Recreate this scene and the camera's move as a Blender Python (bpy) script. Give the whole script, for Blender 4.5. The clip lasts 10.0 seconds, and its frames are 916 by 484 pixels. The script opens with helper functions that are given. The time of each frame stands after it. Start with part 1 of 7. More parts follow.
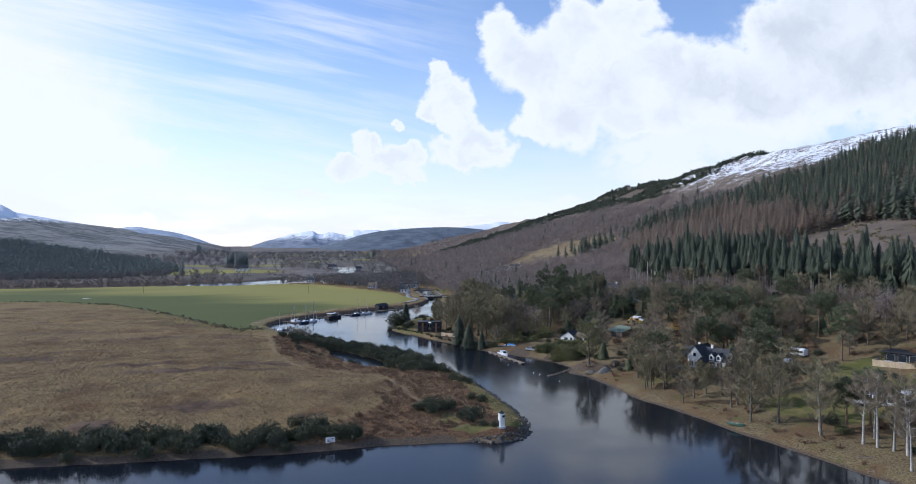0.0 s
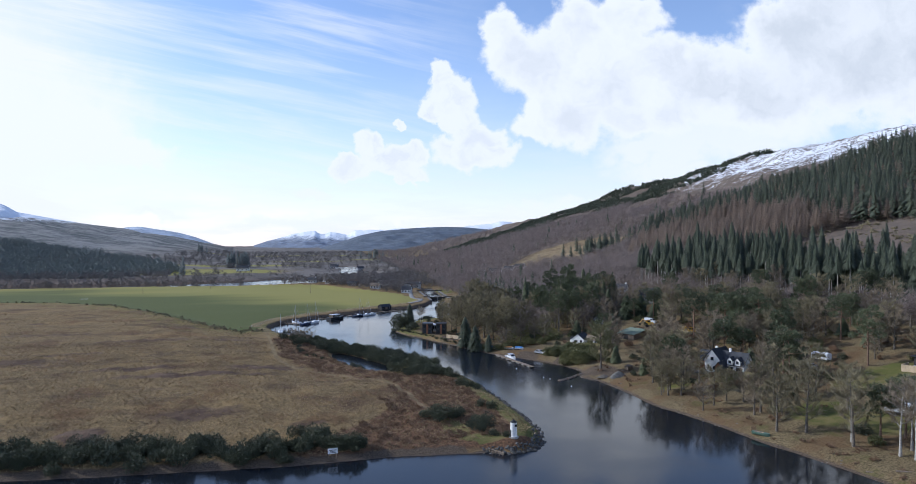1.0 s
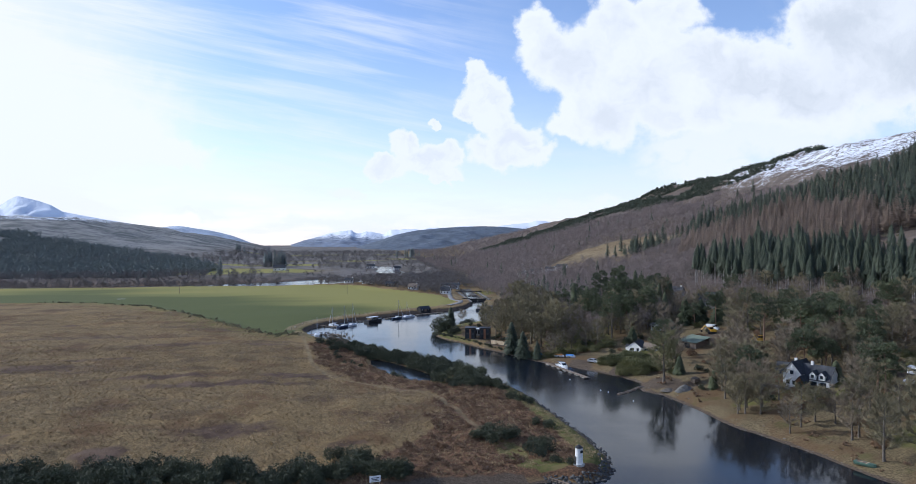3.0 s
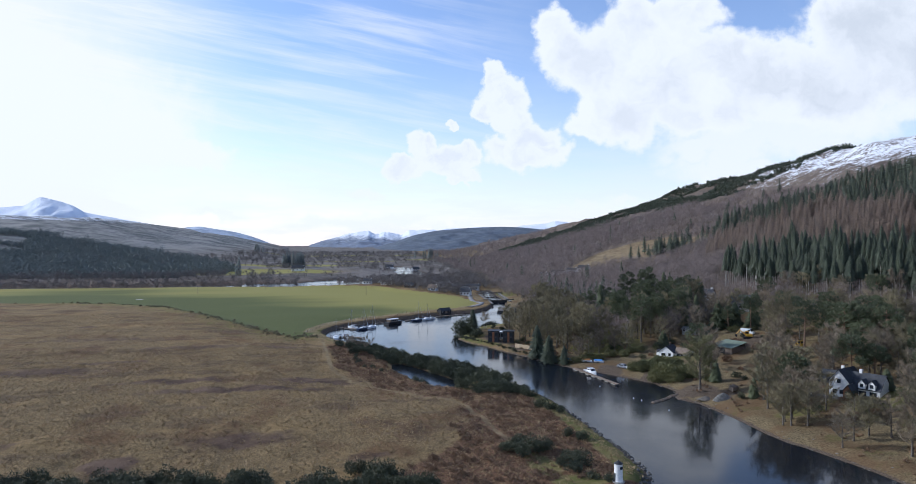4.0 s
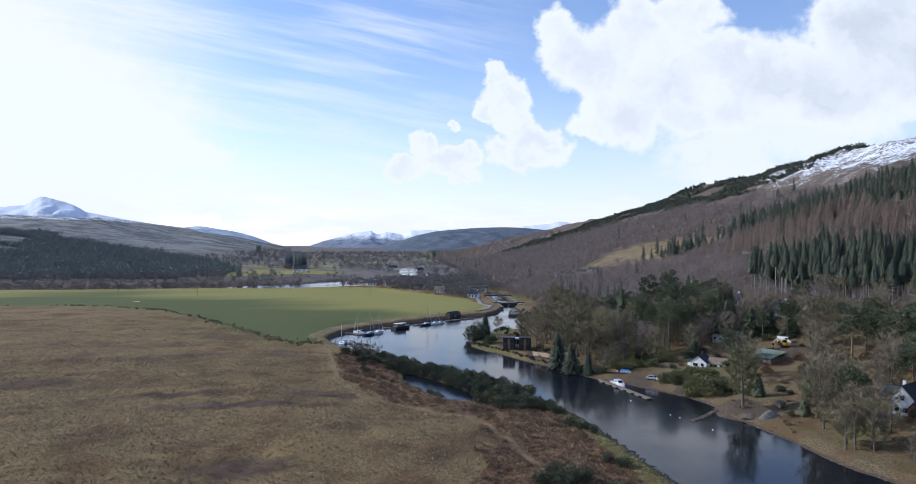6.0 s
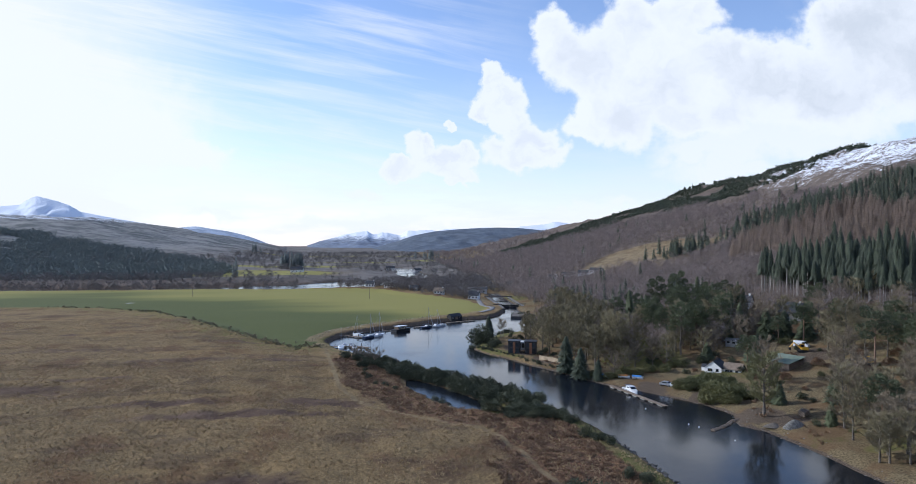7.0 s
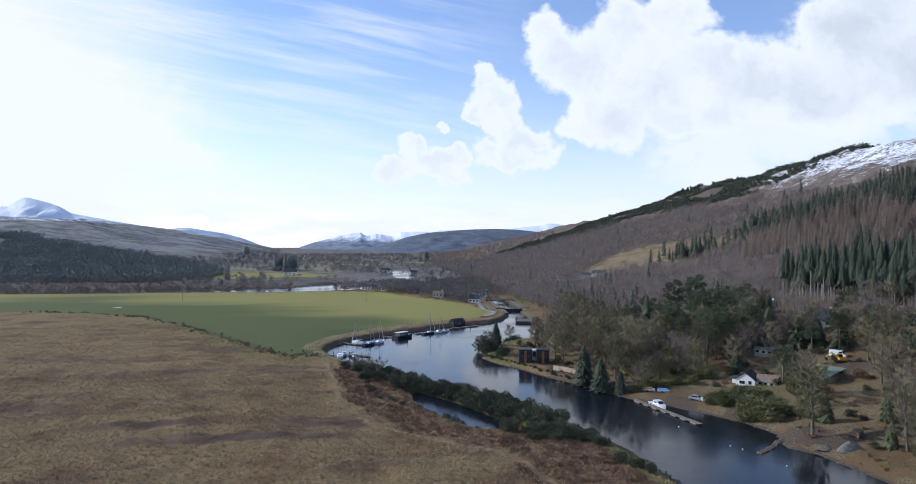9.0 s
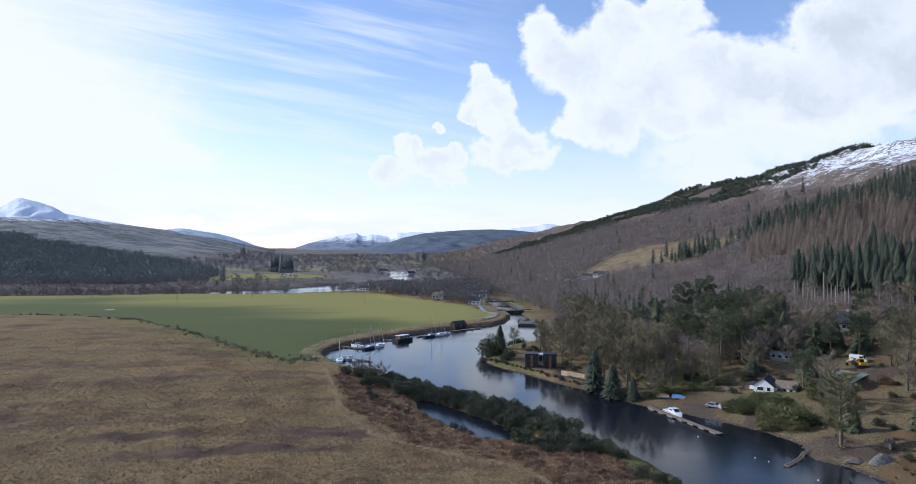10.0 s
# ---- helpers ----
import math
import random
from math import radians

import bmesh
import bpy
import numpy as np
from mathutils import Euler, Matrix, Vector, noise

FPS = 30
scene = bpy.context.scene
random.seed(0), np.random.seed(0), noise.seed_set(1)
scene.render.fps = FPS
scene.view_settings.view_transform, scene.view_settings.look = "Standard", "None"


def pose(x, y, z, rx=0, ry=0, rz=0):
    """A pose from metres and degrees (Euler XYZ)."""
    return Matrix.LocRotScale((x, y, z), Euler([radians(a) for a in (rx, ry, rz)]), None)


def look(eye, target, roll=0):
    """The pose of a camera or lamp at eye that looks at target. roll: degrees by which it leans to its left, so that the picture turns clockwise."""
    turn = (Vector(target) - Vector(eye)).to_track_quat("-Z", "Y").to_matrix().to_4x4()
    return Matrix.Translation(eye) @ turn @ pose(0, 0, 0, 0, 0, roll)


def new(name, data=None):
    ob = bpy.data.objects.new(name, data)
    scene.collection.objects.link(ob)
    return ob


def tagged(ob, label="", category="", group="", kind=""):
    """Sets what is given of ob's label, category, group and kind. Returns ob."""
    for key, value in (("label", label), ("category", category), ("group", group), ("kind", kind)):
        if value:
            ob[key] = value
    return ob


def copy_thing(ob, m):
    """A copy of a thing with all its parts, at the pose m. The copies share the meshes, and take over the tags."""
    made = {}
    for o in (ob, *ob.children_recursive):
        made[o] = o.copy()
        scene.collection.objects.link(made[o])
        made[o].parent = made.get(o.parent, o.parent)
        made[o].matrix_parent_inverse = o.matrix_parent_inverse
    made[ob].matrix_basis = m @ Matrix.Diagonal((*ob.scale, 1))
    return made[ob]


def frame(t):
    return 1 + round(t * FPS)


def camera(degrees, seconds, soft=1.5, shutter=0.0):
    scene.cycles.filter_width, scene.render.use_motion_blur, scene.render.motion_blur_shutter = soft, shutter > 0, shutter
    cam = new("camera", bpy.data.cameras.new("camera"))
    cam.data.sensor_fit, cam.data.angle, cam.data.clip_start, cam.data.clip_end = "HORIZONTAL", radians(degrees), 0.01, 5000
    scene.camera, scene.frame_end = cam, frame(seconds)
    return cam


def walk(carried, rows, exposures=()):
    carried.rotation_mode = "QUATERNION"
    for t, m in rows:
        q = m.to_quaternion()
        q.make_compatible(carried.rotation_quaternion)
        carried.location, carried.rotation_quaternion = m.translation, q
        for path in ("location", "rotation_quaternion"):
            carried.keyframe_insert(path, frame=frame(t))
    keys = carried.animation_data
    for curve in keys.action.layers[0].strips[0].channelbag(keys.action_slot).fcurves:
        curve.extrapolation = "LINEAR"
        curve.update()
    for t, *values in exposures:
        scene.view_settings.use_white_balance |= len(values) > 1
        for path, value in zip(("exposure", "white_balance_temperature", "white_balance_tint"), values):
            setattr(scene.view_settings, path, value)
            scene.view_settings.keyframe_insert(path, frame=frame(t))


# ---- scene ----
cam = camera(65.76, 10.0, 0.8)
PATH = [  # seconds, x, y, z, rx, ry, rz
    (0, 13.21, 4.98, 45.90, 89.821, 0.100, -17.367),
    (0.5, 13.75, 9.53, 45.73, 89.833, 0.105, -17.476),
    (1, 14.26, 14.14, 45.73, 89.808, 0.105, -17.218),
    (1.5, 14.70, 18.75, 45.80, 89.794, 0.099, -16.511),
    (2, 15.08, 23.27, 45.83, 89.796, 0.091, -15.865),
    (2.5, 15.26, 27.89, 45.96, 89.762, 0.078, -15.211),
    (4, 15.37, 41.98, 45.78, 89.813, 0.026, -12.984),
    (4.5, 15.30, 46.64, 45.85, 89.811, 0.000, -12.750),
    (5, 15.16, 51.28, 46.00, 89.798, -0.024, -12.699),
    (5.5, 14.99, 55.87, 45.96, 89.822, -0.049, -12.749),
    (7, 13.71, 70.03, 46.01, 89.865, -0.127, -13.179),
    (7.5, 13.40, 74.56, 46.06, 89.886, -0.126, -13.333),
    (8, 13.00, 79.12, 46.04, 89.933, -0.117, -13.496),
    (8.5, 12.74, 83.86, 46.11, 89.953, -0.119, -13.617),
    (9, 12.43, 88.49, 46.12, 89.983, -0.112, -13.755),
    (9.5, 12.10, 93.23, 46.21, 89.998, -0.100, -13.906),
    (10, 11.74, 97.79, 46.14, 90.024, -0.092, -14.086),
]
walk(cam, [(row[0], pose(*row[1:])) for row in PATH], [(0.0, 0.0, 5650, 10), (10.0, 0.0, 5650, 10)])
# ---- sky and sun ----
SUN_AZ, SUN_EL = -60.0, 28.0   # degrees: clockwise from +y, above the horizon
world = bpy.data.worlds.new("sky")
scene.world = world
world.use_nodes = True


class Nodes:
    """Short hand for a node tree."""

    def __init__(self, tree):
        self.tree = tree
        tree.nodes.clear()

    def add(self, kind, inputs=None, **attrs):
        n = self.tree.nodes.new(kind)
        if "operation" in attrs:
            n.operation = attrs["operation"]
        if "use_clamp" in attrs:
            n.use_clamp = attrs["use_clamp"]
        if "data_type" in attrs:
            n.data_type = attrs["data_type"]
        if "blend_type" in attrs:
            n.blend_type = attrs["blend_type"]
        if "interpolation_type" in attrs:
            n.interpolation_type = attrs["interpolation_type"]
        if "attribute_name" in attrs:
            n.attribute_name = attrs["attribute_name"]
        for k, v in (inputs or {}).items():
            self.put(n.inputs[k], v)
        return n

    def put(self, socket, v):
        if isinstance(v, bpy.types.NodeSocket):
            self.tree.links.new(v, socket)
        elif isinstance(v, bpy.types.Node):
            self.tree.links.new(v.outputs[0], socket)
        elif hasattr(socket.default_value, "__len__") and len(socket.default_value) == 4 and len(v) == 3:
            socket.default_value = (*v, 1)
        else:
            socket.default_value = v

    def math(self, op, a, b=0.0, clamp=False):
        return self.add("ShaderNodeMath", {0: a, 1: b}, operation=op, use_clamp=clamp).outputs[0]

    def smooth(self, x, lo, hi):
        return self.add("ShaderNodeMapRange", {0: x, 1: lo, 2: hi, 3: 0.0, 4: 1.0}, interpolation_type="SMOOTHSTEP").outputs[0]

    def mix(self, f, a, b, blend="MIX"):
        n = self.add("ShaderNodeMix", data_type="RGBA", blend_type=blend)
        for i, v in ((0, f), (6, a), (7, b)):
            self.put(n.inputs[i], v)
        return n.outputs[2]

    def noise(self, vec, scale, detail=4.0, rough=0.55, distortion=0.0):
        n = self.add("ShaderNodeTexNoise", {"Scale": scale, "Detail": detail, "Roughness": rough, "Distortion": distortion})
        if vec is not None:
            self.put(n.inputs["Vector"], vec)
        return n.outputs[0]


# cumulus heaps: centre and radii, in tangents of the view angle
BIG_CLOUD = [(0.093, 0.302, 0.027, 0.035), (0.118, 0.273, 0.046, 0.042), (0.159, 0.249, 0.059, 0.058), (0.159, 0.183, 0.038, 0.038), (0.143, 0.154, 0.032, 0.023),
             (0.2, 0.175, 0.06, 0.046), (0.212, 0.289, 0.06, 0.046), (0.257, 0.24, 0.079, 0.094), (0.281, 0.322, 0.053, 0.039), (0.334, 0.24, 0.073, 0.052),
             (0.394, 0.215, 0.095, 0.053), (0.475, 0.223, 0.111, 0.068), (0.531, 0.279, 0.095, 0.075), (0.603, 0.263, 0.124, 0.087), (0.666, 0.287, 0.143, 0.119),
             (0.491, 0.304, 0.051, 0.041), (0.587, 0.328, 0.1, 0.057), (0.314, 0.174, 0.082, 0.035)]
LOW_CLOUD = [(0.297, 0.121, 0.054, 0.021), (0.354, 0.129, 0.083, 0.035), (0.435, 0.146, 0.108, 0.04), (0.515, 0.166, 0.094, 0.037), (0.591, 0.17, 0.031, 0.021), (0.346, 0.097, 0.083, 0.019)]
SMALL_CLOUDS = [(0.016, 0.226, 0.018, 0.02), (0.028, 0.202, 0.028, 0.028), (0.005, 0.182, 0.02, 0.015), (0.043, 0.171, 0.025, 0.025), (0.065, 0.142, 0.035, 0.026),
                (0.044, 0.122, 0.04, 0.023), (0.081, 0.117, 0.035, 0.022), (-0.092, 0.13, 0.023, 0.02), (-0.073, 0.136, 0.015, 0.015), (-0.059, 0.109, 0.048, 0.021),
                (-0.104, 0.099, 0.035, 0.012), (-0.026, 0.118, 0.02, 0.016), (-0.038, 0.091, 0.033, 0.01), (-0.045, 0.163, 0.011, 0.007)]
HORIZON_CLOUDS = [(0.11, 0.042, 0.017, 0.011), (0.151, 0.039, 0.038, 0.012), (0.192, 0.048, 0.024, 0.012), (-0.162, 0.068, 0.025, 0.01), (-0.212, 0.022, 0.052, 0.008),
                  (-0.129, 0.031, 0.059, 0.01), (-0.379, 0.035, 0.052, 0.009), (-0.046, 0.023, 0.05, 0.007)]
BRIGHT_BANK = [(-0.633, 0.164, 0.219, 0.107), (-0.502, 0.147, 0.103, 0.051), (-0.413, 0.128, 0.058, 0.023), (-0.77, 0.177, 0.263, 0.156)]


def build_sky():
    n = Nodes(world.node_tree)
    co = n.add("ShaderNodeTexCoord").outputs["Generated"]
    dim = 15.0
    fx, fy = math.sin(radians(dim)), math.cos(radians(dim))
    sep = n.add("ShaderNodeSeparateXYZ", {0: co})
    x, y, z = sep.outputs
    fwd = n.math("ADD", n.math("MULTIPLY", x, fx), n.math("MULTIPLY", y, fy))
    side = n.math("SUBTRACT", n.math("MULTIPLY", x, fy), n.math("MULTIPLY", y, fx))
    depth = n.math("MAXIMUM", n.math("ABSOLUTE", fwd), 0.12)
    u = n.math("DIVIDE", side, depth)
    v = n.math("DIVIDE", n.math("MAXIMUM", z, 0.0), depth)
    flat = n.add("ShaderNodeCombineXYZ", {0: u, 1: v, 2: 0.0}).outputs[0]

    def vec(op, a, b):
        return n.add("ShaderNodeVectorMath", {0: a, 1: b}, operation=op).outputs[0]

    def warp(scale, amount, detail):
        t = n.add("ShaderNodeTexNoise", {"Vector": flat, "Scale": scale, "Detail": detail, "Roughness": 0.6})
        return vec("MULTIPLY", vec("SUBTRACT", t.outputs["Color"], (0.5, 0.5, 0.5)), (amount, amount, 0.0))

    # the heaps' outlines are carried about by turbulence of three sizes
    bent = vec("ADD", vec("ADD", flat, warp(9.0, 0.075, 2.0)), vec("ADD", warp(26.0, 0.04, 2.0), warp(70.0, 0.018, 4.0)))
    bu, bv, _ = n.add("ShaderNodeSeparateXYZ", {0: bent}).outputs

    def body_of(heaps, grow, soft=0.12):
        total = None
        for cx, cy, rx, ry in heaps:
            a = n.math("DIVIDE", n.math("SUBTRACT", bu, cx), rx * grow)
            b = n.math("DIVIDE", n.math("SUBTRACT", bv, cy), ry * grow)
            d = n.math("SUBTRACT", 1.0, n.math("SQRT", n.math("ADD", n.math("MULTIPLY", a, a), n.math("MULTIPLY", b, b))))
            total = d if total is None else n.add("ShaderNodeMath", {0: total, 1: d, 2: soft}, operation="SMOOTH_MAX").outputs[0]
        return total

    crumbs = n.math("MULTIPLY", n.math("SUBTRACT", n.noise(flat, 34.0, 8.0, 0.62), 0.5), 0.55)
    big = n.math("ADD", body_of(BIG_CLOUD, 1.16), crumbs)
    low_heap = n.math("ADD", body_of(LOW_CLOUD, 1.15), crumbs)
    small = n.math("ADD", body_of(SMALL_CLOUDS, 1.2), crumbs)
    far = n.math("ADD", body_of(HORIZON_CLOUDS, 1.2), crumbs)
    bank = n.math("ADD", body_of(BRIGHT_BANK, 1.05), crumbs)
    m_big, m_low = n.smooth(big, -0.05, 0.3), n.math("MULTIPLY", n.smooth(low_heap, -0.2, 0.6), 0.9)
    m_small, m_far, m_bank = n.math("MULTIPLY", n.smooth(small, -0.06, 0.26), 0.97), n.math("MULTIPLY", n.smooth(far, -0.1, 0.7), 0.8), n.smooth(bank, -0.25, 0.5)
    # grey bellies: thick parts, and the side turned from the sun
    folds = n.noise(bent, 9.0, 6.0, 0.6)
    belly = n.math("ADD", n.smooth(folds, 0.36, 0.66), n.math("MULTIPLY", n.smooth(u, 0.2, 0.5), 0.55))
    belly = n.math("MULTIPLY", n.math("MULTIPLY", belly, n.smooth(big, 0.12, 0.75)), 0.62, True)
    c_big = n.mix(belly, (0.97, 0.955, 0.94), (0.70, 0.715, 0.735))
    fold2 = n.math("MULTIPLY", n.smooth(n.noise(bent, 22.0, 5.0, 0.6), 0.42, 0.66), 0.6)
    c_small = n.mix(n.math("MULTIPLY", fold2, n.smooth(small, 0.15, 0.7)), (0.965, 0.95, 0.935), (0.76, 0.77, 0.785))
    # thin high streaks, sinking to the right
    turned = n.add("ShaderNodeMapping", {"Vector": flat, "Rotation": (0, 0, radians(12))}).outputs[0]
    drawn = n.add("ShaderNodeMapping", {"Vector": turned, "Scale": (1.0, 10.0, 1.0)}).outputs[0]
    streak = n.smooth(n.noise(drawn, 2.6, 6.0, 0.58, 0.4), 0.42, 0.74)
    fine = n.smooth(n.noise(n.add("ShaderNodeMapping", {"Vector": turned, "Scale": (1.0, 22.0, 1.0)}).outputs[0], 3.0, 5.0, 0.6, 0.3), 0.45, 0.75)
    thin = n.math("MULTIPLY", n.smooth(u, 0.12, -0.12), n.math("ADD", n.math("MULTIPLY", streak, 0.5), n.math("MULTIPLY", fine, 0.22)))
    # white haze: low over the horizon and widely round the sun
    level_bands = n.noise(n.add("ShaderNodeMapping", {"Vector": flat, "Scale": (1.0, 6.0, 1.0)}).outputs[0], 6.0, 6.0, 0.6)
    low = n.math("POWER", n.smooth(v, 0.30, -0.02), 1.35)
    low = n.math("MULTIPLY", low, n.math("ADD", 0.62, n.math("MULTIPLY", n.smooth(level_bands, 0.34, 0.68), 0.42)))
    sd = (math.sin(radians(-38)) * math.cos(radians(7)), math.cos(radians(-38)) * math.cos(radians(7)), math.sin(radians(7)))
    near = n.add("ShaderNodeVectorMath", {0: co, 1: sd}, operation="DOT_PRODUCT").outputs["Value"]
    glare = n.smooth(near, 0.80, 0.965)
    veil = n.math("ADD", glare, thin)
    veil = n.math("ADD", veil, n.math("MULTIPLY", n.math("SUBTRACT", n.noise(flat, 4.0, 6.0, 0.6), 0.5), 0.4), True)
    sky = n.add("ShaderNodeTexSky")
    sky.sky_type, sky.sun_disc = "NISHITA", False
    sky.sun_elevation, sky.sun_rotation = radians(SUN_EL), radians(SUN_AZ)
    sky.air_density, sky.dust_density, sky.ozone_density = 1.0, 0.1, 3.0
    blue = n.mix(1.0, sky.outputs[0], (SKY * 1.2, SKY * 1.0, SKY * 0.97), "MULTIPLY")
    col = n.mix(n.math("MULTIPLY", low, 0.86), blue, (0.87, 0.885, 0.905))
    col = n.mix(veil, col, (0.985, 0.957, 0.938))
    col = n.mix(m_bank, col, (0.99, 0.972, 0.955))
    col = n.mix(m_far, col, (0.97, 0.955, 0.94))
    col = n.mix(m_low, col, (0.96, 0.945, 0.93))
    col = n.mix(m_big, col, c_big)
    col = n.mix(m_small, col, c_small)
    out = n.add("ShaderNodeBackground", {"Color": col, "Strength": 1.0})
    n.add("ShaderNodeOutputWorld", {0: out})


SKY = 0.18
build_sky()
sun = new("sun", bpy.data.lights.new("sun", "SUN"))
sun.data.energy, sun.data.angle, sun.data.color = 3.6, radians(0.6), (1.0, 0.95, 0.87)
sun.matrix_world = look((math.sin(radians(SUN_AZ)), math.cos(radians(SUN_AZ)), math.tan(radians(SUN_EL))), (0, 0, 0))

# ---- helpers for meshes ----
def raw_mesh(name, verts, faces, mats=(), index=None, smooth=False):
    """A mesh from arrays; faces are all triangles or all quads."""
    verts, faces = np.asarray(verts, np.float32), np.asarray(faces, np.int32)
    me = bpy.data.meshes.new(name)
    k = faces.shape[1]
    me.vertices.add(len(verts)), me.loops.add(faces.size), me.polygons.add(len(faces))
    me.vertices.foreach_set("co", verts.ravel())
    me.loops.foreach_set("vertex_index", faces.ravel())
    me.polygons.foreach_set("loop_start", np.arange(0, faces.size, k, dtype=np.int32))
    me.polygons.foreach_set("loop_total", np.full(len(faces), k, np.int32))
    if index is not None:
        me.polygons.foreach_set("material_index", np.asarray(index, np.int32))
    if smooth:
        me.polygons.foreach_set("use_smooth", np.ones(len(faces), bool))
    for m in mats:
        me.materials.append(m)
    me.update(calc_edges=True)
    return me


def bm_mesh(name, bm, material, smooth=False):
    me = bpy.data.meshes.new(name)
    bmesh.ops.recalc_face_normals(bm, faces=bm.faces)
    bm.to_mesh(me)
    bm.free()
    me.materials.append(material)
    if smooth:
        for p in me.polygons:
            p.use_smooth = True
    return me


def part(name, bm, material, parent=None, label="", smooth=False):
    ob = new(name, bm_mesh(name, bm, material, smooth))
    if parent is not None:
        ob.parent = parent
    if label:
        ob["label"] = label
    return ob


def empty(name, m, label, category, group=""):
    ob = new(name)
    ob.empty_display_size = 0.5
    ob.matrix_world = m
    return tagged(ob, label, category, group)


def box(bm, lo, hi, bevel=0.0):
    """An axis-aligned box into bm, its edges bevelled."""
    c = [(a + b) / 2 for a, b in zip(lo, hi)]
    s = [abs(b - a) for a, b in zip(lo, hi)]
    g = bmesh.ops.create_cube(bm, size=1.0, matrix=Matrix.Translation(c) @ Matrix.Diagonal((*s, 1)))
    if bevel:
        edges = {e for v in g["verts"] for e in v.link_edges}
        bmesh.ops.bevel(bm, geom=list(edges), offset=bevel, segments=1, affect="EDGES")
    return bm


def boxed(lo, hi, bevel=0.0):
    return box(bmesh.new(), lo, hi, bevel)


def tube(bm, a, b, ra, rb=None, sides=8):
    a, b = Vector(a), Vector(b)
    rb = ra if rb is None else rb
    q = (b - a).to_track_quat("Z", "Y").to_matrix().to_4x4()
    bmesh.ops.create_cone(bm, cap_ends=True, segments=sides, radius1=ra, radius2=rb, depth=(b - a).length,
                          matrix=Matrix.Translation((a + b) / 2) @ q)
    return bm


def tubed(a, b, ra, rb=None, sides=8):
    return tube(bmesh.new(), a, b, ra, rb, sides)


def prism(bm, outline, y0, y1):
    """An outline in x and z, drawn out along y."""
    a = [bm.verts.new((x, y0, z)) for x, z in outline]
    b = [bm.verts.new((x, y1, z)) for x, z in outline]
    bm.faces.new(a)
    bm.faces.new(b[::-1])
    for i in range(len(a)):
        j = (i + 1) % len(a)
        bm.faces.new((a[i], b[i], b[j], a[j]))
    return bm


def loft(bm, rings, caps=True):
    """Skin between rings of points with the same count."""
    rows = [[bm.verts.new(p) for p in ring] for ring in rings]
    k = len(rows[0])
    for r, s in zip(rows, rows[1:]):
        for i in range(k):
            j = (i + 1) % k
            bm.faces.new((r[i], r[j], s[j], s[i]))
    if caps:
        bm.faces.new(rows[0][::-1])
        bm.faces.new(rows[-1])
    return bm


# ---- materials ----
def material(name):
    m = bpy.data.materials.new(name)
    m.use_nodes = True
    return m, Nodes(m.node_tree)


def finish(n, color, rough=0.8, bump=None, dist=0.05, metal=0.0, **more):
    b = n.add("ShaderNodeBsdfPrincipled", {"Base Color": color, "Roughness": rough, "Metallic": metal})
    for k, v in more.items():
        n.put(b.inputs[k.replace("_", " ")], v)
    if bump is not None:
        bn = n.add("ShaderNodeBump", {"Height": bump, "Distance": dist, "Strength": 1.0})
        n.put(b.inputs["Normal"], bn.outputs[0])
    n.add("ShaderNodeOutputMaterial", {0: b})


def grained(name, a, b, scale=4.0, rough=0.8, bump=0.02, metal=0.0, vary=0.12, coarse=0.35):
    """Two colours mixed by fine and coarse noise, with relief and a random shade for each object."""
    m, n = material(name)
    co = n.add("ShaderNodeTexCoord").outputs["Object"]
    fine, wide = n.noise(co, scale, 5.0, 0.6), n.noise(co, scale * 0.13, 3.0, 0.5)
    f = n.math("ADD", n.math("MULTIPLY", fine, 1 - coarse), n.math("MULTIPLY", wide, coarse))
    col = n.mix(n.smooth(f, 0.36, 0.64), a, b)
    rnd = n.add("ShaderNodeObjectInfo").outputs["Random"]
    k = n.math("ADD", n.math("MULTIPLY", rnd, 2 * vary), 1 - vary)
    col = n.mix(1.0, col, n.add("ShaderNodeCombineColor", {0: k, 1: k, 2: k}).outputs[0], "MULTIPLY")
    finish(n, col, rough, fine, bump, metal)
    return m


def foliage(name, a, b, scale=0.6, rough=0.75, trans=0.0):
    """Twigs, needles or leaves: each island and each place has its own shade."""
    m, n = material(name)
    pos = n.add("ShaderNodeNewGeometry")
    isl = pos.outputs["Random Per Island"]
    wide = n.noise(pos.outputs["Position"], scale * 0.12, 3.0, 0.6)
    f = n.math("ADD", n.math("MULTIPLY", isl, 0.4), n.math("MULTIPLY", n.smooth(wide, 0.36, 0.64), 0.6))
    col = n.mix(f, a, b)
    finish(n, col, rough)
    return m


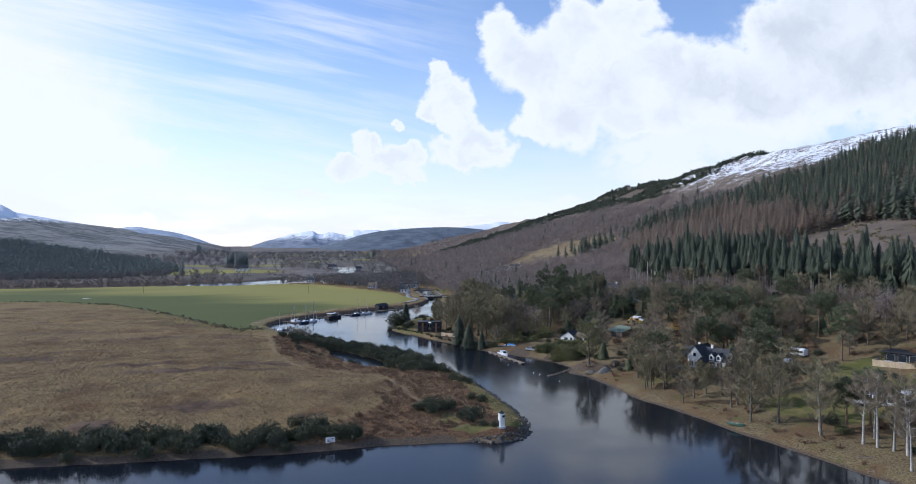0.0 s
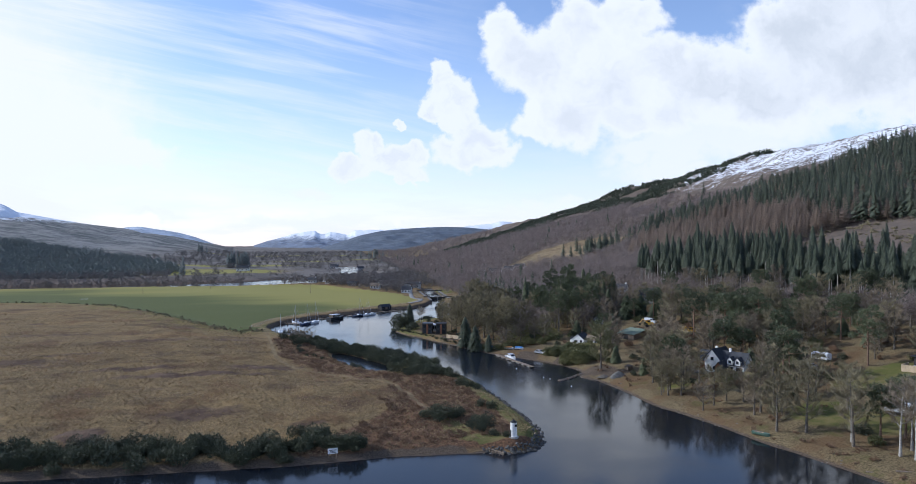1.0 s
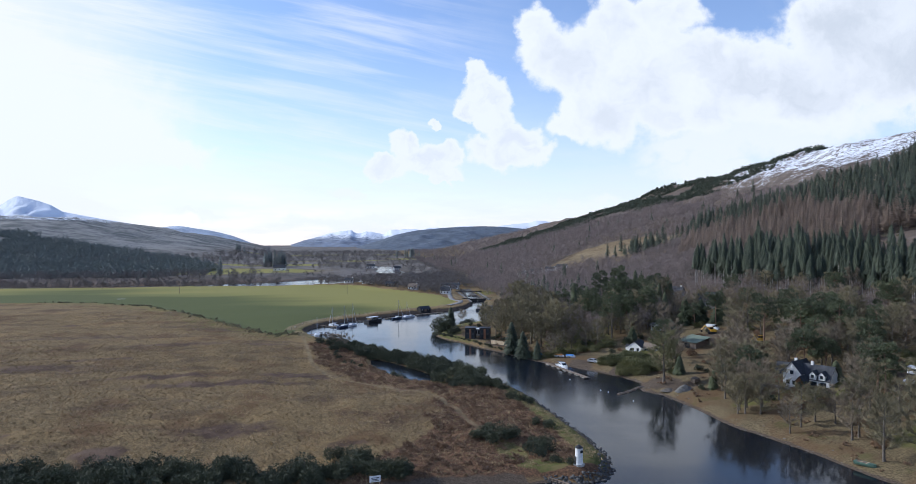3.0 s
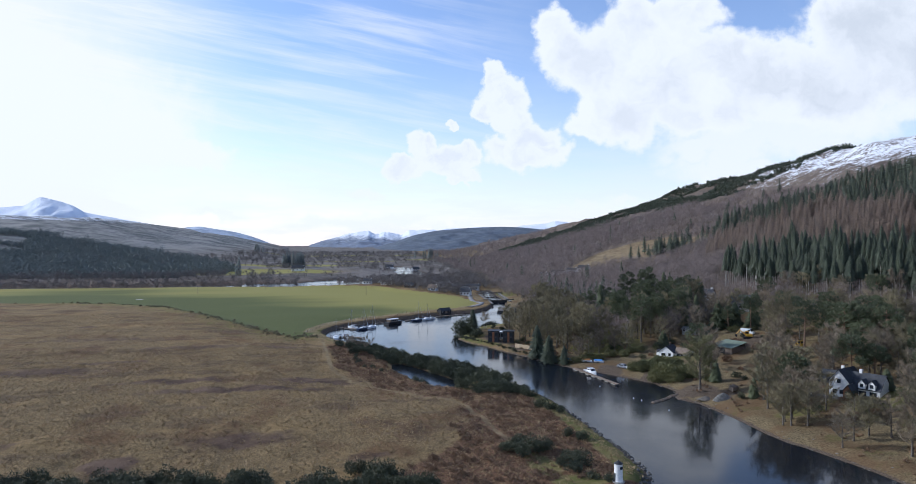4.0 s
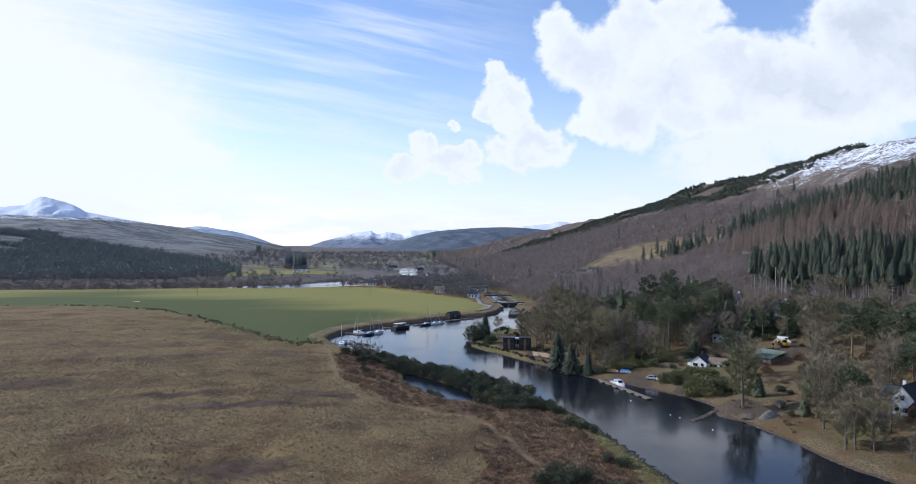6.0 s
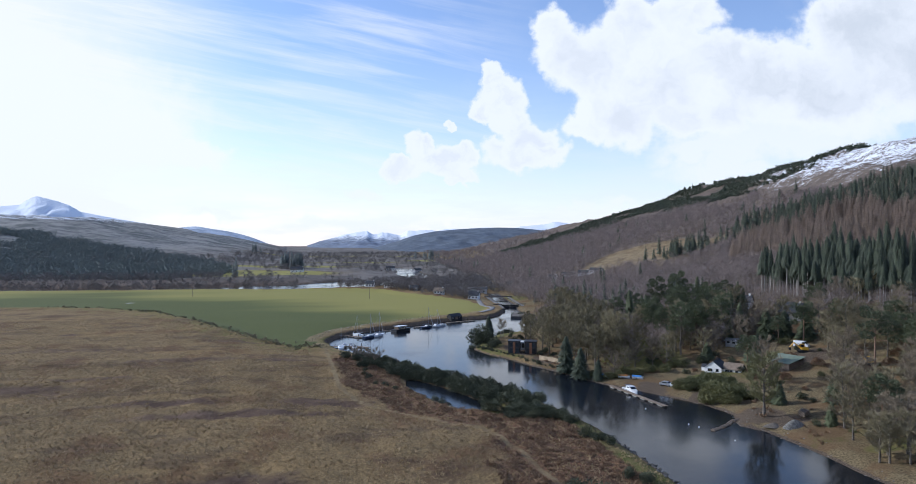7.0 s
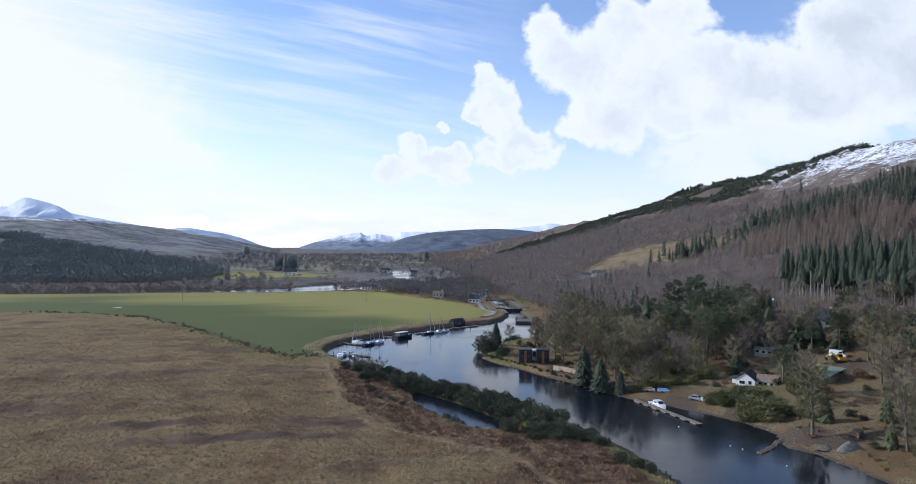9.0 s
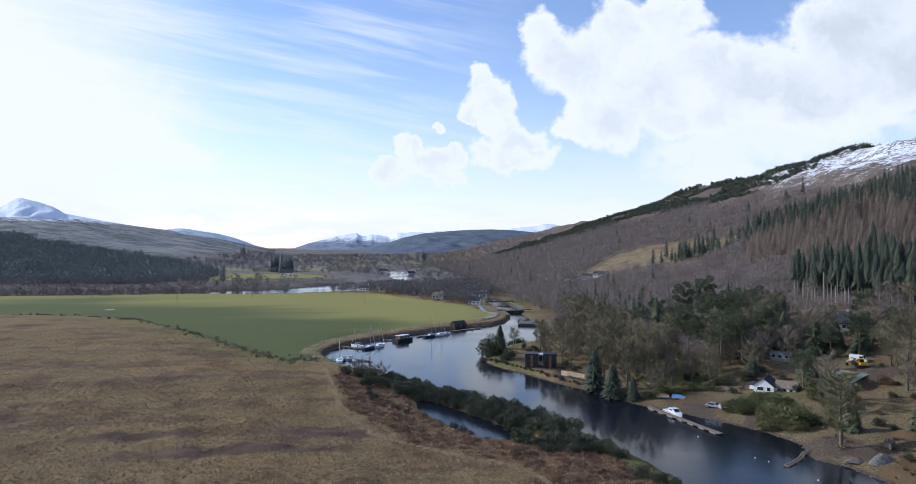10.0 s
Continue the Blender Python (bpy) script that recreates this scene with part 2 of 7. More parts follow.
def ground_material():
    m, n = material("moor_and_meadow")
    pos = n.add("ShaderNodeNewGeometry").outputs["Position"]
    A = n.add("ShaderNodeSeparateColor", {0: n.add("ShaderNodeAttribute", attribute_name="cover").outputs["Color"]}).outputs
    B = n.add("ShaderNodeSeparateColor", {0: n.add("ShaderNodeAttribute", attribute_name="cover2").outputs["Color"]}).outputs
    field, beach, path = A[0], A[1], A[2]
    heath = n.add("ShaderNodeAttribute", attribute_name="heath").outputs["Fac"]
    snow, lawn, wood = B[0], B[1], B[2]
    tuft, fine = n.noise(pos, 2.2, 6.0, 0.7), n.noise(pos, 3.5, 4.0, 0.6)
    wide = n.noise(pos, 0.06, 5.0, 0.6)
    lain = n.add("ShaderNodeMapping", {"Vector": pos, "Rotation": (0, 0, radians(-12)), "Scale": (0.45, 1.5, 1.0)}).outputs[0]
    streak = n.noise(lain, 0.055, 5.0, 0.62)
    # bog: pale tufts, rusty sedge, dark heather streaks
    bog = n.mix(n.smooth(tuft, 0.34, 0.66), (0.13, 0.09, 0.046), (0.33, 0.232, 0.112))
    clumps = n.noise(pos, 0.32, 7.0, 0.72)
    bog = n.mix(n.math("MULTIPLY", n.smooth(clumps, 0.52, 0.68), 0.3), bog, (0.13, 0.088, 0.048))
    bog = n.mix(n.math("MULTIPLY", n.smooth(clumps, 0.46, 0.34), 0.25), bog, (0.42, 0.31, 0.155))
    gold = n.noise(n.add("ShaderNodeMapping", {"Vector": pos, "Scale": (0.6, 1.5, 1)}).outputs[0], 0.03, 5.0, 0.6)
    bog = n.mix(n.math("MULTIPLY", n.smooth(gold, 0.5, 0.66), 0.5), bog, (0.30, 0.20, 0.088))
    bog = n.mix(n.math("MULTIPLY", n.smooth(wide, 0.5, 0.64), 0.65), bog, (0.13, 0.068, 0.036))
    torn = n.math("ADD", streak, n.math("MULTIPLY", n.math("SUBTRACT", n.noise(pos, 0.25, 5.0, 0.65), 0.5), 0.22))
    bog = n.mix(n.math("MULTIPLY", n.smooth(torn, 0.52, 0.64), 0.6), bog, (0.095, 0.062, 0.043))
    green = n.add("ShaderNodeAttribute", attribute_name="green").outputs["Fac"]
    moss = n.smooth(n.math("ADD", green, n.math("MULTIPLY", n.math("SUBTRACT", n.noise(pos, 0.22, 6.0, 0.7), 0.5), 2.2)), 0.45, 0.8)
    bog = n.mix(n.math("MULTIPLY", moss, 0.75), bog, (0.19, 0.165, 0.056))
    rust = n.add("ShaderNodeAttribute", attribute_name="rust").outputs["Fac"]
    sedge = n.mix(n.smooth(tuft, 0.35, 0.65), (0.075, 0.045, 0.028), (0.22, 0.125, 0.07))
    bog = n.mix(n.smooth(n.math("ADD", rust, n.math("MULTIPLY", n.math("SUBTRACT", wide, 0.5), 1.6)), 0.35, 0.75), bog, sedge)
    # pasture; its broad dark stretch is shade painted into the grass
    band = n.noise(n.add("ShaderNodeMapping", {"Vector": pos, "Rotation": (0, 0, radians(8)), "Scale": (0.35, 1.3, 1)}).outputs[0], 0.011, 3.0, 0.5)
    field_shade = n.add("ShaderNodeAttribute", attribute_name="field_shade").outputs["Fac"]
    grass = n.mix(n.smooth(n.math("ADD", field_shade, n.math("MULTIPLY", n.math("SUBTRACT", band, 0.5), 1.3)), 0.2, 0.8), (0.27, 0.245, 0.078), (0.092, 0.107, 0.04))
    grass = n.mix(n.math("MULTIPLY", n.smooth(fine, 0.4, 0.7), 0.25), grass, (0.22, 0.205, 0.06))
    turf = n.mix(n.smooth(n.math("ADD", n.math("MULTIPLY", wide, 0.5), n.math("MULTIPLY", n.noise(pos, 0.35, 4.0, 0.6), 0.5)), 0.4, 0.6), (0.115, 0.118, 0.036), (0.19, 0.155, 0.066))
    stone = n.mix(n.smooth(fine, 0.35, 0.65), (0.07, 0.052, 0.037), (0.165, 0.126, 0.09))
    litter = n.mix(n.smooth(tuft, 0.33, 0.68), (0.092, 0.07, 0.04), (0.28, 0.214, 0.115))
    litter = n.mix(n.math("MULTIPLY", n.smooth(wide, 0.46, 0.6), 0.7), litter, (0.15, 0.09, 0.047))
    litter = n.mix(n.math("MULTIPLY", n.smooth(n.noise(pos, 0.11, 5.0, 0.65), 0.56, 0.7), 0.6), litter, (0.115, 0.112, 0.036))
    ragged = n.math("MULTIPLY", n.math("SUBTRACT", n.noise(pos, 0.35, 4.0, 0.6), 0.5), 0.7)
    edge = lambda mask: n.smooth(n.math("ADD", mask, ragged), 0.38, 0.62)
    col = n.mix(edge(wood), bog, litter)
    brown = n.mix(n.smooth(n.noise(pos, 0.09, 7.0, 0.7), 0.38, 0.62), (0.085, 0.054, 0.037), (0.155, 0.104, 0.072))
    # pale grey mixed into the heath; in the west it paints distance haze
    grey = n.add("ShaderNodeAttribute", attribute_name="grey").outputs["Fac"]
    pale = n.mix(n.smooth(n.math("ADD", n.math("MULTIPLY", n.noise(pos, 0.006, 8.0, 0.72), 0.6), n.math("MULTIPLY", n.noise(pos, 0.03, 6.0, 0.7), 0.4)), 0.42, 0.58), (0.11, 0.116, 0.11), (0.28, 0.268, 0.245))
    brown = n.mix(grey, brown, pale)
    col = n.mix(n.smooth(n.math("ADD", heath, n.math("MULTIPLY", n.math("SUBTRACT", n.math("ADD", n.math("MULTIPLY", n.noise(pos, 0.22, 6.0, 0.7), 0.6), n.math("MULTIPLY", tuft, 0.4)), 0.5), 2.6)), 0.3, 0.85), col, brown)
    col = n.mix(edge(lawn), col, turf)
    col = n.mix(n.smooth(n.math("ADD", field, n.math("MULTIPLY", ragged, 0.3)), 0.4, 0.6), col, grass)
    worn = n.mix(n.smooth(n.math("ADD", n.math("MULTIPLY", fine, 0.4), n.math("MULTIPLY", n.noise(pos, 0.12, 5.0, 0.65), 0.6)), 0.4, 0.6), (0.15, 0.105, 0.058), (0.30, 0.23, 0.125))
    col = n.mix(n.math("MULTIPLY", edge(path), 0.8), col, worn)
    col = n.mix(edge(beach), col, stone)
    slope = n.add("ShaderNodeMapping", {"Vector": pos, "Rotation": (0, 0, radians(20)), "Scale": (1.0, 0.62, 0.8)}).outputs[0]
    drift = n.math("ADD", snow, n.math("MULTIPLY", n.math("SUBTRACT", n.math("ADD", n.math("MULTIPLY", n.noise(slope, 0.38, 6.0, 0.75), 0.6), n.math("MULTIPLY", n.noise(pos, 0.045, 6.0, 0.65), 0.4)), 0.5), 2.4))
    col = n.mix(n.smooth(drift, 0.48, 0.58), col, (0.78, 0.80, 0.84))
    h = n.math("ADD", tuft, n.math("MULTIPLY", fine, 0.3))
    h = n.math("MULTIPLY", h, n.math("SUBTRACT", 1.0, n.math("MULTIPLY", field, 0.9)))
    finish(n, col, 0.95, h, 0.36, Specular_IOR_Level=0.1)
    return m


def water_material():
    m, n = material("dark_peaty_water")
    pos = n.add("ShaderNodeNewGeometry").outputs["Position"]
    ripple = n.math("ADD", n.math("MULTIPLY", n.noise(pos, 0.9, 3.0, 0.5), 0.5), n.math("MULTIPLY", n.noise(pos, 0.12, 3.0, 0.5), 1.0))
    patch = n.smooth(n.noise(pos, 0.02, 4.0, 0.6), 0.42, 0.62)
    rough = n.math("ADD", n.math("MULTIPLY", patch, 0.09), 0.095)
    finish(n, (0.01, 0.013, 0.018), rough, ripple, 0.012, IOR=1.33, Specular_IOR_Level=0.46)
    return m


GROUND, WATER = ground_material(), water_material()
WHITE = grained("white_render", (0.72, 0.71, 0.68), (0.84, 0.83, 0.80), 2.5, 0.75, 0.004, 0, 0.04)
SLATE = grained("grey_slate", (0.022, 0.024, 0.028), (0.055, 0.058, 0.065), 5.0, 0.8, 0.02)
TIMBER = grained("weathered_timber", (0.13, 0.095, 0.065), (0.27, 0.21, 0.155), 7.0, 0.85, 0.01)
REDWOOD = grained("orange_cedar", (0.20, 0.085, 0.04), (0.33, 0.15, 0.075), 6.0, 0.7, 0.01)
DARKWOOD = grained("black_stained_boards", (0.018, 0.017, 0.017), (0.05, 0.046, 0.044), 6.0, 0.8, 0.01)
PALEWOOD = grained("pale_new_timber", (0.42, 0.32, 0.20), (0.58, 0.46, 0.31), 6.0, 0.8, 0.01)
BARK = grained("grey_bark", (0.08, 0.066, 0.052), (0.20, 0.172, 0.14), 5.0, 0.9, 0.05)
BIRCH = grained("pale_birch_bark", (0.22, 0.20, 0.18), (0.46, 0.44, 0.40), 4.0, 0.8, 0.02)
PINEBARK = grained("orange_pine_bark", (0.14, 0.085, 0.055), (0.30, 0.19, 0.13), 4.0, 0.9, 0.05)
ROCK = grained("grey_boulder", (0.04, 0.037, 0.033), (0.13, 0.122, 0.108), 3.0, 0.85, 0.06, 0, 0.3)
SHORESTONE = grained("pale_shore_stone", (0.09, 0.08, 0.066), (0.24, 0.215, 0.18), 3.0, 0.85, 0.03, 0, 0.2)
GLASS = grained("dark_window_glass", (0.02, 0.024, 0.03), (0.03, 0.035, 0.042), 1.0, 0.08, 0.0)
METAL = grained("galvanised_steel", (0.32, 0.33, 0.34), (0.48, 0.49, 0.5), 8.0, 0.45, 0.003, 0.8)
DARKMETAL = grained("black_painted_steel", (0.02, 0.02, 0.022), (0.045, 0.045, 0.05), 8.0, 0.5, 0.003, 0.3)
GREENTIN = grained("moss_green_sheeting", (0.13, 0.17, 0.12), (0.20, 0.235, 0.175), 1.5, 0.9, 0.01)
GELCOAT = grained("white_gelcoat", (0.74, 0.75, 0.76), (0.84, 0.85, 0.86), 1.0, 0.25, 0.0, 0, 0.03)
BLUE = grained("blue_cover", (0.05, 0.17, 0.42), (0.10, 0.28, 0.58), 2.0, 0.6, 0.02)
NAVY = grained("navy_paint", (0.015, 0.025, 0.06), (0.03, 0.045, 0.09), 2.0, 0.35, 0.0)
YELLOW = grained("digger_yellow", (0.62, 0.34, 0.02), (0.74, 0.43, 0.04), 3.0, 0.45, 0.005)
ORANGE = grained("orange_cover", (0.50, 0.20, 0.05), (0.62, 0.28, 0.08), 2.0, 0.6, 0.01)
RUBBER = grained("black_rubber", (0.015, 0.015, 0.016), (0.03, 0.03, 0.032), 6.0, 0.85, 0.005)
SILVER = grained("silver_car_paint", (0.45, 0.46, 0.48), (0.55, 0.56, 0.58), 3.0, 0.3, 0.0, 0.6)
CONCRETE = grained("old_concrete", (0.22, 0.21, 0.19), (0.36, 0.345, 0.315), 3.0, 0.9, 0.02)
MASONRY = grained("dark_stone_masonry", (0.09, 0.085, 0.075), (0.21, 0.20, 0.18), 2.5, 0.9, 0.05)
TARMAC = grained("pale_worn_road", (0.20, 0.19, 0.18), (0.30, 0.29, 0.27), 3.0, 0.9, 0.01)
SAIL = grained("grey_rolled_sail", (0.55, 0.56, 0.58), (0.68, 0.69, 0.70), 4.0, 0.7, 0.01)
GREENBOAT = grained("green_boat_paint", (0.06, 0.12, 0.09), (0.10, 0.17, 0.13), 3.0, 0.5, 0.005)
TWIG = foliage("bare_twigs", (0.105, 0.083, 0.057), (0.33, 0.262, 0.175))
TWIG_PURPLE = foliage("purple_birch_twigs", (0.138, 0.107, 0.093), (0.33, 0.265, 0.232), 1.2)
LARCH = foliage("bare_larch_twigs", (0.14, 0.1, 0.07), (0.28, 0.207, 0.15))
IVY = foliage("ivied_crown", (0.07, 0.072, 0.034), (0.24, 0.225, 0.105))
OLIVE = foliage("ivy_and_lichen_twigs", (0.095, 0.083, 0.046), (0.33, 0.278, 0.155))
NEEDLE = foliage("spruce_needles", (0.033, 0.044, 0.028), (0.09, 0.105, 0.062), 2.5)
PINE = foliage("pine_needles", (0.044, 0.056, 0.028), (0.13, 0.146, 0.07))
GORSE = foliage("gorse_leaves", (0.028, 0.037, 0.02), (0.085, 0.09, 0.044))
SHRUB = foliage("garden_shrub_leaves", (0.06, 0.07, 0.024), (0.20, 0.185, 0.07))
# distance haze is put into these colours: paled needles, greyed twigs
HAZED_NEEDLE = foliage("haze_paled_spruce_needles", (0.115, 0.134, 0.122), (0.168, 0.19, 0.17), 0.25)
HAZED_TWIG = foliage("haze_greyed_bare_twigs", (0.1, 0.088, 0.08), (0.21, 0.185, 0.168))
TUSSOCK = foliage("bleached_moor_grass", (0.24, 0.168, 0.085), (0.46, 0.335, 0.17), 0.6)
BRACKEN = foliage("dead_bracken", (0.13, 0.075, 0.042), (0.27, 0.165, 0.09))

# ---- lie of the land ----
WEST_SHORE = [(-4900, -4900), (-4900, 200), (-300, 178), (-120, 172), (-32, 168), (-21, 166.5), (-10, 164.6), (1, 163.4), (12.5, 161.8), (24.5, 160.4), (37, 160.2), (44, 160.6), (53, 159), (66, 157), (70, 154.5), (76, 156), (80, 161),
              (83, 170), (85, 187), (86, 211), (87, 232), (85, 250), (80, 272), (71, 295), (60, 317), (52, 336), (43, 352), (36, 364), (31, 375), (29, 386)]
CANAL = [(31, 397), (36, 409), (44, 419), (56, 431), (74, 444), (92, 458), (110, 469), (127, 475), (140, 491), (150, 516), (154, 534), (157, 549), (166, 601), (178, 660),
         (186, 658), (176, 601), (167, 545), (161, 526), (156, 505), (153, 480), (154, 459), (132, 417), (120, 400), (109, 393), (97, 378), (91, 368), (88, 358), (90, 346)]
EAST_SHORE = [(95, 333), (99, 316), (104, 303), (107, 290), (111, 279), (116, 270), (121, 260), (126, 248), (127, 240), (127, 235), (123, 229), (122, 225), (125, 219),
              (125, 208), (124, 195), (123, 183), (125, 172), (126, 159), (126, 146), (128, 133), (129, 118), (131, 100), (140, 60), (180, 0), (300, -100), (4900, -400), (4900, -4900)]
LOCH = WEST_SHORE + CANAL + EAST_SHORE
RIVER = [(-1500, 800), (-400, 772), (-200, 762), (-60, 755), (0, 742), (48, 750), (82, 766), (105, 790), (125, 835), (150, 880), (180, 905), (190, 935), (188, 1000), (192, 1060), (200, 1170), (190, 1225),
         (170, 1220), (172, 1150), (158, 1065), (150, 1010), (155, 960), (135, 925), (98, 885), (55, 858), (20, 815), (-60, 790), (-200, 790), (-400, 800), (-1500, 840)]
POND = [(50, 300), (49, 291), (50.5, 283), (52, 275), (54.5, 266), (58.5, 257), (68, 252), (67.5, 259), (65, 270), (61.5, 281), (57.5, 291), (53, 300)]
FIELD = [(-900, 640), (-143, 556), (-104, 542), (-75, 520), (-60, 504), (-37, 463), (-21, 428), (-7, 402), (5, 385), (16, 368), (24, 376), (25, 392), (29, 408), (38, 424),
         (52, 438), (70, 452), (88, 466), (104, 478), (120, 486), (132, 500), (139, 520), (141, 541), (138, 573), (122, 596), (105, 621), (90, 673), (68, 691), (22, 716),
         (-26, 727), (-118, 727), (-198, 720), (-900, 740)]
TRACK = [(27, 372), (27, 333), (27, 310), (28, 284), (31, 265), (36, 254), (44, 246), (52, 236), (58, 228), (60, 212), (60, 195), (62, 180)]
CLEARING = [(272, 345), (340, 362), (352, 323), (352, 255), (370, 185), (262, 180), (266, 290)]
SHOREPATH = [(22, 385), (24, 396), (29, 410), (38, 425), (52, 439), (70, 453), (88, 467), (104, 479), (120, 487), (132, 500), (143, 520), (146, 536), (148, 552), (156, 601), (160, 640)]
BANKPATH = [(25, 378), (33, 361), (42, 346), (50, 331)]


FELLED = [(268, 690), (346, 778), (398, 720), (388, 620), (348, 556), (290, 536), (262, 600)]


def edges_of(points, closed=True):
    p = np.array(points, float)
    return p[:-1] if not closed else p, p[1:] if not closed else np.roll(p, -1, 0)


def distance(x, y, points, closed=True):
    """How far points lie from a line of corners."""
    a, b = edges_of(points, closed)
    best = np.full(x.shape, 1e9)
    for (ax, ay), (bx, by) in zip(a, b):
        dx, dy = bx - ax, by - ay
        t = np.clip(((x - ax) * dx + (y - ay) * dy) / (dx * dx + dy * dy + 1e-9), 0, 1)
        best = np.minimum(best, np.hypot(x - ax - t * dx, y - ay - t * dy))
    return best


def inside(x, y, points):
    a, b = edges_of(points)
    odd = np.zeros(x.shape, bool)
    for (ax, ay), (bx, by) in zip(a, b):
        odd ^= ((ay > y) != (by > y)) & (x < (bx - ax) * (y - ay) / (by - ay + 1e-12) + ax)
    return odd


def step(v, lo, hi):
    t = np.clip((v - lo) / (hi - lo), 0, 1)
    return t * t * (3 - 2 * t)


def waves(x, y, size, seed):
    """Smooth roughness from a few crossed waves, about -1 to 1."""
    r = np.random.RandomState(seed)
    out = 0
    for i in range(9):
        a, k = r.uniform(0, 6.283), 6.283 / size * r.uniform(0.6, 2.2)
        out = out + np.sin((x * np.cos(a) + y * np.sin(a)) * k + r.uniform(0, 6.283) + 1.3 * np.sin((y * np.cos(a) - x * np.sin(a)) * k * 0.6 + i)) / 4
    return out


FOOT_Y = [-400, 0, 60, 100, 250, 300, 400, 460, 620, 760, 1100, 1700, 2500, 4900]
FOOT_X = [500, 190, 150, 132, 127, 112, 118, 152, 182, 215, 290, 420, 560, 900]
CREST_Y = [-1500, 300, 750, 900, 1050, 1225, 1330, 1630, 2230, 3200, 4900]
CREST_Z = [200, 186, 171, 167, 150, 147, 134, 107, 90, 60, 35]
MIDDLE_Y, MIDDLE_X = [-400, 100, 300, 480, 620, 760, 1100, 2500], [300, 100, 95, 145, 174, 205, 250, 420]
WEST_HILL = [(-4500, 1700, 260), (-2500, 1900, 170), (-806, 2285, 112), (-424, 2814, 104), (-250, 3185, 96), (-92, 3457, 80)]


def shore(x, y):
    """Metres from the water's edge, negative in the water."""
    d = np.full(x.shape, 1e9)
    wet = np.zeros(x.shape, bool)
    for poly in (LOCH, RIVER, POND):
        d = np.minimum(d, distance(x, y, poly))
        wet |= inside(x, y, poly)
    return np.where(wet, -d, d)


def lie(x, y, d=None):
    """Height of the ground."""
    x, y = np.asarray(x, float), np.asarray(y, float)
    d = shore(x, y) if d is None else d
    east = x > np.interp(y, MIDDLE_Y, MIDDLE_X)
    foot, crest = np.interp(y, FOOT_Y, FOOT_X), np.interp(y, [0, 800, 1600, 4900], [760, 735, 770, 1300])
    t = np.clip((x - foot) / (crest - foot), 0, 1.0)
    top = np.interp(y, CREST_Y, CREST_Z)
    hill = top * t ** 1.25 + 0.02 * np.maximum(x - crest, 0)
    hill = hill + (waves(x, y, 160, 3) * 5 + waves(x, y, 45, 4) * 1.4) * step(t, 0.12, 0.5) * (0.3 + 0.7 * step(y, 200, 700))
    right = 1.3 * step(d, 0, 5) + hill + 0.25 * waves(x, y, 9, 5) * step(d, 2, 8)
    kerb = step(y, 368, 376) * step(y, 570, 550) * (d < 12)
    left = (1.3 + 0.5 * kerb) * step(d, 0, 4 - 2.4 * kerb) + 3.2 * step(d, 6, 60) + (0.35 * waves(x, y, 22, 6) + 0.16 * waves(x, y, 5, 7)) * step(d, 2, 10)
    left = left + 1.3 * np.exp(-(((x - 73.5) ** 2 + (y - 163) ** 2) / 55)) * step(d, 0.5, 3)
    f = step(np.where(inside(x, y, FIELD), 1, -1) * distance(x, y, FIELD), -4, 14)
    left = left * (1 - f) + (2.4 + 0.3 * waves(x, y, 120, 8)) * f
    best = np.zeros(x.shape)
    for (ax, ay, az), (bx, by, bz) in zip(WEST_HILL, WEST_HILL[1:]):
        dx, dy = bx - ax, by - ay
        s = np.clip(((x - ax) * dx + (y - ay) * dy) / (dx * dx + dy * dy), 0, 1)
        q = np.hypot(x - ax - s * dx, y - ay - s * dy)
        wide = (az + s * (bz - az)) * 12.5
        best = np.maximum(best, (az + s * (bz - az)) * np.clip(1 - q / wide, 0, 1) ** 0.9)
    far = step(y, 790, 900) * np.clip((-10 - x) / 520, 0, 1) ** 0.7
    left = left + best * far * (1 + 0.07 * waves(x, y, 260, 9)) + step(y, 790, 900) * waves(x, y, 150, 10) * 1.2
    return np.where(d < 0, -np.minimum(-d * 0.3, 2.5), np.where(east, right, left))


def rusty(x, y):
    """Where bracken grows on the moor, between the track and the channel."""
    way = np.interp(y, [163, 180, 195, 228, 246, 265, 284, 310, 338], [22, 40, 50, 59, 46, 33, 29, 28, 28])
    return np.clip(0.5 + (x - way) / 6 + 0.5 * waves(x, y, 26, 41), 0, 1) * step(y, 350, 335) * (x < 90)


# dark heather on the moor: centre, half sizes and thickness
HEATHER = [(-20, 190.5, 5.5, 4.5, 1.2), (4, 199, 13, 6, 0.8), (0, 247, 28, 4.5, 0.95), (-18, 262, 17, 4, 0.9), (-62, 285, 22, 8, 0.85), (22, 262, 13, 6, 0.9), (-9, 226, 7, 3, 0.5),
           (-45, 300, 16, 4, 0.7), (-80, 407, 5, 3, 1.0), (10, 330, 12, 6, 0.75), (-25, 330, 30, 5, 0.7), (-60, 360, 30, 5, 0.65), (-10, 380, 16, 5, 0.7), (30, 185, 6, 3, 0.7),
           (-50, 205, 14, 4, 0.7), (-100, 250, 30, 8, 0.7), (-35, 460, 20, 10, 0.6)]


